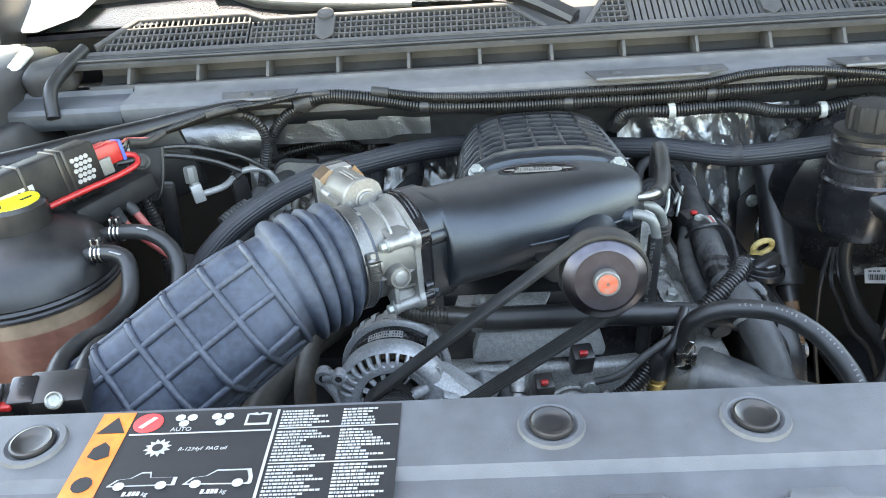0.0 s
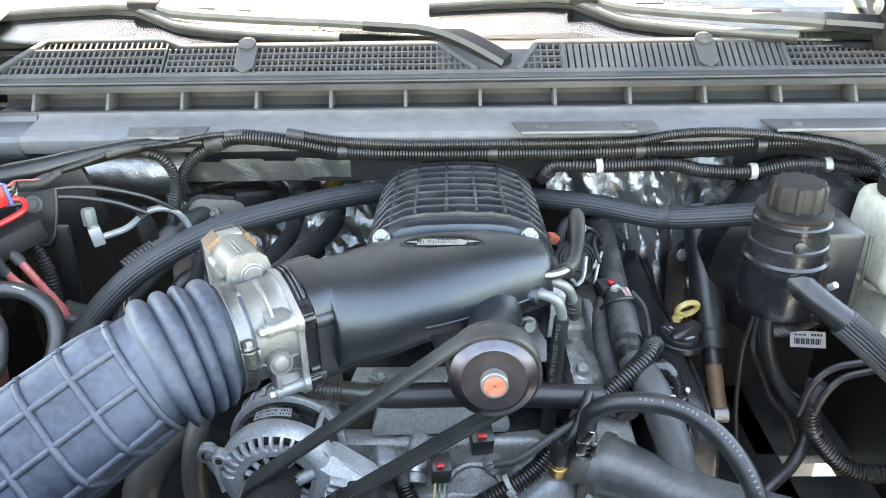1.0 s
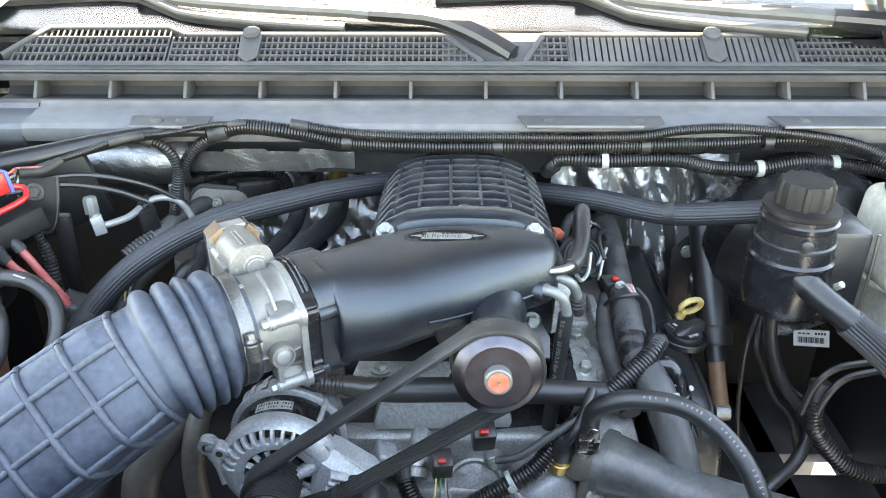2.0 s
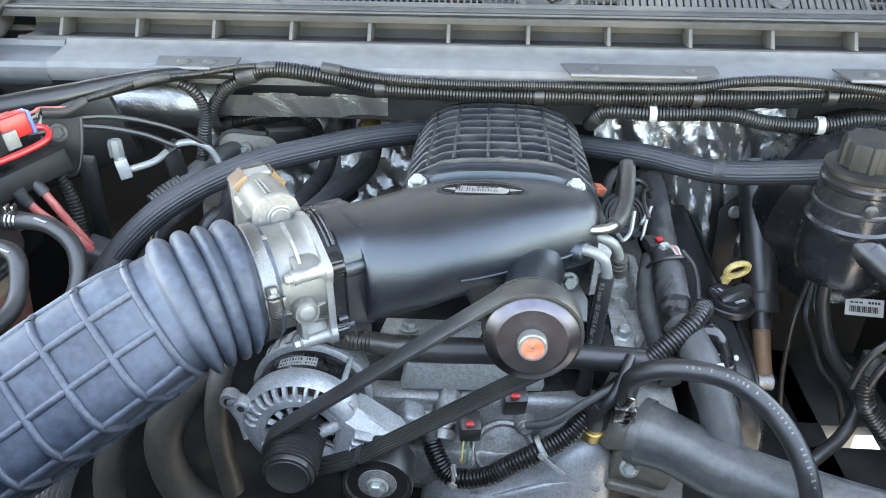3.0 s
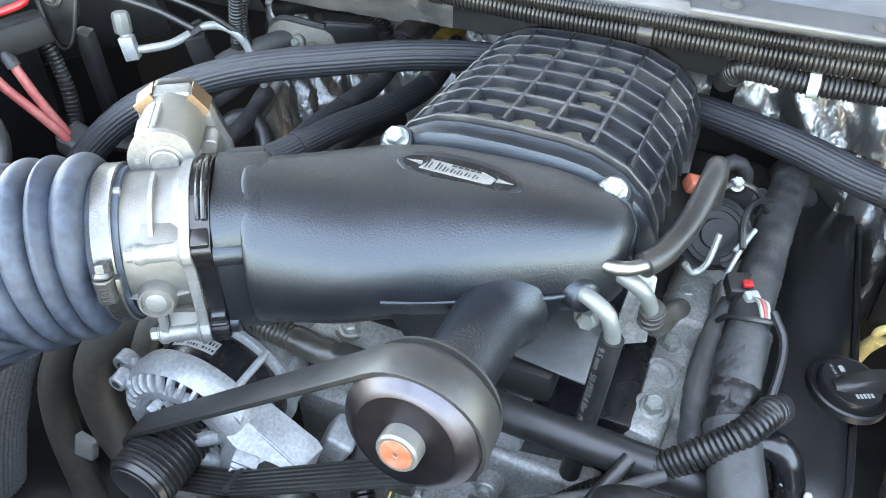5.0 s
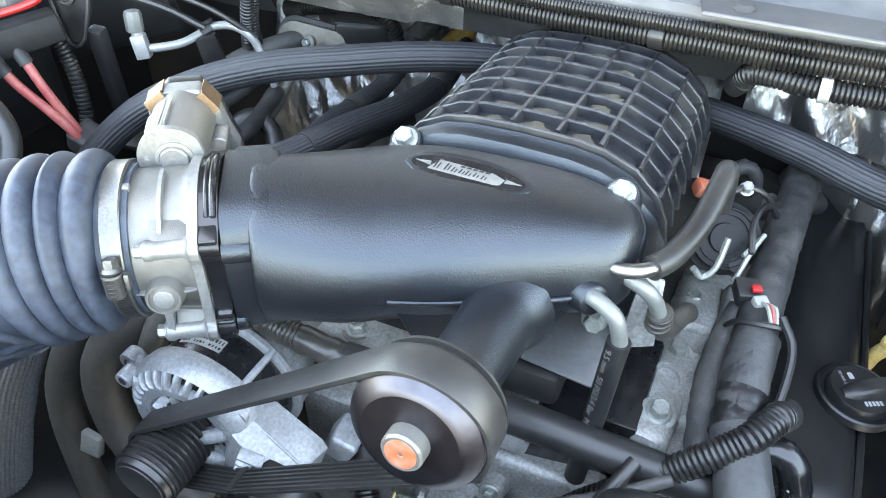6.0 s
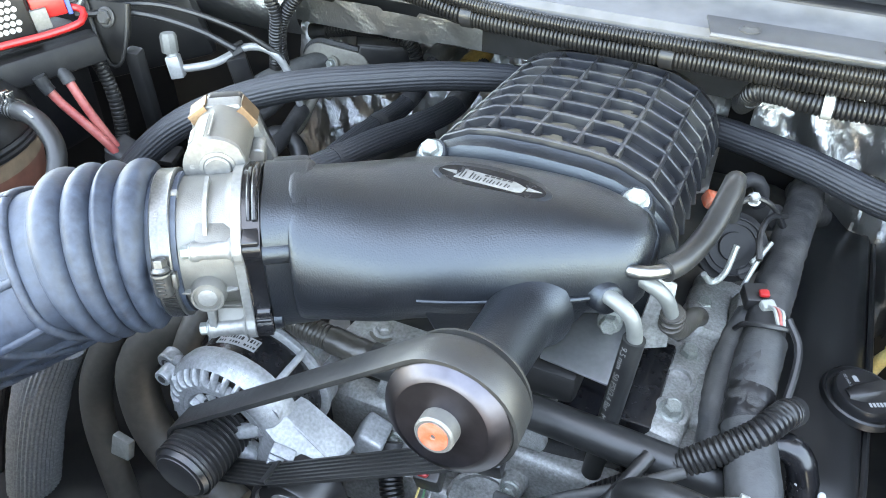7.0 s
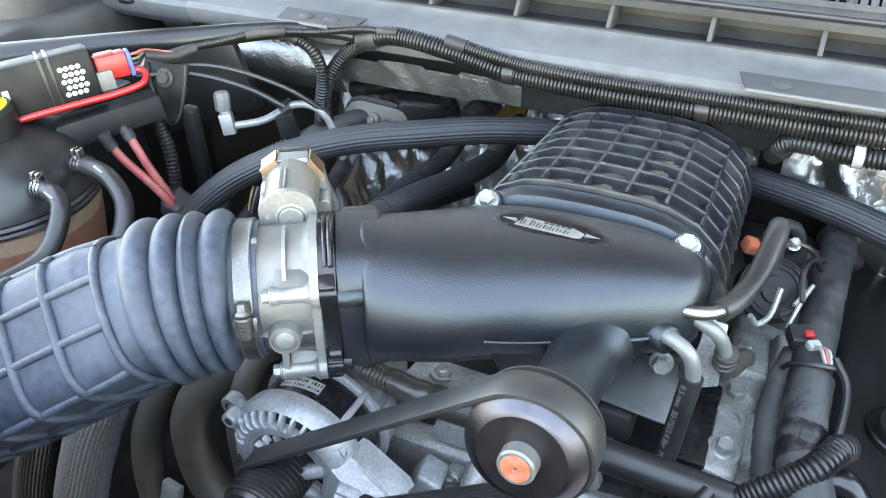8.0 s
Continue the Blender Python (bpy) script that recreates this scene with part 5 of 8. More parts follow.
part("stator", lathe(B(), ((0.020, 0.030), (0.022, 0.048), (0.028, 0.0535), (0.058, 0.0535), (0.090, 0.045)), AC, ADIR, 44), IRON, alt, "dark windings inside the housing")
part("rotor_face", lathe(B(), ((0.014, 0.012), (0.013, 0.030), (0.019, 0.036)), AC, ADIR, 36), IRON, alt)
part("front_ring", arc_panel(0, 360, ((0.0330, 0.010), (0.0335, 0.0005), (0.0350, -0.0010), (0.0385, -0.0010), (0.0392, -0.0018), (0.0425, -0.0018), (0.0440, -0.0005), (0.0445, 0.006)), 60), CASTGREY, alt)
part("front_rim", arc_panel(0, 360, ((0.0560, 0.016), (0.0572, 0.0105), (0.0590, 0.0098), (0.0608, 0.0125), (0.0612, 0.0200), (0.0600, 0.0265), (0.0560, 0.0265)), 60), CASTGREY, alt)
part("label_band", lathe(B(), ((0.026, 0.0555), (0.060, 0.0555)), AC, ADIR, 48, False), GLOSSBLACK, alt, "black band with a paper label")
part("rear_rim", arc_panel(0, 360, ((0.0545, 0.058), (0.0600, 0.0585), (0.0618, 0.0600), (0.0618, 0.0640), (0.0600, 0.0660), (0.0545, 0.066)), 60), CASTGREY, alt)
part("rear_housing", lathe(B(), ((0.062, 0.0585), (0.082, 0.0580), (0.100, 0.050), (0.108, 0.032)), AC, ADIR, 44), CASTDIRTY, alt)
for k in range(9):
    part("rear_vent", arc_panel(20 + 15 * k, 26 + 15 * k, ((0.0560, 0.070), (0.0596, 0.070), (0.0600, 0.084), (0.0540, 0.098), (0.050, 0.094)), 2), CASTGREY, alt)


def alt_fin(a):
    """One curved bar of the front cover, at the angle a."""
    r_, t_ = Vector((math.cos(a), 0, math.sin(a))), Vector((-math.sin(a), 0, math.cos(a)))
    out = []
    for r, y, w_ in ((0.0425, -0.0010, 0.0034), (0.0450, -0.0016, 0.0023), (0.0490, -0.0008, 0.0019), (0.0535, 0.0024, 0.0019), (0.0570, 0.0070, 0.0023), (0.0595, 0.0120, 0.0036)):
        c = AC + r_ * r + Vector((0, y, 0))
        n = (r_ * (0.25 + 40 * (r - 0.0425)) - Vector((0, 1, 0)) * 0.8).normalized()
        out.append([c - t_ * w_, c - t_ * w_ * 0.6 + n * 0.0013, c + t_ * w_ * 0.6 + n * 0.0013, c + t_ * w_, c + t_ * w_ - n * 0.0055, c - t_ * w_ - n * 0.0055])
    return loft(B(), out)


part("winding", arc_panel(40, 190, ((0.0400, 0.0150), (0.0460, 0.0105), (0.0520, 0.0130), (0.0530, 0.0190), (0.0420, 0.0190))), COPPER, alt, "copper windings behind the slots")
for k in range(16):
    a = radians(52 + 8.6 * k)
    part("coil_end", rbox(B(), AC + Vector((math.cos(a) * 0.0495, 0.0098, math.sin(a) * 0.0495)), (0.0080, 0.0034, 0.0028), 0.0009, (0, -math.degrees(a) + 12, 0)), COPPER if k % 4 == 1 else IRON, alt)
for k in range(11):
    part("cover_fin", alt_fin(radians(57 + 11.4 * k)), CASTGREY, alt)
part("slot_shoulder", arc_panel(50, 177, ((0.0562, 0.0040), (0.0572, 0.0050), (0.0590, 0.0080), (0.0607, 0.0130), (0.0580, 0.0165), (0.0556, 0.0110)), 24), CASTGREY, alt, sharp=55)
SHELL = ((0.0415, -0.0012), (0.0450, -0.0022), (0.0490, -0.0016), (0.0540, 0.0018), (0.0580, 0.0070), (0.0604, 0.0125), (0.0570, 0.0160), (0.0430, 0.006))
for a0, a1 in ((-75, 53), (174, 226)):
    part("shield_panel", arc_panel(a0, a1, SHELL), CASTGREY, alt, sharp=55)
for k in range(14):
    bm = B()
    a = 2 * math.pi * k / 14
    c, s_ = math.cos(a), math.sin(a)
    prism(bm, [(0.018, -0.001), (0.033, -0.001), (0.033, 0.001), (0.018, 0.001)], AC + Vector((0, 0.004, 0)), (c, 0, s_), (-s_, 0.4, c), 0.006)
    part("fan_blade", bm, CASTGREY, alt)
for a0, w_ in ((205, 0.0062), (318, 0.0070), (262, 0.0060), (20, 0.0060)):
    a = radians(a0)
    r_ = Vector((math.cos(a), 0, math.sin(a)))
    part("spoke", sweep(B(), [AC + r_ * 0.012 + Vector((0, -0.006, 0)), AC + r_ * 0.026 + Vector((0, -0.0045, 0)), AC + r_ * 0.040 + Vector((0, 0.001, 0))], w_, 12, 0.006), CASTGREY, alt)
for x, y, z, r in ((-0.1712, 0.686, 1.0160, 0.0098), (-0.1490, 0.6600, 1.0330, 0.0072), (-0.0490, 0.6690, 1.0310, 0.0070)):
    v = Vector((x, y, z))
    ear = part("mounting_ear", lathe(B(), ((0.000, r * 0.55), (0.000, r * 0.9), (0.001, r), (0.012, r), (0.013, r * 0.9)), v, (0, 1, 0), 26), CASTGREY, alt)
    part("ear_bore", lathe(B(), ((0, r * 0.56), (0.0006, r * 0.5)), v + Vector((0, 0.0004, 0)), (0, -1, 0), 18), PLASTIC, ear)
    g = v.lerp(AC + Vector((0, 0.016, 0)), 0.32)
    part("ear_web", sweep(B(), [v + Vector((0, 0.007, 0)), v.lerp(g, 0.5) + Vector((0, 0.006, 0)), g + Vector((0, 0.004, 0))], r * 0.85, 12, 0.008), CASTGREY, alt)
part("ear_strut", sweep(B(), [(-0.1690, 0.694, 1.008), (-0.1560, 0.682, 1.000), (-0.1480, 0.672, 0.985)], 0.0080, 12, 0.006), CASTGREY, alt)
# broad bracket arm with its ridge, louvres and foot
arm_ = part("bracket_arm", loft(B(), [[Vector(p) for p in ring] for ring in (
    ((-0.0660, 0.6570, 0.975), (-0.0500, 0.6600, 1.0220), (-0.0450, 0.6720, 1.0300), (-0.0420, 0.6980, 1.0250), (-0.0550, 0.700, 0.975)),
    ((-0.0600, 0.6550, 0.970), (-0.0430, 0.6575, 1.0190), (-0.0385, 0.6740, 1.0275), (-0.0360, 0.6990, 1.0225), (-0.0500, 0.702, 0.972)),
    ((-0.0300, 0.6540, 0.945), (-0.0115, 0.6580, 0.9860), (-0.0065, 0.6740, 0.9950), (-0.0015, 0.7020, 0.9920), (-0.0150, 0.705, 0.950)),
    ((-0.0250, 0.6560, 0.940), (-0.0070, 0.6600, 0.9800), (-0.0020, 0.6750, 0.9880), (0.0030, 0.7010, 0.9850), (-0.0120, 0.704, 0.945)))]), CASTGREY, alt, sharp=25)
part("arm_ridge", sweep(B(), [(-0.0430, 0.6735, 1.0288), (-0.0240, 0.6742, 1.0120), (-0.0050, 0.6748, 0.9930)], 0.0014, 8, 0.006), CASTGREY, arm_)
for k in range(4):
    part("arm_louver", rbox(B(), (-0.0330 - 0.0030 * k, 0.6560, 1.0090 - 0.0085 * k), (0.020, 0.010, 0.0042), 0.0019, (24, 30, 18)), CASTGREY, arm_)
bm = B()
rbox(bm, (0.004, 0.724, 0.970), (0.024, 0.03, 0.026), 0.004, (0, 30, 8), 3)
part("bracket_foot", bm, CASTGREY, alt)
part("case_bolt", sweep(B(), [(-0.0560, 0.6880, 1.0440), (-0.0545, 0.7060, 1.0455), (-0.0530, 0.7250, 1.0470)], 0.0030, 12, 0.01), CASTGREY, alt)
lab = part("paper_label", arc_panel(77, 117, ((0.0556, 0.036), (0.0561, 0.036), (0.0561, 0.048), (0.0556, 0.048)), 12), LABELWHITE, alt, "small white printed label")
bm = B()
for k in range(26):
    a = radians(79 + 2.9 * (k % 13))
    y = 0.0390 + 0.0055 * (k // 13)
    p = AC + Vector((math.cos(a) * 0.0562, y, math.sin(a) * 0.0562))
    if k not in (4, 9, 17):
        rbox(bm, p, (0.0010 + 0.0009 * (k * 7 % 3 == 0), 0.0020 + 0.0014 * (k // 13), 0.0004), 0, (0, 90 - math.degrees(a), 0))
part("print_bar", bm, LABELBLACK, lab)


def grooved(c, y0, y1, r, grooves=8):
    prof = [(0, r + 0.001)]
    n = grooves
    for k in range(n):
        d0 = (y1 - y0) * k / n
        d1 = (y1 - y0) * (k + 1) / n
        prof += [(d0 + (d1 - d0) * 0.15, r + 0.0008), (d0 + (d1 - d0) * 0.5, r - 0.0022), (d0 + (d1 - d0) * 0.85, r + 0.0008)]
    prof.append((y1 - y0, r + 0.001))
    return lathe(B(), prof, (c[0], y0, c[1]), (0, 1, 0), 44)


ap = part("alternator_pulley", grooved(PA, 0.612, 0.668, PA[2] - 0.002, 12), PULLEYSTEEL, alt, "black ribbed overrun pulley")
part("pulley_cap", lathe(B(), ((0, 0.019), (0.001, 0.0225), (0.006, 0.0245), (0.012, 0.0250)), (PA[0], 0.607, PA[1]), (0, 1, 0), 40), PULLEYSTEEL, ap)
part("cap_face", lathe(B(), ((0.0004, 0.0200), (-0.0006, 0.0196), (-0.0002, 0.0180), (-0.0004, 0.0001)), (PA[0], 0.607, PA[1]), (0, 1, 0), 40), DUSTY, ap, "dusty round cover")

idl = thing("idler_pulley", (PI[0], 0.65, PI[1]), "small black idler pulley with a bright hexagon bolt", "pulley")
part("wheel", lathe(B(), ((0.003, 0.020), (0.003, 0.029), (0.0, 0.0305), (0.0, 0.0335), (0.002, 0.0345), (0.032, 0.0345), (0.034, 0.03)), (PI[0], 0.632, PI[1]), (0, 1, 0), 40), PLASTIC, idl)
part("hub_ring", lathe(B(), ((0.002, 0.0185), (0.004, 0.0188), (0.004, 0.010)), (PI[0], 0.632, PI[1]), (0, 1, 0), 30), CASTDIRTY, idl)
hexbolt("bolt", (PI[0], 0.632, PI[1]), (0, -1, 0), 0.011, idl, length=0.008)

# belt: alternator, pulley, and back over the idler
up = tangent(PA, PS, 1)
pts = []


def arc(c, a0, a1, n=12):
    return [(c[0] + c[2] * math.cos(a0 + (a1 - a0) * k / n), c[1] + c[2] * math.sin(a0 + (a1 - a0) * k / n)) for k in range(n + 1)]


# crossing tangents to the idler, which presses from outside
def inner(c0, c1, side):
    dx, dz = c1[0] - c0[0], c1[1] - c0[1]
    d = math.hypot(dx, dz)
    return math.atan2(dz, dx) + side * math.acos(min(1.0, (c0[2] + c1[2]) / d))


si = inner(PS, PI, 1)
ai = inner(PA, PI, -1)
# around the alternator: from its foot by the far side to the top
ao = up
pts += arc(PA, ai + 2 * math.pi, ao, 16) if ai + 2 * math.pi > ao else arc(PA, ai, ao, 16)
pts += arc(PS, ao, si - 2 * math.pi if si > ao else si, 20)
pts += arc(PI, si + math.pi, ai + math.pi, 8)
dense = []
N = len(pts)
for i in range(N):
    a, b = Vector(pts[i]), Vector(pts[(i + 1) % N])
    n = max(1, int((b - a).length / 0.012))
    dense += [a.lerp(b, k / n) for k in range(n)]
N = len(dense)
area = sum(dense[i].x * dense[(i + 1) % N].y - dense[(i + 1) % N].x * dense[i].y for i in range(N))


def belt_strip(prof):
    """A closed band round the pulleys with the given outline across it."""
    ring = []
    for i in range(N):
        t = (dense[(i + 1) % N] - dense[i - 1]).normalized()
        nrm = Vector((t.y, -t.x)) if area > 0 else Vector((-t.y, t.x))
        ring.append([Vector((dense[i].x + nrm.x * (h - 0.0015), y, dense[i].y + nrm.y * (h - 0.0015))) for y, h in prof])
    n = len(prof)
    bm = B()
    put(bm, [p for r_ in ring for p in r_], [(i * n + k, i * n + (k + 1) % n, ((i + 1) % N) * n + (k + 1) % n, ((i + 1) % N) * n + k) for i in range(N) for k in range(n)])
    return bm


belt = thing("drive_belt", (0.02, 0.641, 0.94), "black ribbed drive belt running between the pulleys", "belt")
part("belt_back", belt_strip([(BY0, 0.0046), (BY0 + 0.0004, 0.0048), (BY1 - 0.0004, 0.0048), (BY1, 0.0046), (BY1, 0.0022), (BY0, 0.0022)]), BELT, belt, sharp=30)
for k in range(6):
    y = BY1 - 0.0036 * k
    part("rib", belt_strip([(y - 0.0003, 0.0026), (y - 0.0010, 0.0002), (y - 0.0025, 0.0002), (y - 0.0032, 0.0026)]), BELT, belt, sharp=30)

# ---- engine front and valley ----
bm = B()
rbox(bm, (0.10, 1.02, 0.77), (0.40, 0.46, 0.46), 0.03)
rbox(bm, (0.08, 0.80, 0.74), (0.34, 0.08, 0.42), 0.02)
rbox(bm, (0.09, 0.96, 1.02), (0.19, 0.22, 0.10), 0.01)
solo("engine_block", bm, IRON, "grimy engine block below the supercharger", "engine block")
cvr = thing("front_cover_box", (0.07, 0.77, 0.97), "rough grey cast housing with a shallow lid on the engine front", "housing")
bm = B()
prism(bm, [(-0.075, 0.0), (0.075, 0.004), (0.078, 0.012), (0.070, 0.040), (-0.068, 0.038), (-0.078, 0.006)], (0.068, 0.756, 0.980), (1, 0, 0), (0, 0.2, 1), -0.05, 0.003)
part("housing", bm, GRIT, cvr)
bm = B()
rbox(bm, (0.068, 0.782, 1.025), (0.155, 0.052, 0.008), 0.003)
part("rim", bm, CASTDIRTY, cvr)
bm = B()
rbox(bm, (0.06, 0.80, 1.05), (0.20, 0.06, 0.03), 0.006)
solo("intake_manifold", bm, DARKSTEEL, "black intake manifold under the supercharger", "intake manifold")
bm = B()
prism(bm, [(-0.05, 0.0), (0.05, 0.0), (0.065, 0.04), (-0.04, 0.05)], (0.02, 0.738, 1.056), (1, 0, 0), (0, 1, 0.1), 0.004, 0.001)
pl = solo("support_plate", bm, CASTDIRTY, "flat metal support plate under the inlet neck", "plate")
part("washer", lathe(B(), ((0, 0.0125), (0.0016, 0.0122)), (0.0022, 0.760, 1.0600), (0, 0.02, 1), 26), CASTTAN, pl)
hexbolt("bolt", (0.0022, 0.760, 1.0612), (0, 0.02, 1), 0.0092, pl, CASTDIRTY, length=0.007)

# sheet metal shield and valley castings on the bank beside the case
bm = B()
prism(bm, [(0.0, 0.0), (0.056, -0.006), (0.060, 0.030), (0.052, 0.062), (0.016, 0.064), (-0.002, 0.012)], (0.128, 0.778, 1.068), (1, 0, 0), (0, 1, 0.05), 0.002, 0.0006)
sh = solo("sheet_shield", bm, SHEET, "thin bright sheet metal shield beside the case", "shield")
bm = B()
rbox(bm, (0.165, 0.80, 0.995), (0.09, 0.06, 0.05), 0.004, (0, 0, 8))
rbox(bm, (0.205, 0.83, 1.005), (0.03, 0.10, 0.05), 0.004)
solo("coil_cover", bm, GLOSSBLACK, "gloss black cover beside the intake runner", "cover")
valley = thing("intake_flange", (0.235, 0.84, 0.99), "dull aluminium intake flange with bolted bosses", "engine part")
part("casting", roughcast(B(), (0.245, 0.86, 0.985), (0.062, 0.32, 0.045), 0.010, (0, 10, 0), 0.0025, 1.0), GRITPALE, valley)
part("flange_block", roughcast(B(), (0.228, 0.838, 1.006), (0.036, 0.118, 0.034), 0.009, (-6, 6, -4), 0.0018, 4.0), GRITPALE, valley)
part("rear_block", roughcast(B(), (0.236, 0.955, 1.0), (0.04, 0.07, 0.036), 0.009, (0, 8, 6), 0.002, 6.0), GRITPALE, valley)
for at, size, turn in (((0.214, 0.806, 1.000), (0.030, 0.044, 0.036), 10), ((0.216, 0.884, 1.000), (0.030, 0.040, 0.034), -8), ((0.250, 0.842, 1.004), (0.022, 0.060, 0.030), 4)):
    part("lug", roughcast(B(), at, size, 0.009, (0, 6, turn), 0.002, 11.0 + turn), GRITPALE, valley)
part("side_rail", roughcast(B(), (0.258, 0.87, 1.004), (0.014, 0.23, 0.040), 0.005, (0, 20, 0), 0.0018, 9.0), GRITPALE, valley)
for y, z in ((0.884, 1.018), (0.806, 1.028), (0.96, 1.01)):
    bm = B()
    lathe(bm, ((-0.03, 0.019), (-0.006, 0.0155), (-0.001, 0.0140), (0.0, 0.0125)), (0.230, y, z), (0.1, -0.2, 1), 20)
    part("boss", bm, GRITPALE, valley)
    hexbolt("bolt", (0.230, y, z), (0.1, -0.2, 1), 0.0102, valley, length=0.011)
bm = B()
lathe(bm, ((0, 0.015), (0.004, 0.014), (0.004, 0.011), (-0.004, 0.010), (-0.0045, 0.0001)), (0.228, 0.845, 1.022), (0.1, -0.2, 1), 24)
part("port_ring", bm, CASTDIRTY, valley)

# horizontal coolant pipe
solo("coolant_pipe", sweep(B(), [(0.004, 0.735, 1.0545), (0.030, 0.737, 1.052), (0.08, 0.742, 1.049), (0.16, 0.742, 1.048), (0.25, 0.745, 1.040), (0.30, 0.76, 1.020), (0.33, 0.79, 0.98)], 0.0135, 20, 0.01), RUBBER, "dusty dark rubber coolant pipe running across the engine front", "pipe")
con = thing("wiring_conduit", (-0.02, 0.735, 1.05), "black corrugated conduit with taped ends under the inlet", "conduit", "wiring conduits")
part("corrugated_tube", corrugated(B(), [(-0.088, 0.744, 1.067), (-0.0646, 0.736, 1.0637), (-0.0307, 0.735, 1.0597)], 0.0105, 0.0036, 0.08, 22), OILEDWRAP, con)
part("tape", lumpy(B(), [(-0.033, 0.735, 1.060), (-0.018, 0.735, 1.058), (-0.006, 0.735, 1.0564)], 0.0110, 2.0, 0.003, 0.10), OILEDWRAP, con)
part("cuff", taped(B(), [(-0.010, 0.735, 1.057), (0.000, 0.735, 1.0555), (0.012, 0.735, 1.054)], 0.0118, 5.0, 0.014, 0.002), OILEDWRAP, con)
part("end_ring", lathe(B(), ((-0.0016, 0.0100), (-0.0016, 0.0122), (0.0016, 0.0122), (0.0016, 0.0100)), (0.018, 0.7355, 1.0532), (0.97, 0.05, -0.12), 26), OILEDWRAP, con)

# pump housing and hose neck at the engine front
th = thing("pump_housing", (0.15, 0.72, 0.86), "pale cast aluminium pump housing with a raised rib", "housing")


def hump(scale, lift):
    """The rounded front casting: rings that shrink towards its crest."""
    rings = []
    edge = [(-0.145, -0.10), (-0.140, -0.012), (-0.085, 0.004), (-0.035, 0.022), (0.000, 0.058), (0.034, 0.072), (0.056, 0.056), (0.062, -0.02), (0.060, -0.10)]
    line = [(p.x, p.y) for p in spline([Vector((a, b, 0)) for a, b in edge], 0.012)]
    for k, d in ((1.0, 0.05), (1.0, 0.012), (0.97, 0.004), (0.90, -0.003), (0.75, -0.009), (0.5, -0.013), (0.2, -0.014)):
        rings.append([Vector((0.160 + a * k, 0.712 + d + 0.10 * (0.072 - b * k) * -1.0, 0.888 + b * k)) for a, b in line])
    return rings


part("casting", loft(B(), hump(1.0, 0.0)), CASTGREY, th, sharp=60)
part("rib", sweep(B(), [(0.045, 0.699, 0.873), (0.100, 0.697, 0.888), (0.140, 0.697, 0.905), (0.175, 0.698, 0.915), (0.205, 0.700, 0.905)], 0.0045, 10, 0.008), CASTGREY, th)
part("rib", sweep(B(), [(0.06, 0.694, 0.845), (0.12, 0.690, 0.862), (0.17, 0.692, 0.868), (0.21, 0.696, 0.85)], 0.0055, 10, 0.008), CASTGREY, th)
part("neck_block", roughcast(B(), (0.250, 0.722, 0.935), (0.064, 0.05, 0.085), 0.008, (10, 8, -10), 0.0012, 3.0), CASTTAN, th, "grimy cast neck block")
part("neck_flange", roughcast(B(), (0.255, 0.715, 0.905), (0.080, 0.045, 0.012), 0.004, (0, 6, -10), 0.0008, 5.0), CASTTAN, th)
part("neck", sweep(B(), [(0.215, 0.728, 0.970), (0.230, 0.714, 0.982), (0.246, 0.702, 0.985)], 0.026, 24, 0.01), CASTTAN, th)
hexbolt("bolt", (0.231, 0.692, 0.945), (-0.1, -0.75, 0.6), 0.0095, th, length=0.008)
hexbolt("bolt", (0.075, 0.704, 0.885), (0, -0.9, 0.4), 0.009, th, length=0.007)
part("brass_plug", lathe(B(), ((-0.01, 0.0095), (0.003, 0.0095), (0.004, 0.012), (0.008, 0.012), (0.009, 0.0095), (0.011, 0.0095), (0.012, 0.0118), (0.016, 0.0115), (0.017, 0.009)), (0.194, 0.713, 0.974), (0, -0.25, 1), 24), BRASS, th)
part("sensor", lathe(B(), ((0.0, 0.0115), (0.014, 0.012), (0.026, 0.0105), (0.032, 0.007)), (0.194, 0.709, 0.989), (0.05, -0.2, 1), 20), PLASTIC, th)
part("sensor_wire", sweep(B(), [(0.196, 0.700, 1.015), (0.205, 0.700, 1.030), (0.215, 0.715, 1.045), (0.225, 0.735, 1.055)], 0.0052, 12, 0.006), PLASTIC, th)
# engine front behind the belt
tc = thing("timing_cover", (0.06, 0.755, 0.9), "dirty grey aluminium engine front cover with bosses", "engine part")
part("plate", roughcast(B(), (0.075, 0.768, 0.900), (0.27, 0.03, 0.15), 0.010, (0, 0, 0), 0.002, 2.0), CASTDIRTY, tc)
part("lower_step", roughcast(B(), (0.06, 0.738, 0.893), (0.18, 0.035, 0.05), 0.008, (-20, 0, 0), 0.0015, 8.0), CASTDIRTY, tc)
part("round_cover", lathe(B(), ((-0.004, 0.034), (0.004, 0.034), (0.006, 0.031), (0.003, 0.027), (0.005, 0.010)), (0.105, 0.735, 0.918), (0, -0.9, 0.45), 32), CASTDIRTY, tc)
for x, z in ((0.052, 0.908), (0.126, 0.948), (0.152, 0.925), (0.02, 0.955)):
    part("boss", lathe(B(), ((-0.012, 0.012), (0.004, 0.0105), (0.006, 0.009)), (x, 0.744, z), (0, -0.95, 0.3), 18), CASTDIRTY, tc)
    hexbolt("bolt", (x, 0.738, z + 0.002), (0, -0.95, 0.3), 0.0085, tc, length=0.007)
rh = thing("radiator_hose", (0.40, 0.62, 0.97), "thick black rubber radiator hose", "hose")
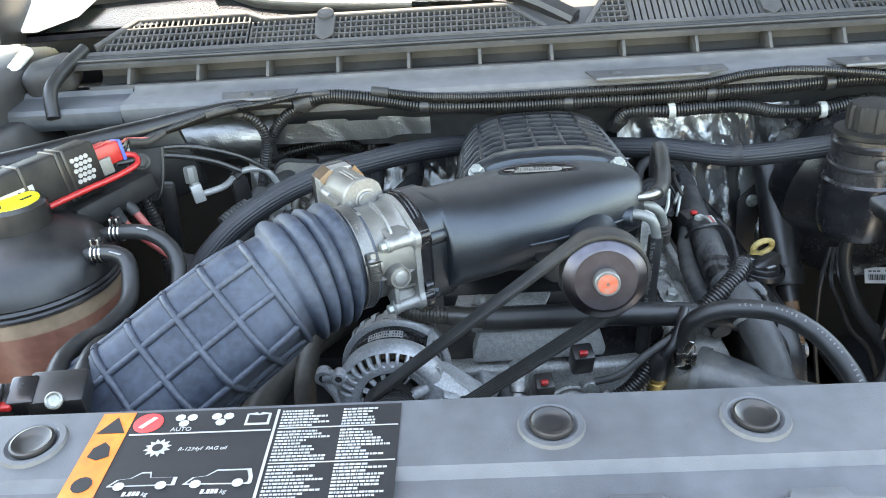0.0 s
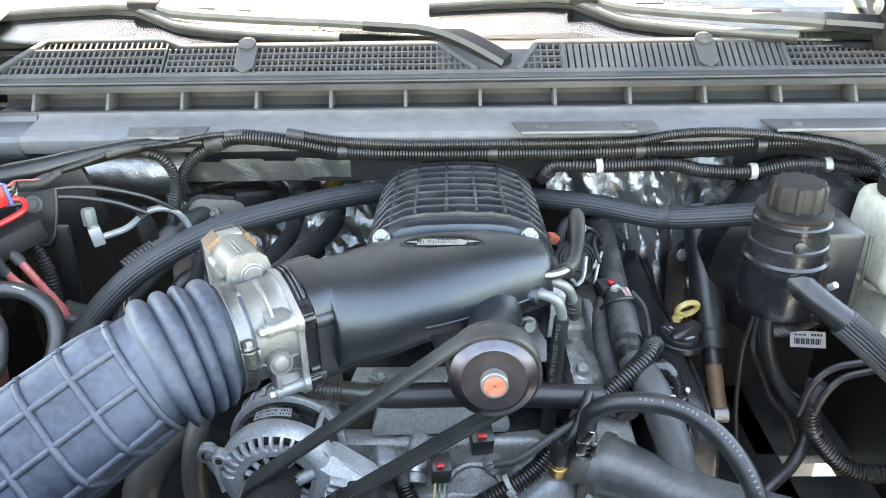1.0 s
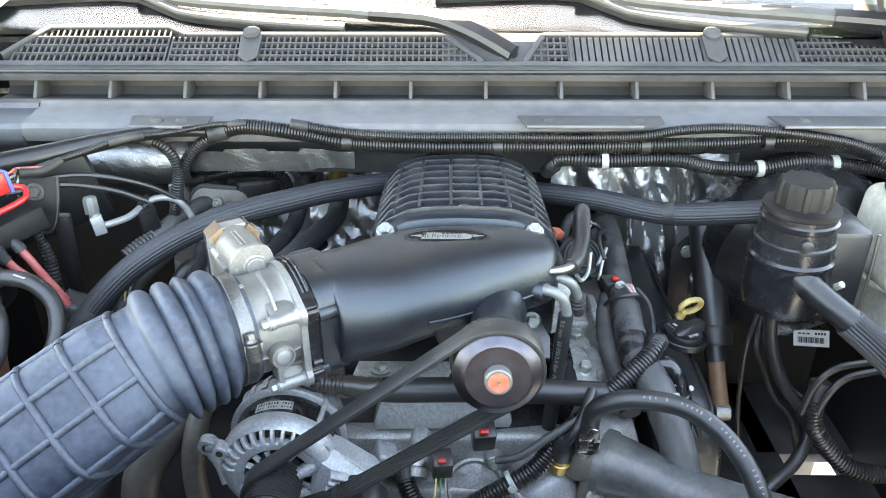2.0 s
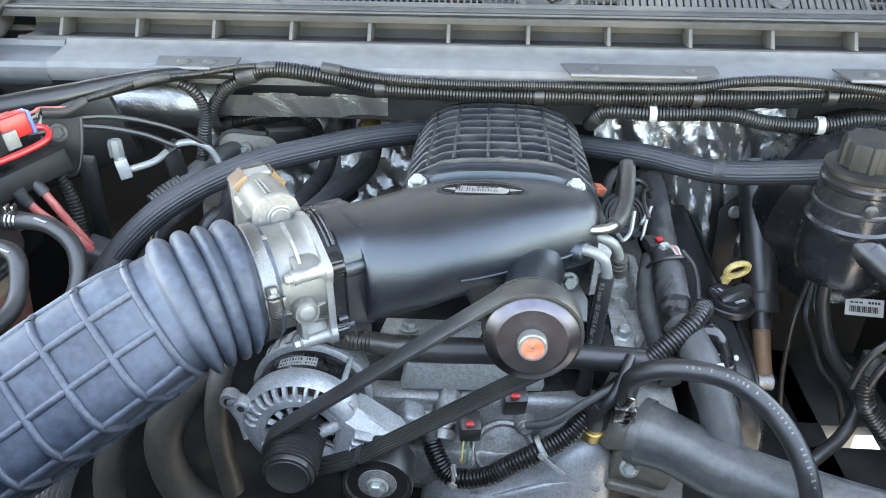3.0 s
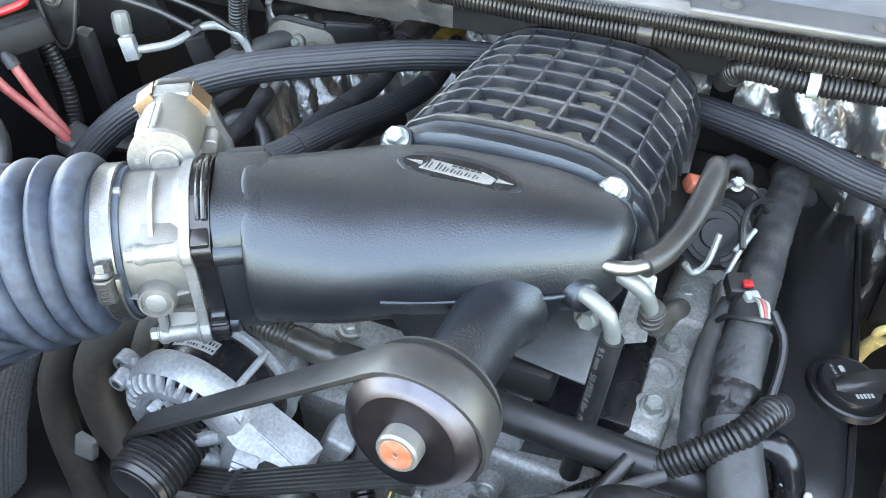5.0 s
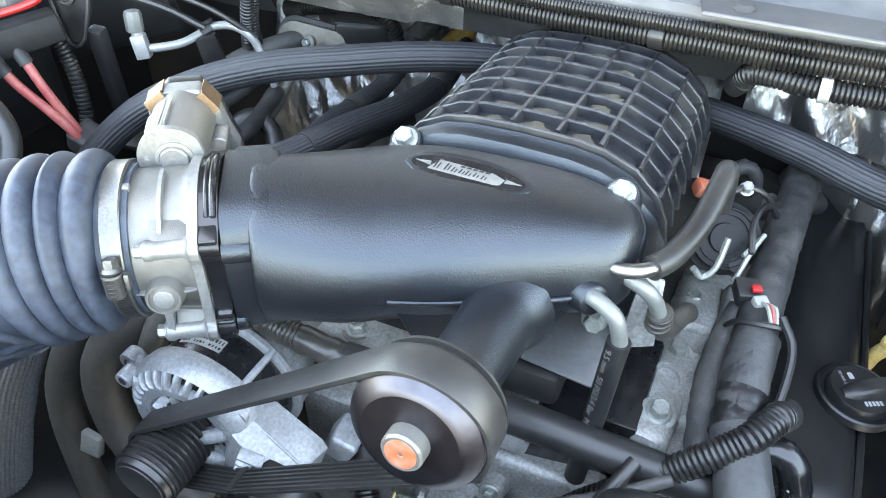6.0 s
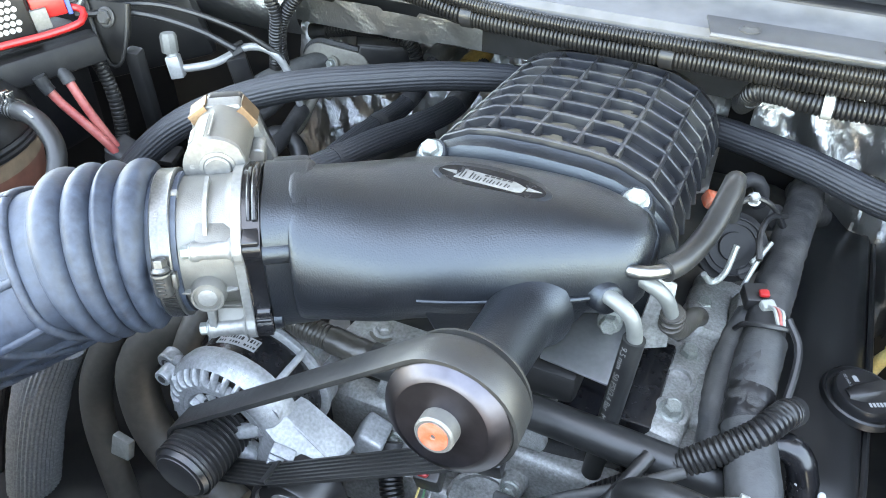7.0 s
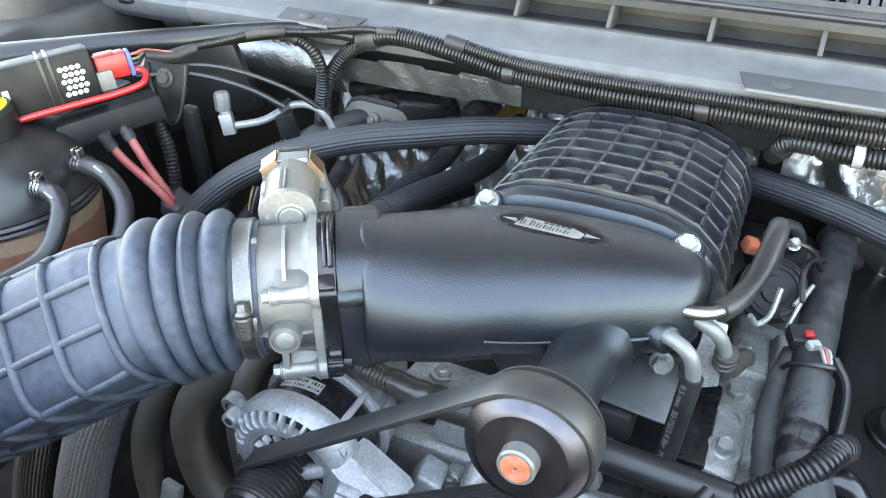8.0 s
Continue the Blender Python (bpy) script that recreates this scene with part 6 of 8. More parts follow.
part("hose", sweep(B(), [(0.240, 0.704, 0.985), (0.268, 0.690, 0.984), (0.31, 0.668, 0.976), (0.357, 0.648, 0.973), (0.42, 0.618, 0.977), (0.52, 0.58, 0.977), (0.68, 0.54, 0.965)], 0.0290, 28, 0.010, lambda s, a, i: 1.0 + 0.16 * max(0.0, 1 - s / 0.035) + 0.012 * noise.noise(Vector((s * 40, a, 2)))), HOSEGREY, rh)
part("hose_lip", sweep(B(), [(0.236, 0.707, 0.985), (0.244, 0.702, 0.985)], 0.0345, 32, 0.004), HOSEGREY, rh)

# small heater hose with its spring clamp
hh = thing("heater_hose", (0.3, 0.66, 1.0), "black rubber hose with white printed markings", "hose")
HP = [(0.219, 0.703, 1.005), (0.218, 0.698, 1.040), (0.222, 0.692, 1.066), (0.250, 0.685, 1.083), (0.297, 0.675, 1.083), (0.330, 0.655, 1.070), (0.351, 0.630, 1.050), (0.362, 0.607, 1.026), (0.368, 0.592, 0.99), (0.372, 0.58, 0.93)]
part("hose", sweep(B(), HP, 0.0096, 18, 0.006), RUBBER, hh)
bm = B()
hl = spline(HP, 0.0045)
for k in range(22, 60):
    if k % 9 not in (0, 1) and random.random() < 0.9:
        p = hl[min(k, len(hl) - 1)]
        t = (hl[min(k + 1, len(hl) - 1)] - p).normalized()
        side = t.cross(Vector((0, -0.6, 0.8))).normalized()
        nn = side.cross(t).normalized()
        nn = nn if nn.z > 0 else -nn
        w = 0.0019 * random.uniform(0.55, 1.15)
        prism(bm, [(-0.0010 * random.uniform(0.4, 1.1), -w), (0.0011, -w * random.uniform(0.4, 1.0)), (0.0004, w * 0.2), (0.0012 * random.uniform(0.3, 1.0), w), (-0.0009, w * random.uniform(0.5, 1.0))], p + nn * 0.0093, t, side if t.cross(side).dot(nn) > 0 else -side, 0.0005)
part("print_bar", bm, LABELGREY, hh)
bm = B()
for d in (0.016, 0.022, 0.028):
    lathe(bm, ((-0.0012, 0.0100), (-0.0012, 0.0113), (0.0012, 0.0113), (0.0012, 0.0100)), (0.2185, 0.700, d + 1.0), (0, -0.1, 1), 24)
rbox(bm, (0.211, 0.688, 1.022), (0.010, 0.006, 0.016), 0.001)
rbox(bm, (0.224, 0.687, 1.022), (0.006, 0.006, 0.014), 0.001)
rbox(bm, (0.217, 0.686, 1.038), (0.008, 0.004, 0.016), 0.001, (0, 20, 0))
part("spring_clamp", bm, CHROME, hh, "bright spring clamp")
part("fitting", sweep(B(), [(0.219, 0.706, 0.98), (0.219, 0.702, 1.01)], 0.0085, 16, 0.005), CASTDIRTY, hh)


# ---- wiring under the cowl ----
def conduit(name, pts, r, label, pitch=0.0040, group="wiring conduits"):
    c = thing(name, pts[len(pts) // 2], label, "conduit", group)
    part("corrugated_tube", corrugated(B(), pts, r, pitch), LOOM, c)
    for a, b in ((0, 1), (-1, -2)):
        p, q = Vector(pts[a]), Vector(pts[b])
        d = (q - p).normalized()
        part("tape_end", lumpy(B(), [p - d * 0.006, p + d * 0.006, p + d * 0.018], r * 1.06, r * 300, 0.004, 0.05), TAPE, c)
    return c


conduit("wiring_conduit", [(-0.240, 1.070, 1.218), (-0.197, 1.072, 1.226), (-0.129, 1.074, 1.217), (-0.061, 1.075, 1.203), (0.046, 1.075, 1.198), (0.146, 1.075, 1.198), (0.238, 1.075, 1.198), (0.337, 1.076, 1.200), (0.43, 1.078, 1.202), (0.504, 1.08, 1.206), (0.587, 1.075, 1.206), (0.65, 1.05, 1.188), (0.70, 0.98, 1.15)], 0.0105, "thick black corrugated wiring conduit along the cowl shelf")
conduit("wiring_conduit", [(-0.13, 1.070, 1.230), (-0.061, 1.068, 1.219), (0.03, 1.067, 1.214), (0.146, 1.067, 1.214), (0.25, 1.066, 1.214), (0.33, 1.064, 1.217), (0.38, 1.062, 1.226), (0.45, 1.060, 1.229), (0.545, 1.060, 1.220), (0.624, 1.055, 1.204), (0.69, 1.03, 1.168)], 0.0068, "thin black corrugated conduit along the cowl shelf", 0.0033)
lc = conduit("wiring_conduit", [(0.215, 1.11, 1.150), (0.228, 1.084, 1.176), (0.285, 1.074, 1.178), (0.34, 1.074, 1.180), (0.387, 1.076, 1.178), (0.435, 1.078, 1.167), (0.498, 1.078, 1.166), (0.55, 1.078, 1.176), (0.605, 1.078, 1.173), (0.683, 1.07, 1.162)], 0.0100, "black corrugated conduit with white tape rings")
conduit("wiring_conduit", [(-0.222, 1.074, 1.219), (-0.262, 1.072, 1.200), (-0.292, 1.070, 1.163), (-0.305, 1.075, 1.125), (-0.312, 1.09, 1.08)], 0.0085, "black corrugated conduit turning down behind the engine")
conduit("wiring_conduit", [(-0.335, 1.055, 1.218), (-0.305, 1.056, 1.203), (-0.292, 1.058, 1.175), (-0.300, 1.062, 1.14), (-0.315, 1.075, 1.09)], 0.0075, "thin black corrugated conduit turning down behind the engine", 0.004)
conduit("wiring_conduit", [(-0.31, 1.16, 1.112), (-0.25, 1.165, 1.124), (-0.205, 1.165, 1.127), (-0.178, 1.17, 1.112), (-0.168, 1.175, 1.07)], 0.0095, "black corrugated conduit behind the heater valve")
for x, y, z, r in ((0.285, 1.074, 1.178, 0.0108), (0.498, 1.078, 1.166, 0.0108), (0.598, 1.078, 1.1735, 0.0108)):
    bm = B()
    lathe(bm, ((-0.0045, r), (-0.0045, r + 0.0010), (0.0045, r + 0.0010), (0.0045, r)), (x, y, z), (1, 0, 0.05), 24)
    solo("tape_ring", bm, WHITEPL, "white tape ring round a wiring conduit", "tape", "white tape rings")
for x, z in ((-0.063, 1.2035), (0.140, 1.198), (0.337, 1.200), (0.500, 1.206)):
    clip = thing("conduit_clip", (x, 1.08, z), "black plastic clip holding the conduits together", "clip", "conduit clips")
    bm = B()
    lathe(bm, ((-0.006, 0.0106), (-0.006, 0.0126), (0.006, 0.0126), (0.006, 0.0106)), (x, 1.0755, z), (1, 0, 0), 22)
    part("strap", bm, PLASTIC, clip)
    bm = B()
    rbox(bm, (x + 0.004, 1.090, z + 0.016), (0.012, 0.02, 0.010), 0.002)
    part("peg", bm, PLASTIC, clip)
solo("taped_loom", sweep(B(), [(-0.62, 0.86, 1.208), (-0.53, 0.93, 1.210), (-0.44, 0.985, 1.215), (-0.37, 1.02, 1.223), (-0.32, 1.045, 1.226), (-0.28, 1.062, 1.223), (-0.25, 1.068, 1.220)], 0.0150, 20, 0.008, lambda s, a, i: (1.0 - 0.55 * max(0.0, (s - 0.20) / 0.22)) * (1 + 0.02 * noise.noise(Vector((s * 60, a, 1))))), LOOM, "black taped wiring loom leading under the shelf", "wiring loom")
conduit("wiring_conduit", [(-0.430, 0.965, 1.208), (-0.413, 0.975, 1.2135), (-0.378, 0.995, 1.2207), (-0.345, 1.015, 1.2284), (-0.325, 1.030, 1.2276), (-0.286, 1.045, 1.2276), (-0.239, 1.062, 1.2318), (-0.20, 1.066, 1.232)], 0.0042, "thin black corrugated conduit crossing the end of the shelf", 0.0026)
solo("tape_wrap", taped(B(), [(-0.356, 1.008, 1.226), (-0.338, 1.020, 1.2282), (-0.320, 1.032, 1.2278)], 0.0056, 2.0, 0.010, 0.0025), TAPE, "black tape wound round a thin conduit", "tape")

# ---- large braided hoses ----
def braided(name, pts, r, label, ridges=13):
    h = thing(name, pts[len(pts) // 2], label, "hose", "braided hoses")
    part("sleeve", ribbed(B(), pts, r, ridges), BRAID, h, sharp=70)
    for k in (2, len(pts) - 3):
        p, q = Vector(pts[k]), Vector(pts[k + 1])
        d = (q - p).normalized()
        part("tape_band", lumpy(B(), [p, p + d * 0.007, p + d * 0.014], r * 1.07, 3.0, 0.004, 0.02), TAPE, h)
    return h


braided("braided_hose", [(-0.40, 0.80, 0.93), (-0.392, 0.835, 1.00), (-0.357, 0.860, 1.060), (-0.310, 0.885, 1.108), (-0.255, 0.915, 1.138), (-0.195, 0.950, 1.153), (-0.133, 0.990, 1.155), (-0.07, 1.04, 1.15), (0.0, 1.092, 1.136), (0.09, 1.118, 1.118), (0.19, 1.105, 1.118), (0.28, 1.060, 1.126), (0.36, 1.02, 1.125), (0.44, 0.99, 1.140), (0.50, 0.97, 1.155)], 0.0145, "thick black hose in a ribbed braided sleeve curving behind the supercharger")
braided("braided_hose", [(-0.172, 0.835, 1.085), (-0.150, 0.852, 1.108), (-0.128, 0.900, 1.110), (-0.115, 0.960, 1.103), (-0.101, 1.030, 1.090), (-0.089, 1.100, 1.083), (-0.089, 1.155, 1.092), (-0.097, 1.190, 1.100)], 0.0130, "black hose in a braided sleeve lying behind the throttle body", 14)
braided("braided_hose", [(-0.172, 0.93, 1.070), (-0.161, 0.98, 1.078), (-0.156, 1.03, 1.077), (-0.147, 1.09, 1.078), (-0.147, 1.15, 1.089), (-0.147, 1.178, 1.098)], 0.0108, "black hose in a braided sleeve leading to a firewall fitting", 14)
for x, z, m, lab in ((-0.147, 1.102, STEEL, "bright crimped hose end on a heater hose"), (-0.098, 1.104, BRASS, "brass coloured hose end on a heater hose")):
    f = thing("hose_fitting", (x, 1.19, z), lab, "fitting", "heater hose fittings")
    part("collar", sweep(B(), [(x - 0.004, 1.170, z - 0.006), (x, 1.190, z), (x + 0.002, 1.205, z + 0.004)], 0.0135, 24, 0.006, lambda s, a, i: 1 + 0.06 * (i % 3 == 1)), m, f)
    part("nut", lathe(B(), ((0, 0.0115), (0.010, 0.0115)), (x + 0.002, 1.204, z + 0.004), (0.1, 1, 0.2), 6), m, f)
solo("heater_hose", sweep(B(), [(-0.20, 0.93, 1.0), (-0.165, 0.97, 1.03), (-0.14, 1.03, 1.05), (-0.11, 1.08, 1.05)], 0.012, 18, 0.01), RUBBER, "plain black rubber hose deep behind the engine", "hose")

# ---- AC line and heater valve ----
ac = thing("ac_line", (-0.33, 1.0, 1.1), "bare aluminium air conditioning line with a grey capped port", "ac line")
part("tube", sweep(B(), [(-0.374, 0.979, 1.1235), (-0.362, 0.990, 1.1232), (-0.349, 1.008, 1.1230), (-0.341, 1.030, 1.1262), (-0.335, 1.042, 1.1300), (-0.3235, 1.049, 1.1318), (-0.308, 1.051, 1.1318), (-0.2965, 1.055, 1.124), (-0.2895, 1.059, 1.1105), (-0.2830, 1.060, 1.0925), (-0.278, 1.065, 1.06)], 0.0046, 14, 0.004), PALETUBE, ac)
blk = part("port_block", rbox(B(), (-0.3755, 0.9755, 1.1275), (0.0150, 0.0135, 0.0250), 0.0014, (-6, -8, 28)), PALETUBE, ac, "pale port block")
part("port_neck", lathe(B(), ((-0.002, 0.0062), (0.004, 0.0062)), (-0.3785, 0.9775, 1.1405), (-0.06, 0.12, 1), 16), PALETUBE, blk)
part("port_cap", lathe(B(), ((0, 0.0086), (0.0015, 0.0092), (0.0180, 0.0092), (0.0215, 0.0078), (0.0222, 0.0060)), (-0.3805, 0.9775, 1.1425), (-0.06, 0.14, 1), 8), CAPGREY, ac, "grey plastic cap")
clip_ = part("line_clip", lathe(B(), ((-0.0065, 0.0048), (-0.0065, 0.0074), (0.0065, 0.0074), (0.0065, 0.0048)), (-0.3385, 1.036, 1.1282), (0.45, 0.85, 0.28), 10), PLASTIC, ac)
part("clip_lip", rbox(B(), (-0.3360, 1.0375, 1.1365), (0.014, 0.006, 0.0035), 0.001, (10, -15, 58)), PLASTIC, clip_)
part("line_lower", sweep(B(), [(-0.268, 1.092, 1.070), (-0.274, 1.08, 1.053), (-0.285, 1.07, 1.027), (-0.297, 1.06, 1.013), (-0.320, 1.05, 1.0)], 0.0062, 12, 0.006), CASTTAN, ac)
part("joint", lathe(B(), ((-0.010, 0.006), (-0.008, 0.010), (0.006, 0.010), (0.010, 0.006)), (-0.312, 1.053, 1.004), (-0.9, -0.4, -0.4), 20), CASTTAN, ac)
solo("heater_hose", sweep(B(), [(-0.305, 0.98, 1.005), (-0.290, 1.0, 1.038), (-0.277, 1.018, 1.044), (-0.257, 1.02, 1.030), (-0.240, 1.0, 1.010), (-0.234, 0.98, 0.97)], 0.0105, 18, 0.006), RUBBER, "black rubber hose bending over below the ac line", "hose")
vb = thing("heater_valve", (-0.24, 1.18, 1.05), "dark box valve with a rounded flange and a dusty aluminium pipe", "valve")
part("valve_body", rbox(B(), (-0.226, 1.185, 1.082), (0.072, 0.055, 0.050), 0.005, (0, 8, 32)), PLASTIC, vb)
part("valve_lid", rbox(B(), (-0.226, 1.183, 1.107), (0.066, 0.049, 0.004), 0.0015, (0, 8, 32)), DUSTY, vb)
fl_ = [(0.021 * math.cos(radians(a)) + (0.021 if abs(a) < 90 else -0.021), 0.021 * math.sin(radians(a))) for a in list(range(-80, 81, 20)) + list(range(100, 261, 20))]
part("flange", prism(B(), fl_, (-0.268, 1.138, 1.086), (0.93, 0.30, -0.22), (0.16, 0.25, 0.95), 0.006, 0.0014), CASTTAN, vb)
part("flange_rim", prism(B(), [(x_ * 1.10, y_ * 1.14) for x_, y_ in fl_], (-0.2672, 1.1435, 1.0870), (0.93, 0.30, -0.22), (0.16, 0.25, 0.95), 0.004, 0.0010), DUSTY, vb)
part("pipe", sweep(B(), [(-0.284, 1.138, 1.089), (-0.304, 1.095, 1.088), (-0.322, 1.048, 1.084), (-0.342, 1.0, 1.058)], 0.0118, 20, 0.01, lambda s, a, i: 1 + 0.05 * (0.012 < s < 0.022)), DUSTYPIPE, vb)
part("pipe", sweep(B(), [(-0.254, 1.140, 1.082), (-0.252, 1.112, 1.074), (-0.256, 1.090, 1.064)], 0.0070, 12, 0.008), CASTTAN, vb)
part("stud_boss", lathe(B(), ((0, 0.0095), (0.006, 0.0095), (0.007, 0.0075)), (-0.270, 1.136, 1.087), (-0.1, -0.95, 0.2), 20), CASTTAN, vb)
hexbolt("stud", (-0.270, 1.1305, 1.0882), (-0.1, -0.95, 0.2), 0.0070, vb, length=0.008)
lb_ = thing("line_bracket", (-0.333, 1.02, 1.08), "black bracket and ribbed grey hose end below the ac line", "bracket")
part("bracket_post", rbox(B(), (-0.3335, 1.035, 1.098), (0.024, 0.012, 0.058), 0.003, (10, -8, 35)), PLASTIC, lb_)
part("bracket_web", rbox(B(), (-0.326, 1.014, 1.080), (0.038, 0.020, 0.010), 0.003, (10, -8, 35)), PLASTIC, lb_)
part("hose_end", corrugated(B(), [(-0.352, 0.985, 1.074), (-0.338, 1.000, 1.082), (-0.322, 1.016, 1.088)], 0.0125, 0.0052, 0.16), DUSTYPIPE, lb_, "ribbed dusty grey hose end")
for k in range(4):
    part("wire", sweep(B(), [(-0.352 + 0.003 * k, 0.978, 1.052), (-0.357 + 0.003 * k, 0.972, 1.034), (-0.362 + 0.002 * k, 0.970, 1.012)], 0.0012, 6, 0.006), (YELLOW, TAPE, WHITEPL, TAPE)[k], lb_)
part("wire_plug", rbox(B(), (-0.348, 0.982, 1.060), (0.026, 0.018, 0.020), 0.003, (10, 14, 30)), PLASTIC, lb_)
for k, (x, y, z) in enumerate(((-0.30, 0.93, 1.02), (-0.35, 1.0, 1.03))):
    solo("engine_wiring", lumpy(B(), [(x - 0.03, y - 0.05, z - 0.05), (x, y, z), (x + 0.03, y + 0.06, z + 0.02), (x + 0.02, y + 0.14, z + 0.03)], 0.010, 4.0 + k), TAPE, "dusty taped wiring deep beside the engine", "wiring loom")

# ---- fuel and vacuum lines on the case end ----
fl = thing("coolant_port_lines", (0.20, 0.78, 1.1), "pale bent metal tubes and black hoses on the supercharger end", "hoses")
part("upper_tube", sweep(B(), [(0.172, 0.793, 1.164), (0.184, 0.785, 1.169), (0.196, 0.788, 1.170), (0.206, 0.800, 1.168)], 0.0050, 14, 0.004), STEEL, fl)
part("middle_tube", sweep(B(), [(0.176, 0.800, 1.155), (0.190, 0.795, 1.156), (0.206, 0.796, 1.146), (0.214, 0.802, 1.125)], 0.0055, 16, 0.004), TUBEMETAL, fl)
part("lower_tube", sweep(B(), [(0.164, 0.775, 1.152), (0.177, 0.764, 1.158), (0.190, 0.760, 1.152), (0.1955, 0.7610, 1.134), (0.1950, 0.7615, 1.118)], 0.0055, 16, 0.004), TUBEMETAL, fl)
part("upper_hose", sweep(B(), [(0.202, 0.796, 1.168), (0.212, 0.815, 1.168), (0.222, 0.850, 1.172), (0.228, 0.890, 1.183), (0.229, 0.908, 1.181), (0.230, 0.918, 1.165), (0.231, 0.922, 1.14)], 0.0084, 18, 0.005), RUBBER, fl)
HT, HBOT = Vector((0.1955, 0.7615, 1.132)), Vector((0.1885, 0.7560, 1.030))
LH = [HT, HT.lerp(HBOT, 0.35), HT.lerp(HBOT, 0.7), HBOT, HBOT + (HBOT - HT) * 0.4]
part("lower_hose", sweep(B(), LH, 0.0080, 18, 0.006), RUBBER, fl)
part("middle_hose", sweep(B(), [(0.213, 0.801, 1.130), (0.216, 0.810, 1.110), (0.220, 0.826, 1.096), (0.226, 0.850, 1.088), (0.230, 0.875, 1.070)], 0.0082, 18, 0.005), OILEDWRAP, fl, "oily brown hose bend")
for k in range(3):
    part("hose_ring", lathe(B(), ((-0.0011, 0.0080), (-0.0007, 0.0090), (0.0007, 0.0090), (0.0011, 0.0080)), (0.2138, 0.8025, 1.127 - 0.0045 * k), (0.1, 0.25, -1), 20), OILEDWRAP, fl)
ink = bpy.data.curves.new("wording", "FONT")
ink.body, ink.size, ink.extrude = "9.5 mm  50 PSI/3.4 Bar  Max", 0.0068, 0.0001
ink.materials.append(LABELGREY)
words = new("wording", ink)
words.parent = fl
words.matrix_parent_inverse = Matrix.Translation(-fl.location)
wx = (HBOT - HT).normalized()
wz = Vector((-0.42, -0.90, 0.05))
wz = (wz - wx * wz.dot(wx)).normalized()
wy = wz.cross(wx)
wo = HT + wx * 0.004 + wz * 0.0083 - wy * 0.0028
words.matrix_basis = Matrix(((wx.x, wy.x, wz.x, wo.x), (wx.y, wy.y, wz.y, wo.y), (wx.z, wy.z, wz.z, wo.z), (0, 0, 0, 1)))
bm = B()
prism(bm, [(-0.012, -0.04), (0.014, -0.035), (0.010, 0.02), (-0.006, 0.025)], (0.200, 0.826, 1.112), (1, 0.3, 0), (0, 0.2, 1), 0.003, 0.0006)
part("tube_bracket", bm, CASTDIRTY, fl)
vp = thing("vacuum_canister", (0.236, 0.925, 1.08), "round black canister with two screws and a wire bail", "canister")
part("drum", lathe(B(), ((-0.03, 0.027), (-0.006, 0.0285), (-0.004, 0.0300), (-0.001, 0.0300), (0.0, 0.027), (0.002, 0.025), (0.003, 0.014)), (0.240, 0.940, 1.100), (0.25, -0.75, 0.6), 36), LABELBLACK, vp)
part("boss", lathe(B(), ((0.0, 0.013), (0.007, 0.012)), (0.240, 0.940, 1.100), (0.25, -0.75, 0.6), 24), LABELBLACK, vp)
for dx, dz in ((-0.012, -0.022), (0.018, -0.014)):
    part("screw", lathe(B(), ((0, 0.006), (0.004, 0.006)), (0.240 + dx * 0.8, 0.932, 1.094 + dz * 0.8), (0.25, -0.75, 0.6), 12), DUSTY, vp)
for r in (0.019, 0.0235):
    part("ring", lathe(B(), ((0.0015, r), (0.0045, r + 0.0004), (0.0045, r + 0.0014), (0.0015, r + 0.0018)), (0.240, 0.940, 1.100), (0.25, -0.75, 0.6), 36), LABELBLACK, vp)
part("bail", sweep(B(), [(0.225, 0.88, 1.11), (0.232, 0.885, 1.10), (0.240, 0.89, 1.108), (0.243, 0.90, 1.13)], 0.0025, 8, 0.004), ZINC, vp)
bm = B()
rbox(bm, (0.214, 0.985, 1.112), (0.016, 0.015, 0.013), 0.003, (10, 20, 30))
solo("orange_connector_lock", bm, ORANGE, "orange lock tab on a wiring plug", "connector")
bm = B()
rbox(bm, (0.262, 0.93, 1.105), (0.004, 0.020, 0.007), 0.002, (30, 20, -20))
solo("white_wire_tag", bm, WHITEPL, "white tag hanging on the wiring", "tag")
solo("steering_sleeve", sweep(B(), [(0.22, 1.05, 1.06), (0.24, 1.02, 1.08), (0.27, 1.0, 1.10)], 0.012, 16, 0.008), RUBBER, "short black hose behind the canister", "hose")

solo("vent_hose", sweep(B(), [(0.222, 0.985, 1.100), (0.228, 0.995, 1.122), (0.240, 1.004, 1.130), (0.251, 1.008, 1.120), (0.255, 1.010, 1.09)], 0.0068, 16, 0.006), LABELBLACK, "short glossy black hose looping behind the canister", "hose")
for k, (pts, m) in enumerate((([(0.262, 0.905, 1.118), (0.258, 0.925, 1.128), (0.262, 0.95, 1.13), (0.275, 0.975, 1.12)], PLASTIC), ([(0.232, 0.945, 1.135), (0.245, 0.955, 1.142), (0.262, 0.96, 1.135), (0.276, 0.97, 1.11)], PLASTIC), ([(0.256, 0.90, 1.092), (0.262, 0.915, 1.112), (0.268, 0.93, 1.120)], ZINC))):
    solo("thin_wire", sweep(B(), pts, 0.0026 if m is PLASTIC else 0.002, 8, 0.005), m, ("thin black wire between canister and harness", "thin black wire between canister and harness", "thin bright rod beside the canister")[k], "wire")
hexbolt("bolt", (0.246, 0.955, 1.140), (0.1, -0.5, 0.8), 0.0058, vp, CASTDIRTY, length=0.008)

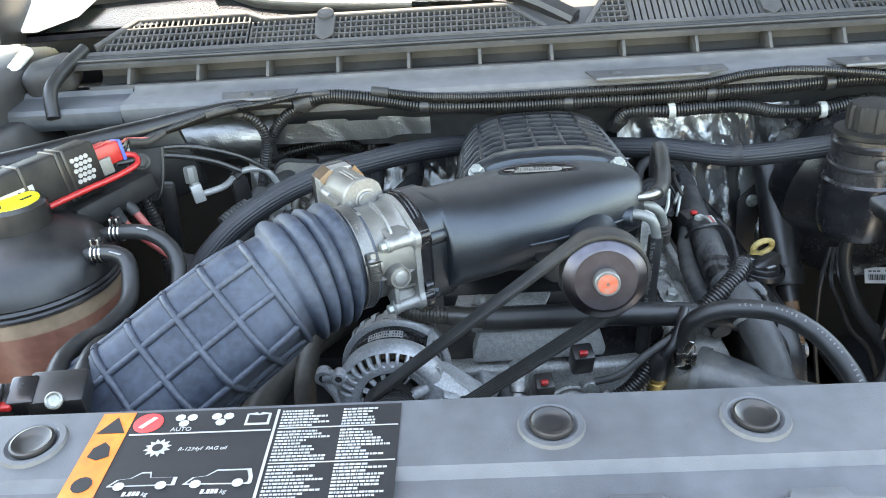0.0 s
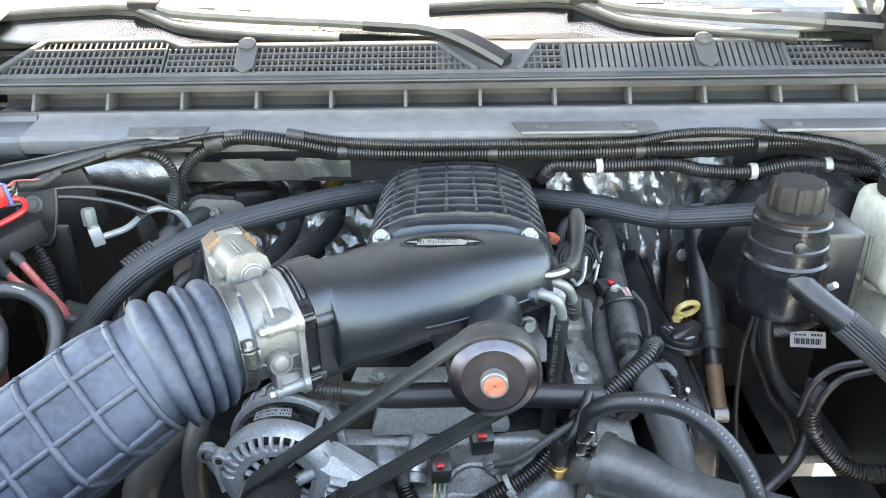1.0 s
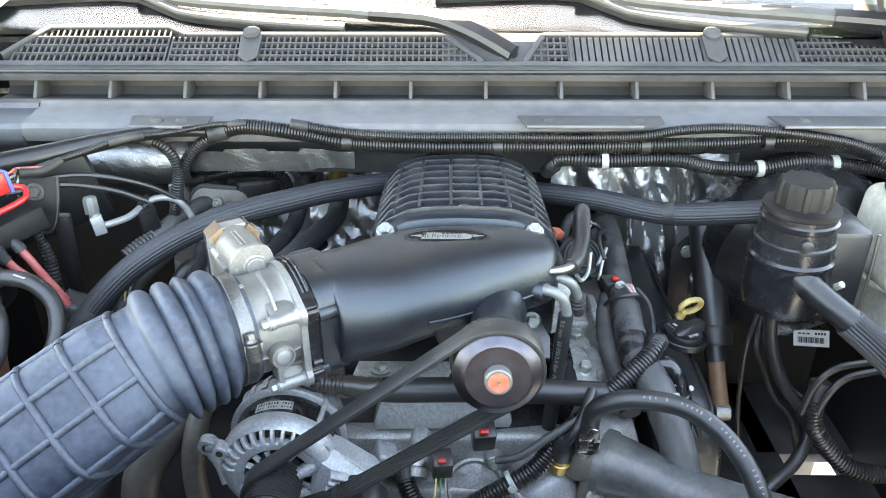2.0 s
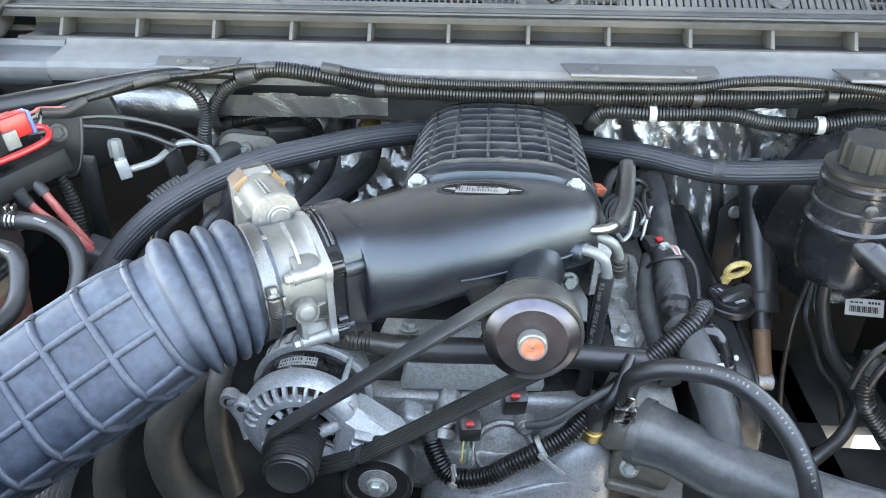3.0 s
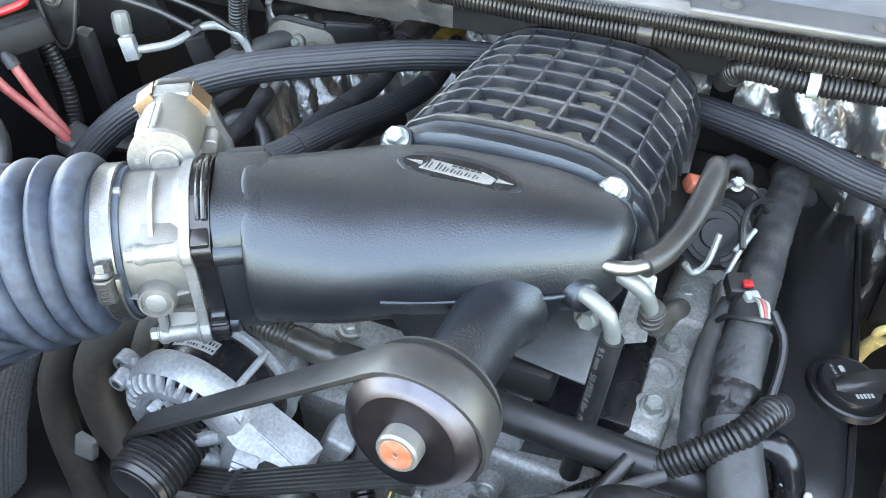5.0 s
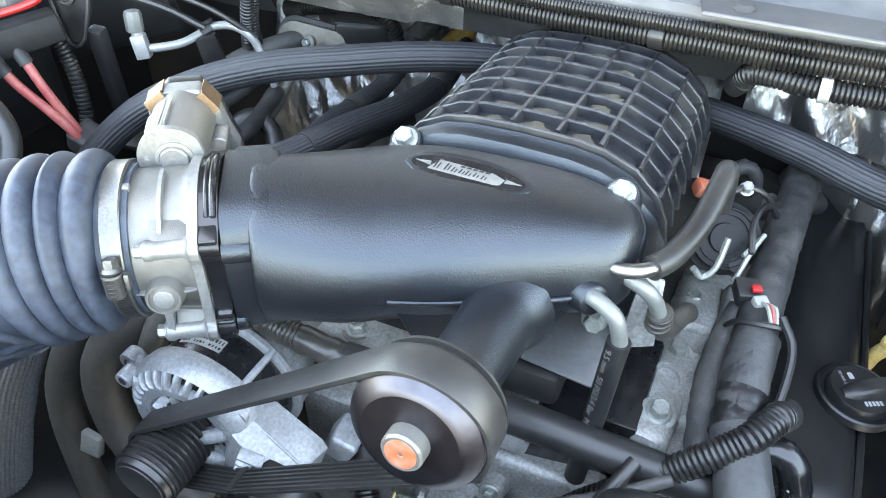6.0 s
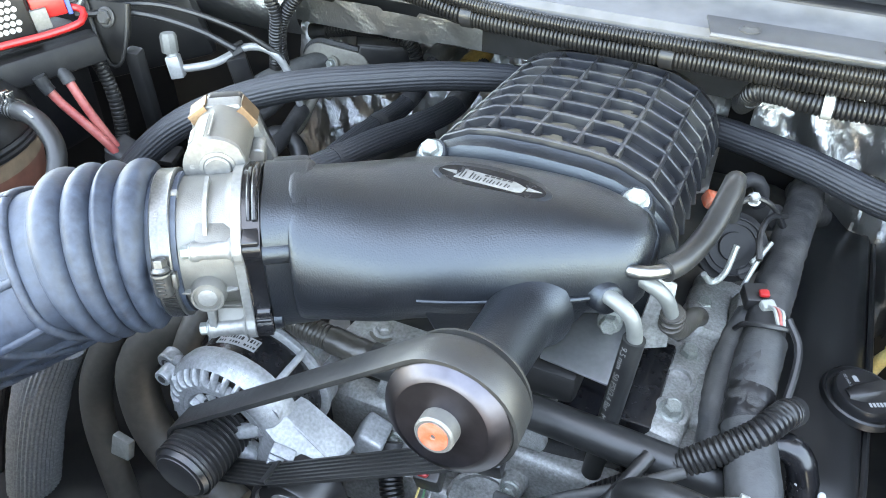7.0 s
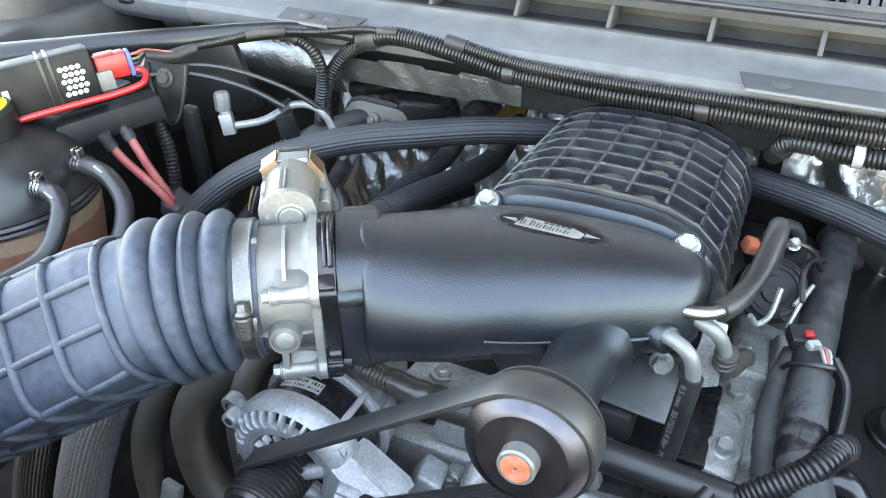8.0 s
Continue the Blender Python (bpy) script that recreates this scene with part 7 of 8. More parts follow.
# ---- taped harness and valve cover ----
hn_ = thing("engine_harness", (0.28, 0.85, 1.05), "thick taped engine wiring harness along the valve cover", "wiring loom")
part("trunk", taped(B(), [(0.292, 1.12, 1.060), (0.292, 1.06, 1.09), (0.285, 0.98, 1.098), (0.280, 0.90, 1.088), (0.279, 0.84, 1.076), (0.280, 0.79, 1.062), (0.286, 0.765, 1.054)], 0.0158, 1.0), TAPE, hn_)
part("wrap", lumpy(B(), [(0.281, 0.858, 1.080), (0.280, 0.835, 1.074), (0.280, 0.812, 1.067)], 0.0172, 4.0, 0.004, 0.07), GREYTAPE, hn_, "dusty smooth outer wrap")
part("wrap_end", taped(B(), [(0.280, 0.815, 1.068), (0.280, 0.800, 1.064), (0.281, 0.782, 1.058)], 0.0172, 9.0, 0.016, 0.0022), LOOM, hn_, "glossy stretched tape")
part("side_branch", taped(B(), [(0.268, 0.89, 1.075), (0.260, 0.86, 1.060), (0.259, 0.82, 1.046), (0.264, 0.775, 1.034), (0.270, 0.74, 1.02)], 0.0115, 6.0, 0.018, 0.0025), GREYTAPE, hn_, "loose grey tape")
part("rear_branch", taped(B(), [(0.288, 1.03, 1.088), (0.300, 1.06, 1.075), (0.312, 1.10, 1.05)], 0.012, 8.0, 0.014), TAPE, hn_)
part("branch", lumpy(B(), [(0.283, 0.785, 1.061), (0.296, 0.74, 1.046), (0.311, 0.70, 1.010), (0.319, 0.67, 0.966), (0.322, 0.65, 0.90)], 0.0185, 7.0, 0.007, 0.05), GREYTAPE, hn_)
part("thin_wire", sweep(B(), [(0.292, 0.86, 1.104), (0.304, 0.84, 1.092), (0.302, 0.80, 1.07), (0.292, 0.77, 1.05)], 0.003, 8, 0.006), PLASTIC, hn_)
part("tie", sweep(B(), [(0.298, 0.858, 1.096), (0.285, 0.850, 1.102), (0.265, 0.855, 1.094), (0.258, 0.862, 1.08)], 0.0022, 6, 0.005), PLASTIC, hn_)
cn = thing("sensor_plug", (0.268, 0.885, 1.1), "black wiring plug with a red lock tab", "connector")
bm = B()
rbox(bm, (0.268, 0.890, 1.094), (0.022, 0.020, 0.014), 0.003, (10, 0, 20))
part("plug", bm, PLASTIC, cn)
bm = B()
rbox(bm, (0.272, 0.885, 1.103), (0.008, 0.007, 0.004), 0.002, (10, 0, 20))
part("lock_tab", bm, RED, cn)
part("plug_end", rbox(B(), (0.2765, 0.8755, 1.0985), (0.011, 0.009, 0.009), 0.002, (10, 0, 30)), WHITEPL, cn, "pale plug end")
for k in range(3):
    part("wire", sweep(B(), [(0.276 + 0.002 * k, 0.874, 1.1), (0.281 + 0.003 * k, 0.866, 1.105), (0.286 + 0.002 * k, 0.854, 1.101)], 0.0015, 6, 0.004), (WHITEPL, REDWIRE, WHITEPL)[k], cn)
eh = conduit("wiring_conduit", [(0.309, 0.806, 1.066), (0.302, 0.788, 1.078), (0.285, 0.765, 1.072), (0.249, 0.744, 1.048), (0.222, 0.731, 1.026), (0.194, 0.719, 1.004), (0.167, 0.702, 0.978), (0.138, 0.692, 0.963), (0.109, 0.687, 0.946), (0.086, 0.685, 0.931), (0.051, 0.687, 0.926), (0.032, 0.705, 0.942), (0.024, 0.725, 0.962)], 0.0105, "glossy black corrugated conduit bending over the engine front", 0.0038)
zt = thing("zip_tie", (0.297, 0.737, 1.036), "white zip tie round a hose with a loose tail", "zip tie")
part("loop", lathe(B(), ((-0.0022, 0.0188), (-0.0022, 0.0202), (0.0022, 0.0202), (0.0022, 0.0188)), (0.2985, 0.7335, 1.0415), (0.3, -0.70, -0.62), 28), WHITEPL, zt)
part("head", rbox(B(), (0.290, 0.724, 1.0580), (0.007, 0.006, 0.005), 0.001, (-40, 10, 0)), WHITEPL, zt)
part("tail", rbox(B(), (0.276, 0.719, 1.0560), (0.026, 0.0036, 0.0014), 0.0004, (-40, -10, 20)), WHITEPL, zt)

for x, y, z, dx, dz in ((0.141, 0.693, 0.968, 0.3, -1.0), (0.052, 0.688, 0.926, 0.02, 1.0)):
    t_ = thing("zip_tie", (x, y, z), "pale plastic zip tie round the corrugated conduit", "zip tie", "zip ties on the conduit")
    part("loop", lathe(B(), ((-0.0025, 0.0104), (-0.0025, 0.0118), (0.0025, 0.0118), (0.0025, 0.0104)), (x, y, z), (1.0, 0.25, 0.55 if z > 0.95 else 0.0), 24), WHITEPL, t_)
    tail = B()
    rbox(tail, (x + dx * 0.045, y - 0.011, z + dz * 0.016), (0.030 if z > 0.95 else 0.004, 0.0014, 0.004 if z > 0.95 else 0.026), 0.0005, (0, 45 if z > 0.95 else 0, 0))
    part("tail", tail, WHITEPL, t_)
    head_ = B()
    rbox(head_, (x, y - 0.0120, z), (0.007, 0.005, 0.007), 0.001, (0, 45, 0))
    part("head", head_, WHITEPL, t_)

vc = thing("valve_cover", (0.36, 0.95, 0.95), "black plastic valve cover with an oil filler cap", "valve cover")
rings = []
for y, dz, dx in ((1.22, -0.012, 0.0), (1.205, 0.0, 0.0), (0.815, -0.004, 0.0), (0.785, -0.010, 0.0), (0.765, -0.026, 0.002), (0.752, -0.055, 0.004)):
    rings.append([Vector((x + dx, y, z + dz)) for x, z in ((0.302, 0.93), (0.302, 0.990), (0.305, 1.004), (0.312, 1.012), (0.324, 1.014), (0.362, 1.007), (0.371, 1.003), (0.377, 0.992), (0.380, 0.93))])
part("cover_shell", loft(B(), rings), SHELLBLACK, vc, sharp=50)
part("edge_bead", sweep(B(), [(0.379, 1.20, 0.990), (0.380, 1.0, 0.990), (0.380, 0.83, 0.986), (0.377, 0.785, 0.976)], 0.0035, 8, 0.02), SHELLBLACK, vc)
part("corner_bead", sweep(B(), [(0.318, 0.788, 1.008), (0.338, 0.776, 1.000), (0.352, 0.768, 0.984), (0.360, 0.760, 0.955)], 0.0050, 12, 0.008), SHELLBLACK, vc)
OC = Vector((0.370, 0.906, 1.0080))
OUP = Vector((0.10, -0.02, 1)).normalized()
part("oil_well", lathe(B(), ((-0.004, 0.0325), (0.0026, 0.0320), (0.0038, 0.0302), (0.0008, 0.0280), (0.0002, 0.026)), OC, OUP, 40), SHELLBLACK, vc)
cap = part("oil_cap", lathe(B(), ((-0.006, 0.0250), (0.0060, 0.0246), (0.0085, 0.0232), (0.0090, 0.018), (0.0090, 0.0001)), OC, OUP, 40), PLASTIC, vc)
od, oq = Vector((0.86, 0.51, -0.08)).normalized(), Vector((0.51, -0.86, -0.07)).normalized()
grip_ = []
for f_, w_, h_ in ((-0.018, 0.0040, 0.002), (-0.010, 0.0066, 0.006), (0.006, 0.0072, 0.0105), (0.022, 0.0078, 0.0120), (0.027, 0.0060, 0.010), (0.029, 0.0040, 0.004)):
    grip_.append([OC + OUP * 0.0085 + od * f_ + oq * (a_ * w_ + 0.003) + OUP * b_ * h_ for a_, b_ in ((-1.3, 0), (-1, 0.7), (-0.7, 1.0), (0.7, 1.0), (1, 0.7), (1.3, 0))])
part("grip", loft(B(), grip_), PLASTIC, cap, sharp=40)


def on_cap(a, b, lift=0.0):
    """A point on the cap's face, along and across its grip."""
    return OC + OUP * (0.0092 + lift) + od * a - oq * b


ink = bpy.data.curves.new("wording", "FONT")
ink.body, ink.size, ink.extrude = "SAE 0W-20", 0.0036, 0.0001
ink.materials.append(LABELWHITE)
words = new("wording", ink)
words.parent = cap
wx, wy = -oq, -od
wo = on_cap(-0.0090, 0.0005)
words.matrix_basis = Matrix(((wx.x, wy.x, OUP.x, wo.x), (wx.y, wy.y, OUP.y, wo.y), (wx.z, wy.z, OUP.z, wo.z), (0, 0, 0, 1)))
part("can_symbol", prism(B(), [(-0.0020, -0.0030), (0.0020, -0.0030), (0.0020, 0.0026), (0.0006, 0.0036), (-0.0020, 0.0030)], on_cap(-0.0030, 0.0120), od, -oq, 0.0004), LABELWHITE, cap)
for k in range(5):
    part("print_bar", prism(B(), [(-0.0010, -0.0020 - 0.0004 * (k % 2)), (0.0010, -0.0020), (0.0010, 0.0020), (-0.0010, 0.0020)], on_cap(-0.004 + 0.0032 * k, -0.0150), od, -oq, 0.0004), LABELWHITE, cap)
fs = thing("fill_sensor", (0.345, 0.765, 1.0), "gloss black ribbed connector beside the valve cover", "connector")
part("sensor_body", sweep(B(), [(0.304, 0.788, 1.048), (0.313, 0.788, 1.049), (0.321, 0.786, 1.045), (0.328, 0.781, 1.032), (0.334, 0.774, 1.008), (0.340, 0.768, 0.97)], 0.0108, 24, 0.003, lambda s, a, i: 1 + 0.045 * (i % 4 == 0)), GLOSSBLACK, fs)
part("sensor_sleeve", lumpy(B(), [(0.286, 0.786, 1.040), (0.296, 0.788, 1.046), (0.306, 0.788, 1.0485)], 0.0110, 3.0, 0.004, 0.04), DUSTY, fs, "dusty rubber sleeve")
part("sensor_collar", lathe(B(), ((-0.006, 0.0118), (-0.004, 0.0130), (0.005, 0.0130), (0.007, 0.0116)), (0.333, 0.775, 1.012), (0.2, -0.25, -0.95), 26), GLOSSBLACK, fs)
part("paint_dot", lathe(B(), ((0, 0.0034), (0.0012, 0.0028)), (0.3420, 0.7720, 1.0290), (0.5, -0.6, 0.6), 14), LABELWHITE, fs)
for k in range(3):
    part("print_bar", rbox(B(), (0.3250 + 0.0030 * k, 0.7710 - 0.001 * k, 1.0330 - 0.004 * k), (0.005, 0.0008, 0.0012), 0, (-30, 30, 0)), LABELPRINT, fs)
for pts, r in (([(-0.455, 0.93, 1.190), (-0.41, 0.97, 1.185), (-0.36, 1.0, 1.165), (-0.325, 1.02, 1.14)], 0.004), ([(-0.45, 0.95, 1.195), (-0.39, 0.99, 1.19), (-0.33, 1.03, 1.16), (-0.29, 1.06, 1.12)], 0.0035)):
    solo("thin_cable", sweep(B(), pts, r, 8, 0.01), PLASTIC, "thin black cable hanging under the cowl", "cable", "thin cables")


# ---- coolant bottle side ----
bt = thing("coolant_bottle", (-0.50, 0.765, 0.98), "coolant bottle with black dome and stained tan lower half", "coolant bottle")
BC = (-0.508, 0.765)
part("dome", lathe(B(), ((1.118, 0.096), (1.124, 0.099), (1.150, 0.092), (1.168, 0.076), (1.178, 0.050), (1.183, 0.034)), (*BC, 0), (0, 0, 1), 40), PLASTIC, bt, "black plastic dome")
part("seam", lathe(B(), ((1.108, 0.098), (1.110, 0.1005), (1.113, 0.1005), (1.115, 0.0985), (1.119, 0.1005), (1.122, 0.0985)), (*BC, 0), (0, 0, 1), 40), PLASTIC, bt)
part("lower_shell", lathe(B(), ((1.090, 0.0953), (1.100, 0.0962), (1.110, 0.097)), (*BC, 0), (0, 0, 1), 40, False), TANBOTTLE, bt, "stained translucent shell")
part("filled_shell", lathe(B(), ((0.94, 0.070), (0.96, 0.080), (1.02, 0.087), (1.055, 0.091), (1.090, 0.0953)), (*BC, 0), (0, 0, 1), 40), COOLANT, bt, "red coolant seen through the shell")
cap = part("cap", lathe(B(), ((1.180, 0.036), (1.183, 0.0375), (1.205, 0.0375), (1.209, 0.034)), (BC[0] + 0.006, BC[1], 0), (0, 0, 1), 12), PLASTIC, bt)
part("cap_print", lathe(B(), ((1.2088, 0.031), (1.2096, 0.0305)), (BC[0] + 0.006, BC[1], 0), (0, 0, 1), 30), YELLOWCAP, cap, "yellow printed disc with dark symbols")
bm = B()
for k in range(3):
    a = 2.1 * k + 0.4
    rbox(bm, (BC[0] + 0.006 + 0.017 * math.cos(a), BC[1] + 0.017 * math.sin(a), 1.2099), (0.014, 0.004, 0.0006), 0, (0, 0, math.degrees(a) + 40))
part("print_bar", bm, LABELBLACK, cap)


def spring_clamp(at, axis, r, parent):
    bm = B()
    a = Vector(axis).normalized()
    for d in (-0.005, 0.0, 0.005):
        lathe(bm, ((-0.0011, r), (-0.0011, r + 0.0012), (0.0011, r + 0.0012), (0.0011, r)), Vector(at) + a * d, a, 22)
    for s in (-0.004, 0.004):
        rbox(bm, Vector(at) + a * s + Vector((0, -0.002, r + 0.005)), (0.003, 0.008, 0.010), 0.0008)
    return part("spring_clamp", bm, CHROME, parent, "bright spring clamp")


for pts, clamp_at, ax, nm in (([(-0.428, 0.797, 1.148), (-0.400, 0.792, 1.155), (-0.364, 0.785, 1.153), (-0.338, 0.772, 1.135), (-0.330, 0.745, 1.108), (-0.336, 0.705, 1.092), (-0.352, 0.655, 1.096), (-0.358, 0.612, 1.118), (-0.352, 0.565, 1.124), (-0.350, 0.52, 1.105)], (-0.406, 0.793, 1.154), (1, -0.1, 0.1), "upper"),
                              ([(-0.428, 0.748, 1.148), (-0.400, 0.743, 1.153), (-0.376, 0.735, 1.148), (-0.368, 0.715, 1.128), (-0.366, 0.690, 1.115), (-0.374, 0.650, 1.112), (-0.380, 0.610, 1.120), (-0.378, 0.565, 1.122), (-0.372, 0.52, 1.10)], (-0.408, 0.745, 1.151), (1, -0.1, 0.1), "lower")):
    h = thing("overflow_hose", pts[1], "thin dark grey rubber hose from the coolant bottle", "hose", "coolant bottle hoses")
    part("hose", sweep(B(), pts, 0.0088, 18, 0.006), RUBBER, h)
    spring_clamp(clamp_at, ax, 0.0092, h)
    bm = B()
    p = Vector(pts[2]) + Vector((-0.008, -0.002, 0.0088))
    rbox(bm, p, (0.014, 0.005, 0.0008), 0.0, (-15, 10, -15))
    part("print_bar", bm, LABELWHITE, h)
    part("nipple", sweep(B(), [Vector(pts[0]) + Vector((-0.02, 0.004, -0.006)), pts[0], pts[1]], 0.0070, 14, 0.006), PLASTIC, h)

# controller box with the red plug
cb = thing("controller_box", (-0.50, 0.85, 1.19), "black module box with printed labels and a red plug", "module")
CB = pose(-0.499, 0.820, 1.207, -6, -4, 55)


def cbp(x, y, z):
    return CB @ Vector((x, y, z))


def cbox(name, c, size, mat, parent, bev=0.003, label=""):
    t = B()
    rbox(t, c, size, bev)
    bmesh.ops.transform(t, matrix=CB, verts=t.verts)
    return part(name, t, mat, parent, label)


box = cbox("case", (0, 0, 0), (0.145, 0.036, 0.058), CAPBLACK, cb, 0.005)
for x in (-0.02, 0.024, 0.032):
    cbox("strap", (x, 0, 0), (0.004, 0.0385, 0.0605), LOOM, box, 0.001)
cbox("label_white", (-0.032, -0.0182, -0.006), (0.040, 0.0008, 0.026), LABELWHITE, box, 0)
t = B()
for k in range(6):
    rbox(t, (-0.047 + 0.006 * k, -0.0188, -0.006), (0.0028, 0.0006, 0.020 - 0.002 * (k % 3)), 0)
bmesh.ops.transform(t, matrix=CB, verts=t.verts)
part("print_bar", t, LABELBLACK, box)
t = B()
for r in range(5):
    for c in range(4):
        lathe(t, ((0, 0.0028), (0.0006, 0.0028)), (0.040 + 0.0058 * c + 0.0029 * (r % 2), -0.0178, 0.014 - 0.0065 * r), (0, -1, 0), 12)
bmesh.ops.transform(t, matrix=CB, verts=t.verts)
part("dot_print", t, LABELPRINT, box, "white printed dot pattern")
plug = cbox("plug", (0.0905, 0.002, 0.002), (0.033, 0.022, 0.026), RED, cb, 0.003, "red plastic plug")
cbox("plug_rib", (0.0860, 0.002, 0.0150), (0.020, 0.016, 0.003), RED, plug, 0.001)
cbox("plug_base", (0.0800, -0.0095, -0.0090), (0.016, 0.008, 0.020), CAPGREY, plug, 0.001, "grey-white lower half")
cbox("seal", (0.1090, 0.002, 0.001), (0.0045, 0.020, 0.026), BLUESEAL, plug, 0.001, "blue wire seal")
part("red_wire", sweep(B(), [cbp(0.110, -0.002, -0.006), cbp(0.120, -0.010, -0.010), cbp(0.114, -0.022, -0.018), cbp(0.085, -0.0240, -0.0215), cbp(0.045, -0.0230, -0.0220), cbp(0.0, -0.0230, -0.0225), cbp(-0.05, -0.0240, -0.0250), cbp(-0.10, -0.030, -0.034)], 0.0036, 10, 0.006), RED, cb, "red cable looping under the box")
for k, m in enumerate((WHITEPL, PLASTIC, CASTTAN, REDWIRE)):
    part("wire", sweep(B(), [cbp(0.110, -0.002, -0.006 + 0.005 * k), cbp(0.119, -0.001, -0.006 + 0.005 * k), cbp(0.130, 0.010, 0.001 + 0.002 * k), (-0.415, 0.955, 1.211 + 0.001 * k)], 0.0017, 8, 0.004), m, cb)
part("sleeve", lumpy(B(), [cbp(0.127, 0.008, 0.003), (-0.418, 0.952, 1.211), (-0.405, 0.978, 1.214)], 0.0052, 5.0, 0.004, 0.06), TAPE, cb, "black tape round the plug's wires")
tray = thing("cable_tray", (-0.43, 0.88, 1.14), "dusty black cable tray below the module", "tray")
bm = B()
rbox(bm, (-0.446, 0.872, 1.163), (0.110, 0.046, 0.028), 0.004, (-10, -6, 58))
part("tray_body", bm, CAPBLACK, tray)
bm = B()
rbox(bm, (-0.57, 0.86, 1.10), (0.16, 0.20, 0.14), 0.01)
solo("battery_box", bm, PLASTIC, "black battery box under the module", "battery box")
for top_, pts in (((-0.4275, 0.870, 1.1595), [(-0.4190, 0.868, 1.1520), (-0.4100, 0.867, 1.1370), (-0.3997, 0.868, 1.1151), (-0.3900, 0.871, 1.0935), (-0.3800, 0.876, 1.066), (-0.372, 0.884, 1.03)]), ((-0.4300, 0.846, 1.1600), [(-0.4270, 0.848, 1.1480), (-0.4180, 0.852, 1.1305), (-0.4064, 0.857, 1.1144), (-0.3920, 0.862, 1.0960), (-0.3800, 0.868, 1.074), (-0.370, 0.876, 1.03)])):
    solo("power_cable", sweep(B(), pts, 0.0047, 14, 0.006), REDWIRE, "faded red battery cable hanging from the tray", "cable", "red battery cables")
    d_ = (Vector(pts[1]) - Vector(pts[0])).normalized()
    solo("cable_sleeve", lumpy(B(), [top_, pts[0], Vector(pts[0]) + d_ * 0.006], 0.0066, 2.0, 0.004, 0.05), TAPE, "black taped sleeve on a battery cable", "sleeve", "cable sleeves")
conduit("wiring_conduit", [(-0.435, 0.914, 1.172), (-0.429, 0.916, 1.1538), (-0.4228, 0.918, 1.1356), (-0.4153, 0.916, 1.1092), (-0.4120, 0.912, 1.0782), (-0.4080, 0.905, 1.0549), (-0.400, 0.90, 1.02)], 0.0078, "dusty black corrugated conduit hanging beside the red cables", 0.0045)
bm = B()
roughcast(bm, (-0.376, 0.880, 1.062), (0.044, 0.034, 0.030), 0.008, (10, 25, 0), 0.002, 3.0)
solo("cable_boot", bm, TAPE, "black taped joint of the battery cables", "joint")
fb = thing("fender_bracket", (-0.43, 0.96, 1.05), "black pressed steel bracket with a single bolt", "bracket")
bm = B()
prism(bm, [(-0.026, 0.052), (0.024, 0.052), (0.022, 0.020), (0.008, -0.012), (-0.002, -0.012), (-0.020, 0.022)], (-0.422, 0.936, 1.152), (0.97, 0.2, 0), (-0.05, 0.3, 0.95), -0.003, 0.001)
part("gusset", bm, CAPBLACK, fb)
part("rolled_edge", sweep(B(), [(-0.452, 0.946, 1.203), (-0.443, 0.938, 1.175), (-0.428, 0.930, 1.146), (-0.418, 0.930, 1.138), (-0.408, 0.934, 1.146), (-0.402, 0.944, 1.175), (-0.400, 0.952, 1.203)], 0.0022, 8, 0.006), DARKSTEEL, fb)
bm = B()
rbox(bm, (-0.412, 0.958, 1.09), (0.018, 0.016, 0.13), 0.004, (10, 6, 10))
rbox(bm, (-0.402, 0.948, 1.022), (0.046, 0.03, 0.008), 0.002, (10, 0, 10))
part("post", bm, DARKSTEEL, fb)
hexbolt("bolt", (-0.428, 0.945, 1.186), (0.1, -1, 0.4), 0.011, fb, DUSTY)
bm = B()
rbox(bm, (-0.52, 1.02, 1.12), (0.26, 0.02, 0.10), 0.008, (0, -16, 18))
solo("strut_brace", bm, DARKSTEEL, "black steel brace on the inner fender", "brace")

# ---- low hoses beside the alternator ----
for pts, r, m, lab in (([(-0.25, 0.90, 1.0), (-0.30, 0.80, 0.97), (-0.335, 0.74, 0.90), (-0.35, 0.72, 0.82), (-0.33, 0.70, 0.70)], 0.017, DUSTYHOSE, "curved grey-brown rubber hose low beside the engine"),
                       ([(-0.17, 0.85, 1.0), (-0.22, 0.78, 0.99), (-0.265, 0.735, 0.94), (-0.268, 0.72, 0.88), (-0.235, 0.71, 0.83), (-0.15, 0.70, 0.80)], 0.021, DUSTYHOSE, "thick dusty rubber hose looping low beside the alternator"),
                       ([(-0.195, 0.82, 1.02), (-0.205, 0.76, 0.99), (-0.208, 0.73, 0.94), (-0.20, 0.72, 0.85)], 0.013, DUSTYHOSE, "dusty rubber hose behind the alternator")):
    solo("coolant_hose", sweep(B(), pts, r, 22, 0.012), m, lab, "hose", "low hoses")
for dx, r, m in ((0.0, 0.030, WEAVE), (-0.075, 0.026, BRAID)):
    solo("braided_hose", ribbed(B(), [(-0.40 + dx, 0.74, 0.90), (-0.425 + dx, 0.72, 0.84), (-0.45 + dx, 0.70, 0.76), (-0.48 + dx, 0.68, 0.65)], r, 22, 0.03), m, "wide grey hose in a woven protective sleeve" if m is WEAVE else "dark hose in a woven protective sleeve beside the grey one", "hose", "braided hoses")
bm = B()
prism(bm, [(-0.012, -0.014), (0.014, -0.014), (0.016, 0.010), (-0.008, 0.014)], (-0.314, 0.715, 0.800), (1, 0, 0), (0, 0.3, 1), 0.01, 0.002)
solo("white_clip", bm, WHITEPL, "small white plastic clip low in the bay", "clip")
bm = B()
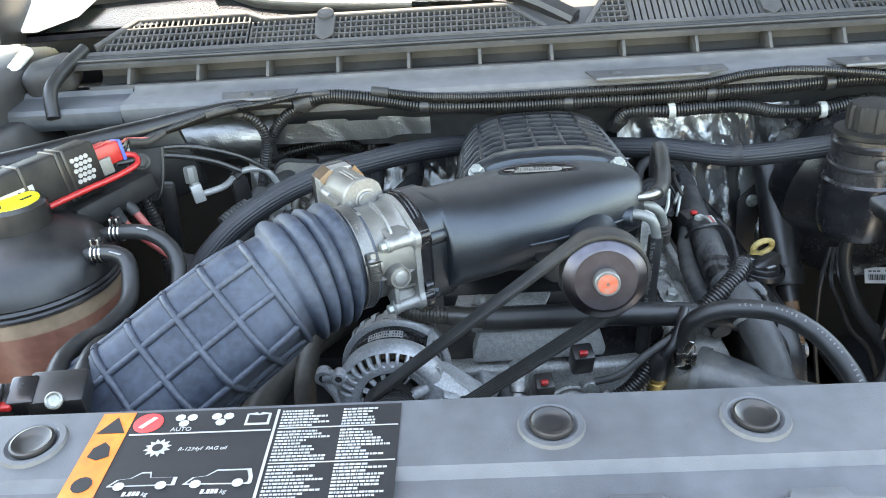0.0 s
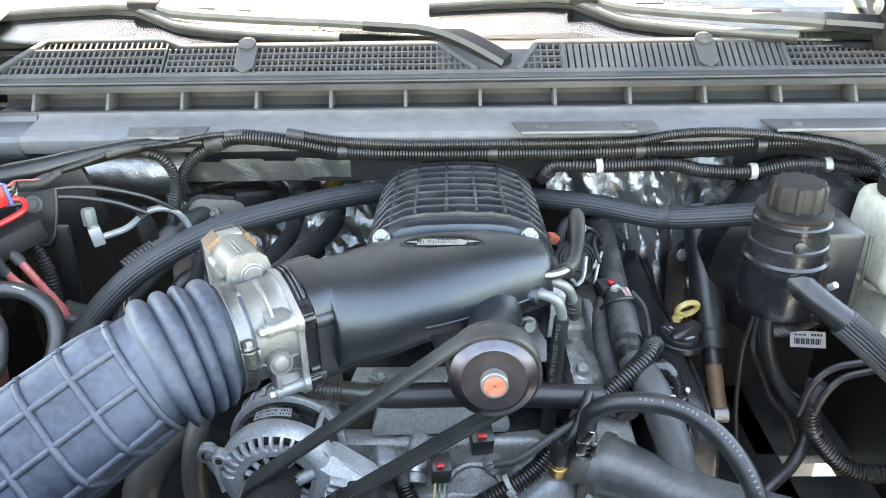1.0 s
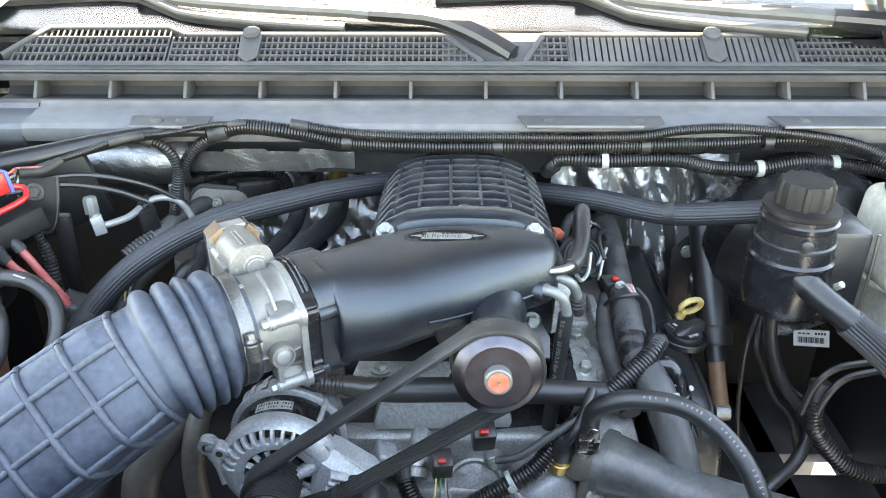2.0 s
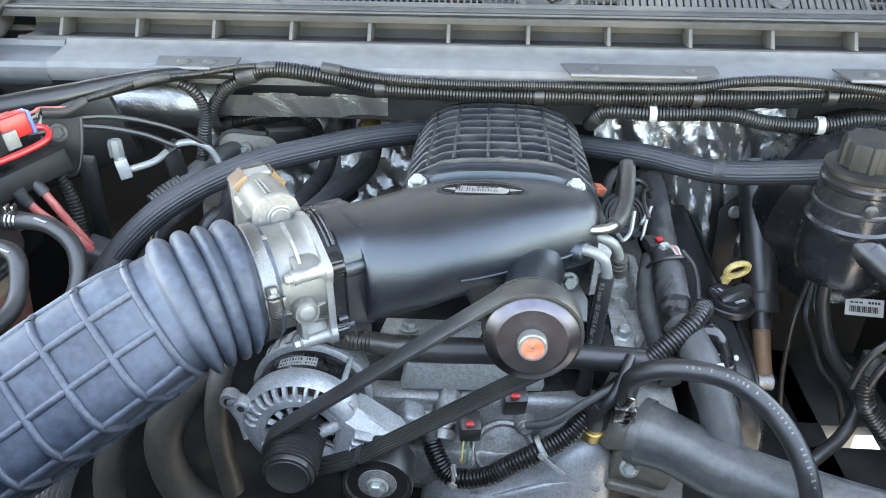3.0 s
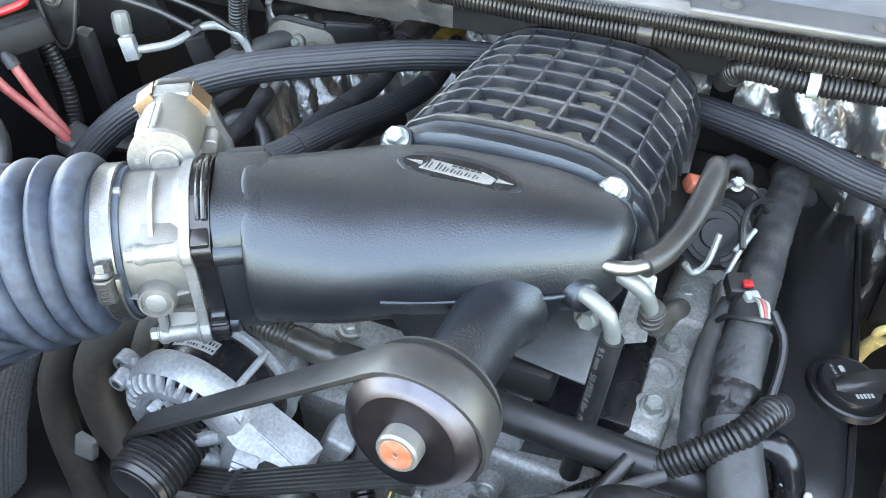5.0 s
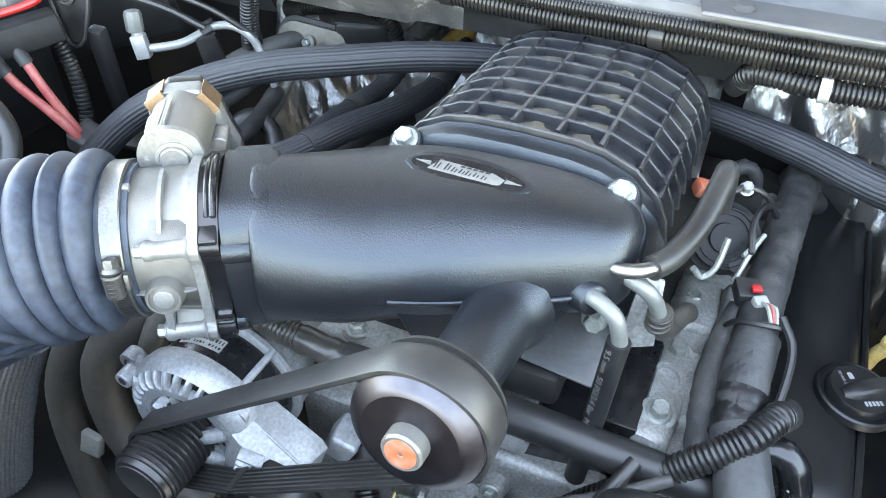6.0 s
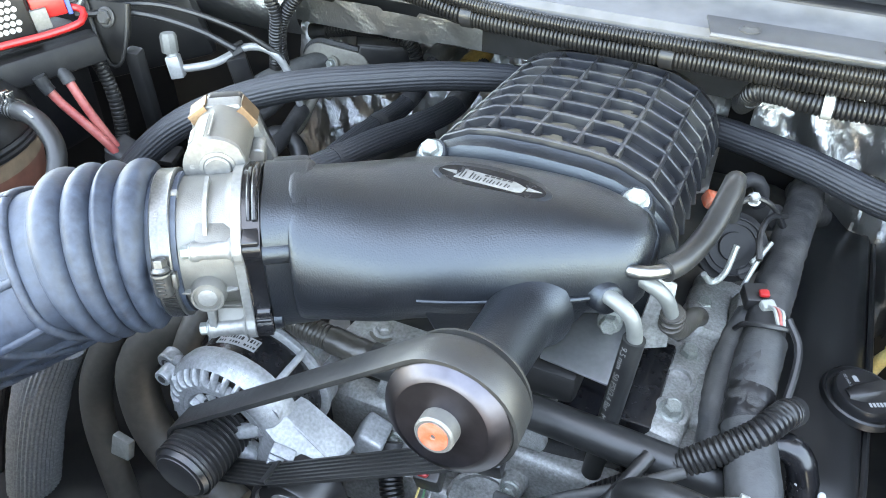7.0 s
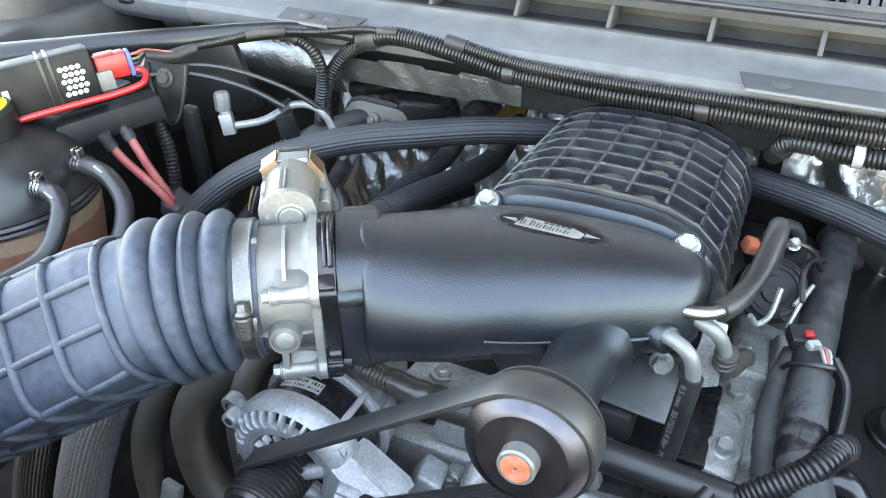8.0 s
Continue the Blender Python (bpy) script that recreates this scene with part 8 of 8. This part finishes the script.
rbox(bm, (-0.35, 0.78, 0.55), (0.5, 0.6, 0.10), 0.02)
solo("frame_rail", bm, IRON, "dark frame rail and crossmember below the engine", "frame rail")
# panels added to keep bright ground out of view, with a gap left
pan = thing("ground_blocker", (0.1, 0.9, 0.65), "added dark panels closing the bay from below", "splash pan")
for at, size in (((-0.30, 0.86, 0.66), (0.70, 0.80, 0.02)), ((0.26, 0.95, 0.66), (0.38, 0.62, 0.02)), ((0.535, 0.955, 0.66), (0.17, 0.63, 0.02)),
                 ((0.67, 0.8275, 0.66), (0.18, 0.375, 0.02)), ((0.67, 1.165, 0.66), (0.18, 0.21, 0.02))):
    bm = B()
    rbox(bm, at, size, 0.004)
    part("panel", bm, DUSTY, pan)
bm = B()
rbox(bm, (0.0, 0.43, 0.82), (1.1, 0.05, 0.60), 0.01)
solo("radiator", bm, DARKSTEEL, "black radiator and fan shroud behind the grille", "radiator")
bm = B()
rbox(bm, (-0.08, 0.60, 0.62), (0.30, 0.16, 0.10), 0.02)
solo("accessory_drive", bm, IRON, "grimy brackets of the accessory drive", "bracket")

# ---- connectors at the engine front ----
for x, y, z, s in ((0.112, 0.722, 1.016, 1.0), (0.068, 0.707, 0.990, 0.9)):
    cnn = thing("sensor_plug", (x, y, z - 0.03), "black wiring plug with a red lock on the engine front", "connector", "engine front plugs")
    bm = B()
    rbox(bm, (x, y, z - 0.012), (0.024 * s, 0.022, 0.030), 0.003, (20, 0, 8))
    part("plug", bm, PLASTIC, cnn)
    bm = B()
    rbox(bm, (x, y - 0.013, z + 0.004), (0.010 * s, 0.006, 0.006), 0.002, (20, 0, 8))
    part("lock_tab", bm, RED, cnn)
    for k in range(3 if x < 0.1 else 0):
        part("wire", sweep(B(), [(x - 0.006 + 0.005 * k, y - 0.008, z - 0.025), (x - 0.008 + 0.006 * k, y - 0.018, z - 0.045), (x - 0.01 + 0.008 * k, y + 0.01, z - 0.07)], 0.0010, 6, 0.006), (YELLOW, GREENWIRE, WHITEPL)[k], cnn)
tube_ = thing("breather_stub", (0.045, 0.735, 0.94), "short aluminium stub with a crimped ring", "fitting")
part("stub", sweep(B(), [(0.045, 0.76, 0.975), (0.042, 0.735, 0.965), (0.04, 0.715, 0.95)], 0.012, 18, 0.006), CASTDIRTY, tube_)
part("ring", lathe(B(), ((-0.003, 0.0125), (-0.003, 0.0145), (0.003, 0.0145), (0.003, 0.0125)), (0.041, 0.724, 0.958), (-0.1, -0.8, -0.5), 22), STEEL, tube_)
solo("wiring_loom", lumpy(B(), [(0.125, 0.705, 0.985), (0.150, 0.700, 0.996), (0.180, 0.705, 1.018), (0.215, 0.715, 1.038), (0.25, 0.735, 1.050)], 0.0042, 3.3), GREYTAPE, "thin taped wiring across the engine front", "wiring loom")

# ---- driver side: reservoir, booster, tank, dipstick ----
rs = thing("vapour_reservoir", (0.478, 0.888, 1.0), "black round reservoir with a fluted screw cap", "reservoir")
RC = (0.474, 0.888)
part("body", lathe(B(), ((1.062, 0.030), (1.068, 0.042), (1.082, 0.047), (1.115, 0.0480), (1.130, 0.0470), (1.133, 0.0486), (1.138, 0.0486), (1.141, 0.0455), (1.160, 0.0430), (1.178, 0.0415), (1.180, 0.0432), (1.185, 0.0432), (1.187, 0.0408), (1.194, 0.040)), (*RC, 0), (0, 0, 1), 44), GLOSSBLACK, rs)
part("neck_ring", lathe(B(), ((1.154, 0.0430), (1.156, 0.0450), (1.159, 0.0450), (1.161, 0.0428)), (*RC, 0), (0, 0, 1), 44), PLASTIC, rs)
bm = B()
lathe(bm, ((1.192, 0.0405), (1.194, 0.0420), (1.199, 0.0420), (1.201, 0.030)), (*RC, 0), (0, 0, 1), 40)
u_ = [(1.199, 1.0), (1.224, 1.0), (1.229, 0.93), (1.230, 0.5)]
rings = []
for z, k in u_:
    rings.append([Vector((RC[0] + math.cos(a) * k * (0.0298 + 0.0013 * math.copysign(1, math.cos(10 * a))), RC[1] + math.sin(a) * k * (0.0298 + 0.0013 * math.copysign(1, math.cos(10 * a))), z)) for a in [2 * math.pi * q / 80 for q in range(80)]])
loft(bm, rings)
part("screw_cap", bm, CAPBLACK, rs, "fluted black cap")
part("screw", lathe(B(), ((0, 0.0065), (0.004, 0.0065), (0.005, 0.004)), (0.468, 0.845, 1.168), (-0.1, -1, 0.1), 16), PLASTIC, rs)
bm = B()
rbox(bm, (0.530, 0.915, 1.112), (0.060, 0.080, 0.115), 0.008)
part("side_box", bm, PLASTIC, rs)
part("edge_strip", sweep(B(), [(0.562, 0.874, 1.168), (0.563, 0.873, 1.12), (0.561, 0.874, 1.062), (0.545, 0.873, 1.056)], 0.002, 8, 0.006), STEEL, rs, "bright metal edge strip")
part("outlet", lathe(B(), ((-0.02, 0.014), (0.012, 0.014), (0.016, 0.012)), (0.480, 0.840, 1.118), (0.45, -0.6, -0.35), 22), PLASTIC, rs)
rhose = thing("return_hose", (0.55, 0.82, 1.05), "black hose in a ribbed braided sleeve from the reservoir", "hose")
part("hose", sweep(B(), [(0.478, 0.842, 1.120), (0.500, 0.820, 1.105), (0.52, 0.805, 1.092)], 0.0150, 22, 0.004, lambda s, a, i: 1 + 0.035 * (i % 2)), LOOM, rhose)
part("sleeve", ribbed(B(), [(0.515, 0.808, 1.094), (0.545, 0.795, 1.070), (0.60, 0.775, 1.02), (0.66, 0.75, 0.96)], 0.0165, 14, 0.05), BRAID, rhose)
part("fitting", lathe(B(), ((0, 0.0046), (0.009, 0.0046), (0.010, 0.0036)), (0.508, 0.838, 1.120), (0.3, -0.5, 0.6), 6), ZINC, rhose)

bo = thing("brake_booster", (0.57, 1.08, 1.0), "large round black brake booster on the firewall", "brake booster")
part("shell", lathe(B(), ((0.0, 0.055), (0.012, 0.095), (0.03, 0.125), (0.05, 0.132), (0.062, 0.137), (0.07, 0.137), (0.078, 0.130), (0.13, 0.128), (0.17, 0.10)), (0.573, 1.012, 1.035), (0, 1, 0.05), 56), GLOSSBLACK, bo)
bm = B()
rbox(bm, (0.604, 1.030, 0.920), (0.050, 0.0016, 0.024), 0.0, (-35, 0, -6))
lb = part("label", bm, LABELWHITE, bo, "white printed sticker")
bm = B()
for k in range(16):
    rbox(bm, (-0.019 + 0.0024 * k, -0.0010, -0.0030), (0.0010 + 0.0006 * (k % 3), 0.0006, 0.0085), 0.0)
for k in range(3):
    rbox(bm, (-0.017 + 0.006 * k, -0.0010, 0.0062), (0.0045, 0.0006, 0.0022), 0.0)
for k in range(4):
    rbox(bm, (0.006 + 0.0042 * k, -0.0010, 0.0066), (0.0030, 0.0006, 0.0034), 0.0)
bmesh.ops.transform(bm, matrix=pose(0.604, 1.030, 0.920, -35, 0, -6), verts=bm.verts)
part("print_bar", bm, LABELBLACK, lb)
mt = thing("master_cylinder_tank", (0.62, 0.96, 1.0), "cream translucent brake fluid tank with a black and yellow cap", "fluid tank")
bm = B()
rbox(bm, (0.652, 0.960, 1.118), (0.085, 0.13, 0.112), 0.020, (0, 4, 0), 5)
rbox(bm, (0.660, 0.960, 1.030), (0.062, 0.12, 0.10), 0.016, (0, 6, 0), 4)
lathe(bm, ((1.060, 0.046), (1.064, 0.0475), (1.068, 0.046)), (0.655, 0.958, 0), (0, 0, 1), 28)
part("tank", bm, CREAM, mt)
cap = part("cap", lathe(B(), ((1.176, 0.030), (1.180, 0.032), (1.200, 0.032), (1.204, 0.028)), (0.648, 0.972, 0), (0, 0, 1), 24), PLASTIC, mt)
part("cap_print", lathe(B(), ((1.2038, 0.022), (1.2046, 0.0215)), (0.648, 0.972, 0), (0, 0, 1), 24), YELLOWCAP, cap)
bm = B()
rbox(bm, (0.66, 0.98, 0.985), (0.05, 0.15, 0.05), 0.012)
part("cylinder", bm, IRON, mt)

ds = thing("oil_dipstick", (0.42, 1.0, 0.9), "yellow loop handle of the oil dipstick", "dipstick")
bm = B()
loopc = Vector((0.414, 1.012, 0.986))
du, dv = Vector((0.95, 0.25, 0.1)).normalized(), Vector((-0.12, -0.35, 0.93)).normalized()
ring = [loopc + du * 0.0155 * math.cos(6.2832 * k / 20) + dv * 0.0125 * math.sin(6.2832 * k / 20) for k in range(20)]
sweep(bm, ring + [ring[0]], 0.0042, 10, 0.004, None, False)
part("loop", bm, YELLOW, ds)
part("stem", sweep(B(), [loopc + Vector((-0.010, 0.0, -0.010)), loopc + Vector((-0.016, 0.004, -0.028)), loopc + Vector((-0.018, 0.01, -0.05))], 0.0068, 14, 0.006), YELLOW, ds)
part("tube", sweep(B(), [loopc + Vector((-0.016, 0.004, -0.024)), loopc + Vector((-0.022, 0.02, -0.09)), loopc + Vector((-0.03, 0.03, -0.22))], 0.006, 12, 0.01), DARKSTEEL, ds)
cv_ = thing("steering_shaft", (0.46, 1.05, 0.8), "black telescoping shaft with a brown rubber boot", "shaft")
part("sleeve", sweep(B(), [(0.448, 1.13, 1.090), (0.452, 1.06, 1.000), (0.455, 1.020, 0.940)], 0.0235, 26, 0.01), PLASTIC, cv_)
part("collar", sweep(B(), [(0.4548, 1.024, 0.946), (0.4555, 1.008, 0.922)], 0.0265, 26, 0.005, lambda s, a, i: 1 - 0.06 * (i % 2)), RUBBER, cv_)
part("shaft", sweep(B(), [(0.4555, 1.010, 0.925), (0.457, 0.995, 0.903)], 0.015, 18, 0.008), PLASTIC, cv_)
part("lower_shaft", sweep(B(), [(0.457, 0.997, 0.906), (0.459, 0.978, 0.878), (0.461, 0.96, 0.852)], 0.012, 16, 0.01), RUST, cv_)
part("joint", lathe(B(), ((-0.01, 0.012), (0.01, 0.012)), (0.462, 0.954, 0.845), (1, 0, 0), 16), CASTDIRTY, cv_)
bm = B()
prism(bm, [(-0.03, -0.07), (0.03, -0.06), (0.04, 0.05), (0.0, 0.065), (-0.03, 0.04)], (0.448, 1.145, 0.965), (1, 0.1, 0), (0, 0.15, 1), 0.004, 0.001)
pb = part("bracket", bm, DARKSTEEL, cv_)
hexbolt("bolt", (0.441, 1.142, 1.003), (0, -1, 0.15), 0.010, pb)
for pts, r in (([(0.50, 0.99, 0.99), (0.478, 0.955, 0.965), (0.476, 0.95, 0.93), (0.480, 0.945, 0.86), (0.49, 0.93, 0.78)], 0.0034),
               ([(0.505, 0.99, 0.99), (0.488, 0.950, 0.962), (0.498, 0.94, 0.935), (0.515, 0.925, 0.895), (0.538, 0.91, 0.868), (0.56, 0.90, 0.80)], 0.0034),
               ([(0.51, 0.99, 0.99), (0.500, 0.955, 0.968), (0.512, 0.945, 0.945), (0.53, 0.93, 0.915), (0.55, 0.92, 0.90)], 0.0034),
               ([(0.66, 0.88, 1.01), (0.60, 0.86, 1.004), (0.545, 0.85, 1.000), (0.522, 0.848, 0.975), (0.515, 0.85, 0.93)], 0.0045),
               ([(0.66, 0.875, 0.998), (0.60, 0.855, 0.993), (0.555, 0.845, 0.988), (0.535, 0.842, 0.96), (0.53, 0.845, 0.92)], 0.0045)):
    solo("brake_line", sweep(B(), pts, r, 8, 0.008), DARKSTEEL, "thin black steel brake line", "brake line", "brake lines")
solo("evap_hose", sweep(B(), [(0.495, 0.935, 1.05), (0.491, 0.93, 1.01), (0.498, 0.92, 0.97), (0.515, 0.905, 0.93), (0.540, 0.885, 0.895), (0.544, 0.87, 0.875), (0.52, 0.845, 0.85), (0.483, 0.82, 0.835), (0.44, 0.79, 0.80)], 0.0085, 14, 0.01), RUBBER, "black rubber hose below the reservoir", "hose")
conduit("wiring_conduit", [(0.535, 0.86, 0.965), (0.530, 0.85, 0.93), (0.538, 0.842, 0.905), (0.580, 0.832, 0.860), (0.63, 0.83, 0.848), (0.68, 0.84, 0.85)], 0.012, "dusty black corrugated conduit below the brake tank", 0.005)
conduit("wiring_conduit", [(0.385, 0.80, 0.95), (0.385, 0.78, 0.92), (0.39, 0.77, 0.86), (0.40, 0.76, 0.80)], 0.0095, "black corrugated conduit beside the valve cover", 0.005)

# ---- warning label on the radiator cover ----
LB = thing("warning_label", (-0.13, 0.36, cz(0.36)), "black service label with an orange warning strip and small print", "label")


def lx(x):
    """Distance along the label: the symbol field is set a little wider than the small print."""
    return x * 1.102 if x < 0.0845 else x + 0.0086


def lplate(name, pts, lift, mat, parent=None, thick=0.0003):
    bm = B()
    o = Vector((-0.2206, 0.393, cz(0.393))) + Vector((0, -CS, 1)) * lift
    prism(bm, [(lx(a), b) for a, b in pts], o, (1, 0, 0), (0, 1, CS), thick)
    return part(name, bm, mat, parent or LB)


fld = lplate("field", [(0, -0.16), (0.161, -0.16), (0.161, 0), (0, 0)], 0.0005, LABELBLACK)
strip_ = lplate("orange_strip", [(-0.019, -0.16), (0.0, -0.16), (0.0, 0), (-0.019, 0)], 0.0009, LABELORANGE)


def tri_(x, y, s):
    return [(x - s, y - s * 0.8), (x + s, y - s * 0.8), (x, y + s)]


lplate("warning_triangle", tri_(-0.009, -0.012, 0.008), 0.0013, LABELBLACK, strip_)
lplate("symbol", [(-0.015, -0.038), (-0.009, -0.041), (-0.003, -0.038), (-0.005, -0.030), (-0.009, -0.026), (-0.014, -0.031)], 0.0013, LABELBLACK, strip_)
lplate("symbol", ell_pts := [(-0.0095 + 0.0055 * math.cos(k * 0.5236), -0.060 + 0.006 * math.sin(k * 0.5236)) for k in range(12)], 0.0013, LABELBLACK, strip_)
lplate("divider_line", [(0.083, -0.16), (0.0845, -0.16), (0.0845, -0.002), (0.083, -0.002)], 0.0009, LABELWHITE, fld)
lplate("divider_line", [(0.002, -0.0205), (0.082, -0.0205), (0.082, -0.0195), (0.002, -0.0195)], 0.0009, LABELWHITE, fld)
lplate("divider_line", [(0.086, -0.0195), (0.160, -0.0195), (0.160, -0.0188), (0.086, -0.0188)], 0.0009, LABELWHITE, fld)
lplate("divider_line", [(0.086, -0.0485), (0.160, -0.0485), (0.160, -0.0478), (0.086, -0.0478)], 0.0009, LABELWHITE, fld)
red = lplate("prohibition_disc", [(0.010 + 0.0085 * math.cos(k * 0.2618), -0.010 + 0.0085 * math.sin(k * 0.2618)) for k in range(24)], 0.0009, LABELRED, fld)
lplate("symbol", [(0.0055, -0.014), (0.008, -0.015), (0.0145, -0.006), (0.012, -0.005)], 0.0013, LABELWHITE, red)
for cx in (0.031, 0.052):
    for k in range(3):
        a = 2.094 * k + 0.5
        lplate("fan_symbol", [(cx + 0.004 * math.cos(a) + 0.003 * math.cos(q * 0.785), -0.008 + 0.0035 * math.sin(a) + 0.003 * math.sin(q * 0.785)) for q in range(8)], 0.0009 + 0.00003 * k, LABELWHITE, fld)
lplate("book_symbol", [(0.066, -0.015), (0.080, -0.015), (0.080, -0.005), (0.0745, -0.004), (0.073, -0.0055), (0.0715, -0.004), (0.066, -0.005)], 0.0009, LABELWHITE, fld)
lplate("book_page", [(0.0675, -0.0135), (0.0785, -0.0135), (0.0785, -0.0062), (0.073, -0.007), (0.0675, -0.0062)], 0.0013, LABELBLACK, fld)
sun_pts = []
for k in range(24):
    r_ = 0.0075 if k % 2 else 0.0050
    sun_pts.append((0.022 + r_ * math.cos(k * 0.2618), -0.032 + r_ * math.sin(k * 0.2618)))
sn = lplate("snow_symbol", sun_pts, 0.0009, LABELWHITE, fld)
lplate("snow_centre", [(0.022 + 0.003 * math.cos(k * 0.5236), -0.032 + 0.003 * math.sin(k * 0.5236)) for k in range(12)], 0.0013, LABELBLACK, sn)


def truck(x, y, van):
    out = [(0, 0), (0.004, 0.005), (0.011, 0.006), (0.016, 0.0105), (0.034, 0.0105) if van else (0.021, 0.0105), (0.036, 0.004) if van else (0.022, 0.006), (0.036, 0.0) if van else (0.036, 0.006), (0.035, -0.001) if van else (0.036, 0.0)]
    return [(x + a, y + b) for a, b in out]


for x, van in ((0.004, False), (0.044, True)):
    tr = lplate("vehicle_symbol", truck(x, -0.062, van), 0.0009, LABELWHITE, fld)
    lplate("vehicle_inside", [(a * 0.88 + (x + 0.018) * 0.12, b * 0.80 - 0.059 * 0.20) for a, b in truck(x, -0.062, van)], 0.0013, LABELBLACK, tr)
    for wx in (0.007, 0.029):
        lplate("wheel_symbol", [(x + wx + 0.003 * math.cos(k * 0.6283), -0.0625 + 0.003 * math.sin(k * 0.6283)) for k in range(10)], 0.0016, LABELWHITE, tr)


def wording(text, x, y, size, mat=LABELWHITE, slant=0.0):
    cu_ = bpy.data.curves.new("wording", "FONT")
    cu_.body, cu_.size, cu_.extrude, cu_.shear = text, size, 0.0001, slant
    cu_.materials.append(mat)
    ob = new("wording", cu_)
    ob.parent = fld
    ob.matrix_local = pose(-0.2206 + lx(x), 0.393 + y, cz(0.393 + y) + 0.0014, math.degrees(math.atan(CS)), 0, 0)
    return ob


wording("AUTO", 0.0248, -0.0185, 0.0047)
wording("R-1234yf  PAG oil", 0.034, -0.0355, 0.0040, slant=0.2)
for x in (0.0145, 0.0550):
    for k, w in enumerate((0.0016, 0.0005, 0.0016, 0.0016, 0.0016)):
        y1 = -0.0665 if k != 1 else -0.0688
        lplate("print_bar", [(x, -0.0695), (x + w, -0.0695), (x + w + 0.0003, y1), (x + 0.0003, y1)], 0.0013, LABELWHITE, fld)
        x += w + 0.0005
    wording("kg", x + 0.0006, -0.0695, 0.0040, slant=0.2)
rng = random.Random(4)
for col, x0, wmax in ((0, 0.0865, 0.034), (1, 0.125, 0.034)):
    y = -0.004
    while y > -0.075:
        w = wmax * rng.uniform(0.45, 1.0)
        if abs(y + 0.0195) > 0.002 and abs(y + 0.048) > 0.002:
            bm = B()
            o = Vector((-0.2120, 0.393, cz(0.393))) + Vector((0, -CS, 1)) * 0.0009
            x = 0.0
            while x < w - 0.002:
                l = rng.uniform(0.0007, 0.0034)
                prism(bm, [(x0 + x, y - 0.0007), (x0 + min(w, x + l), y - 0.0007), (x0 + min(w, x + l), y + 0.0006), (x0 + x, y + 0.0006)], o, (1, 0, 0), (0, 1, CS), 0.0003)
                x += l + 0.0006
            part("print_bar", bm, LABELWHITE, fld)
        y -= 0.0026
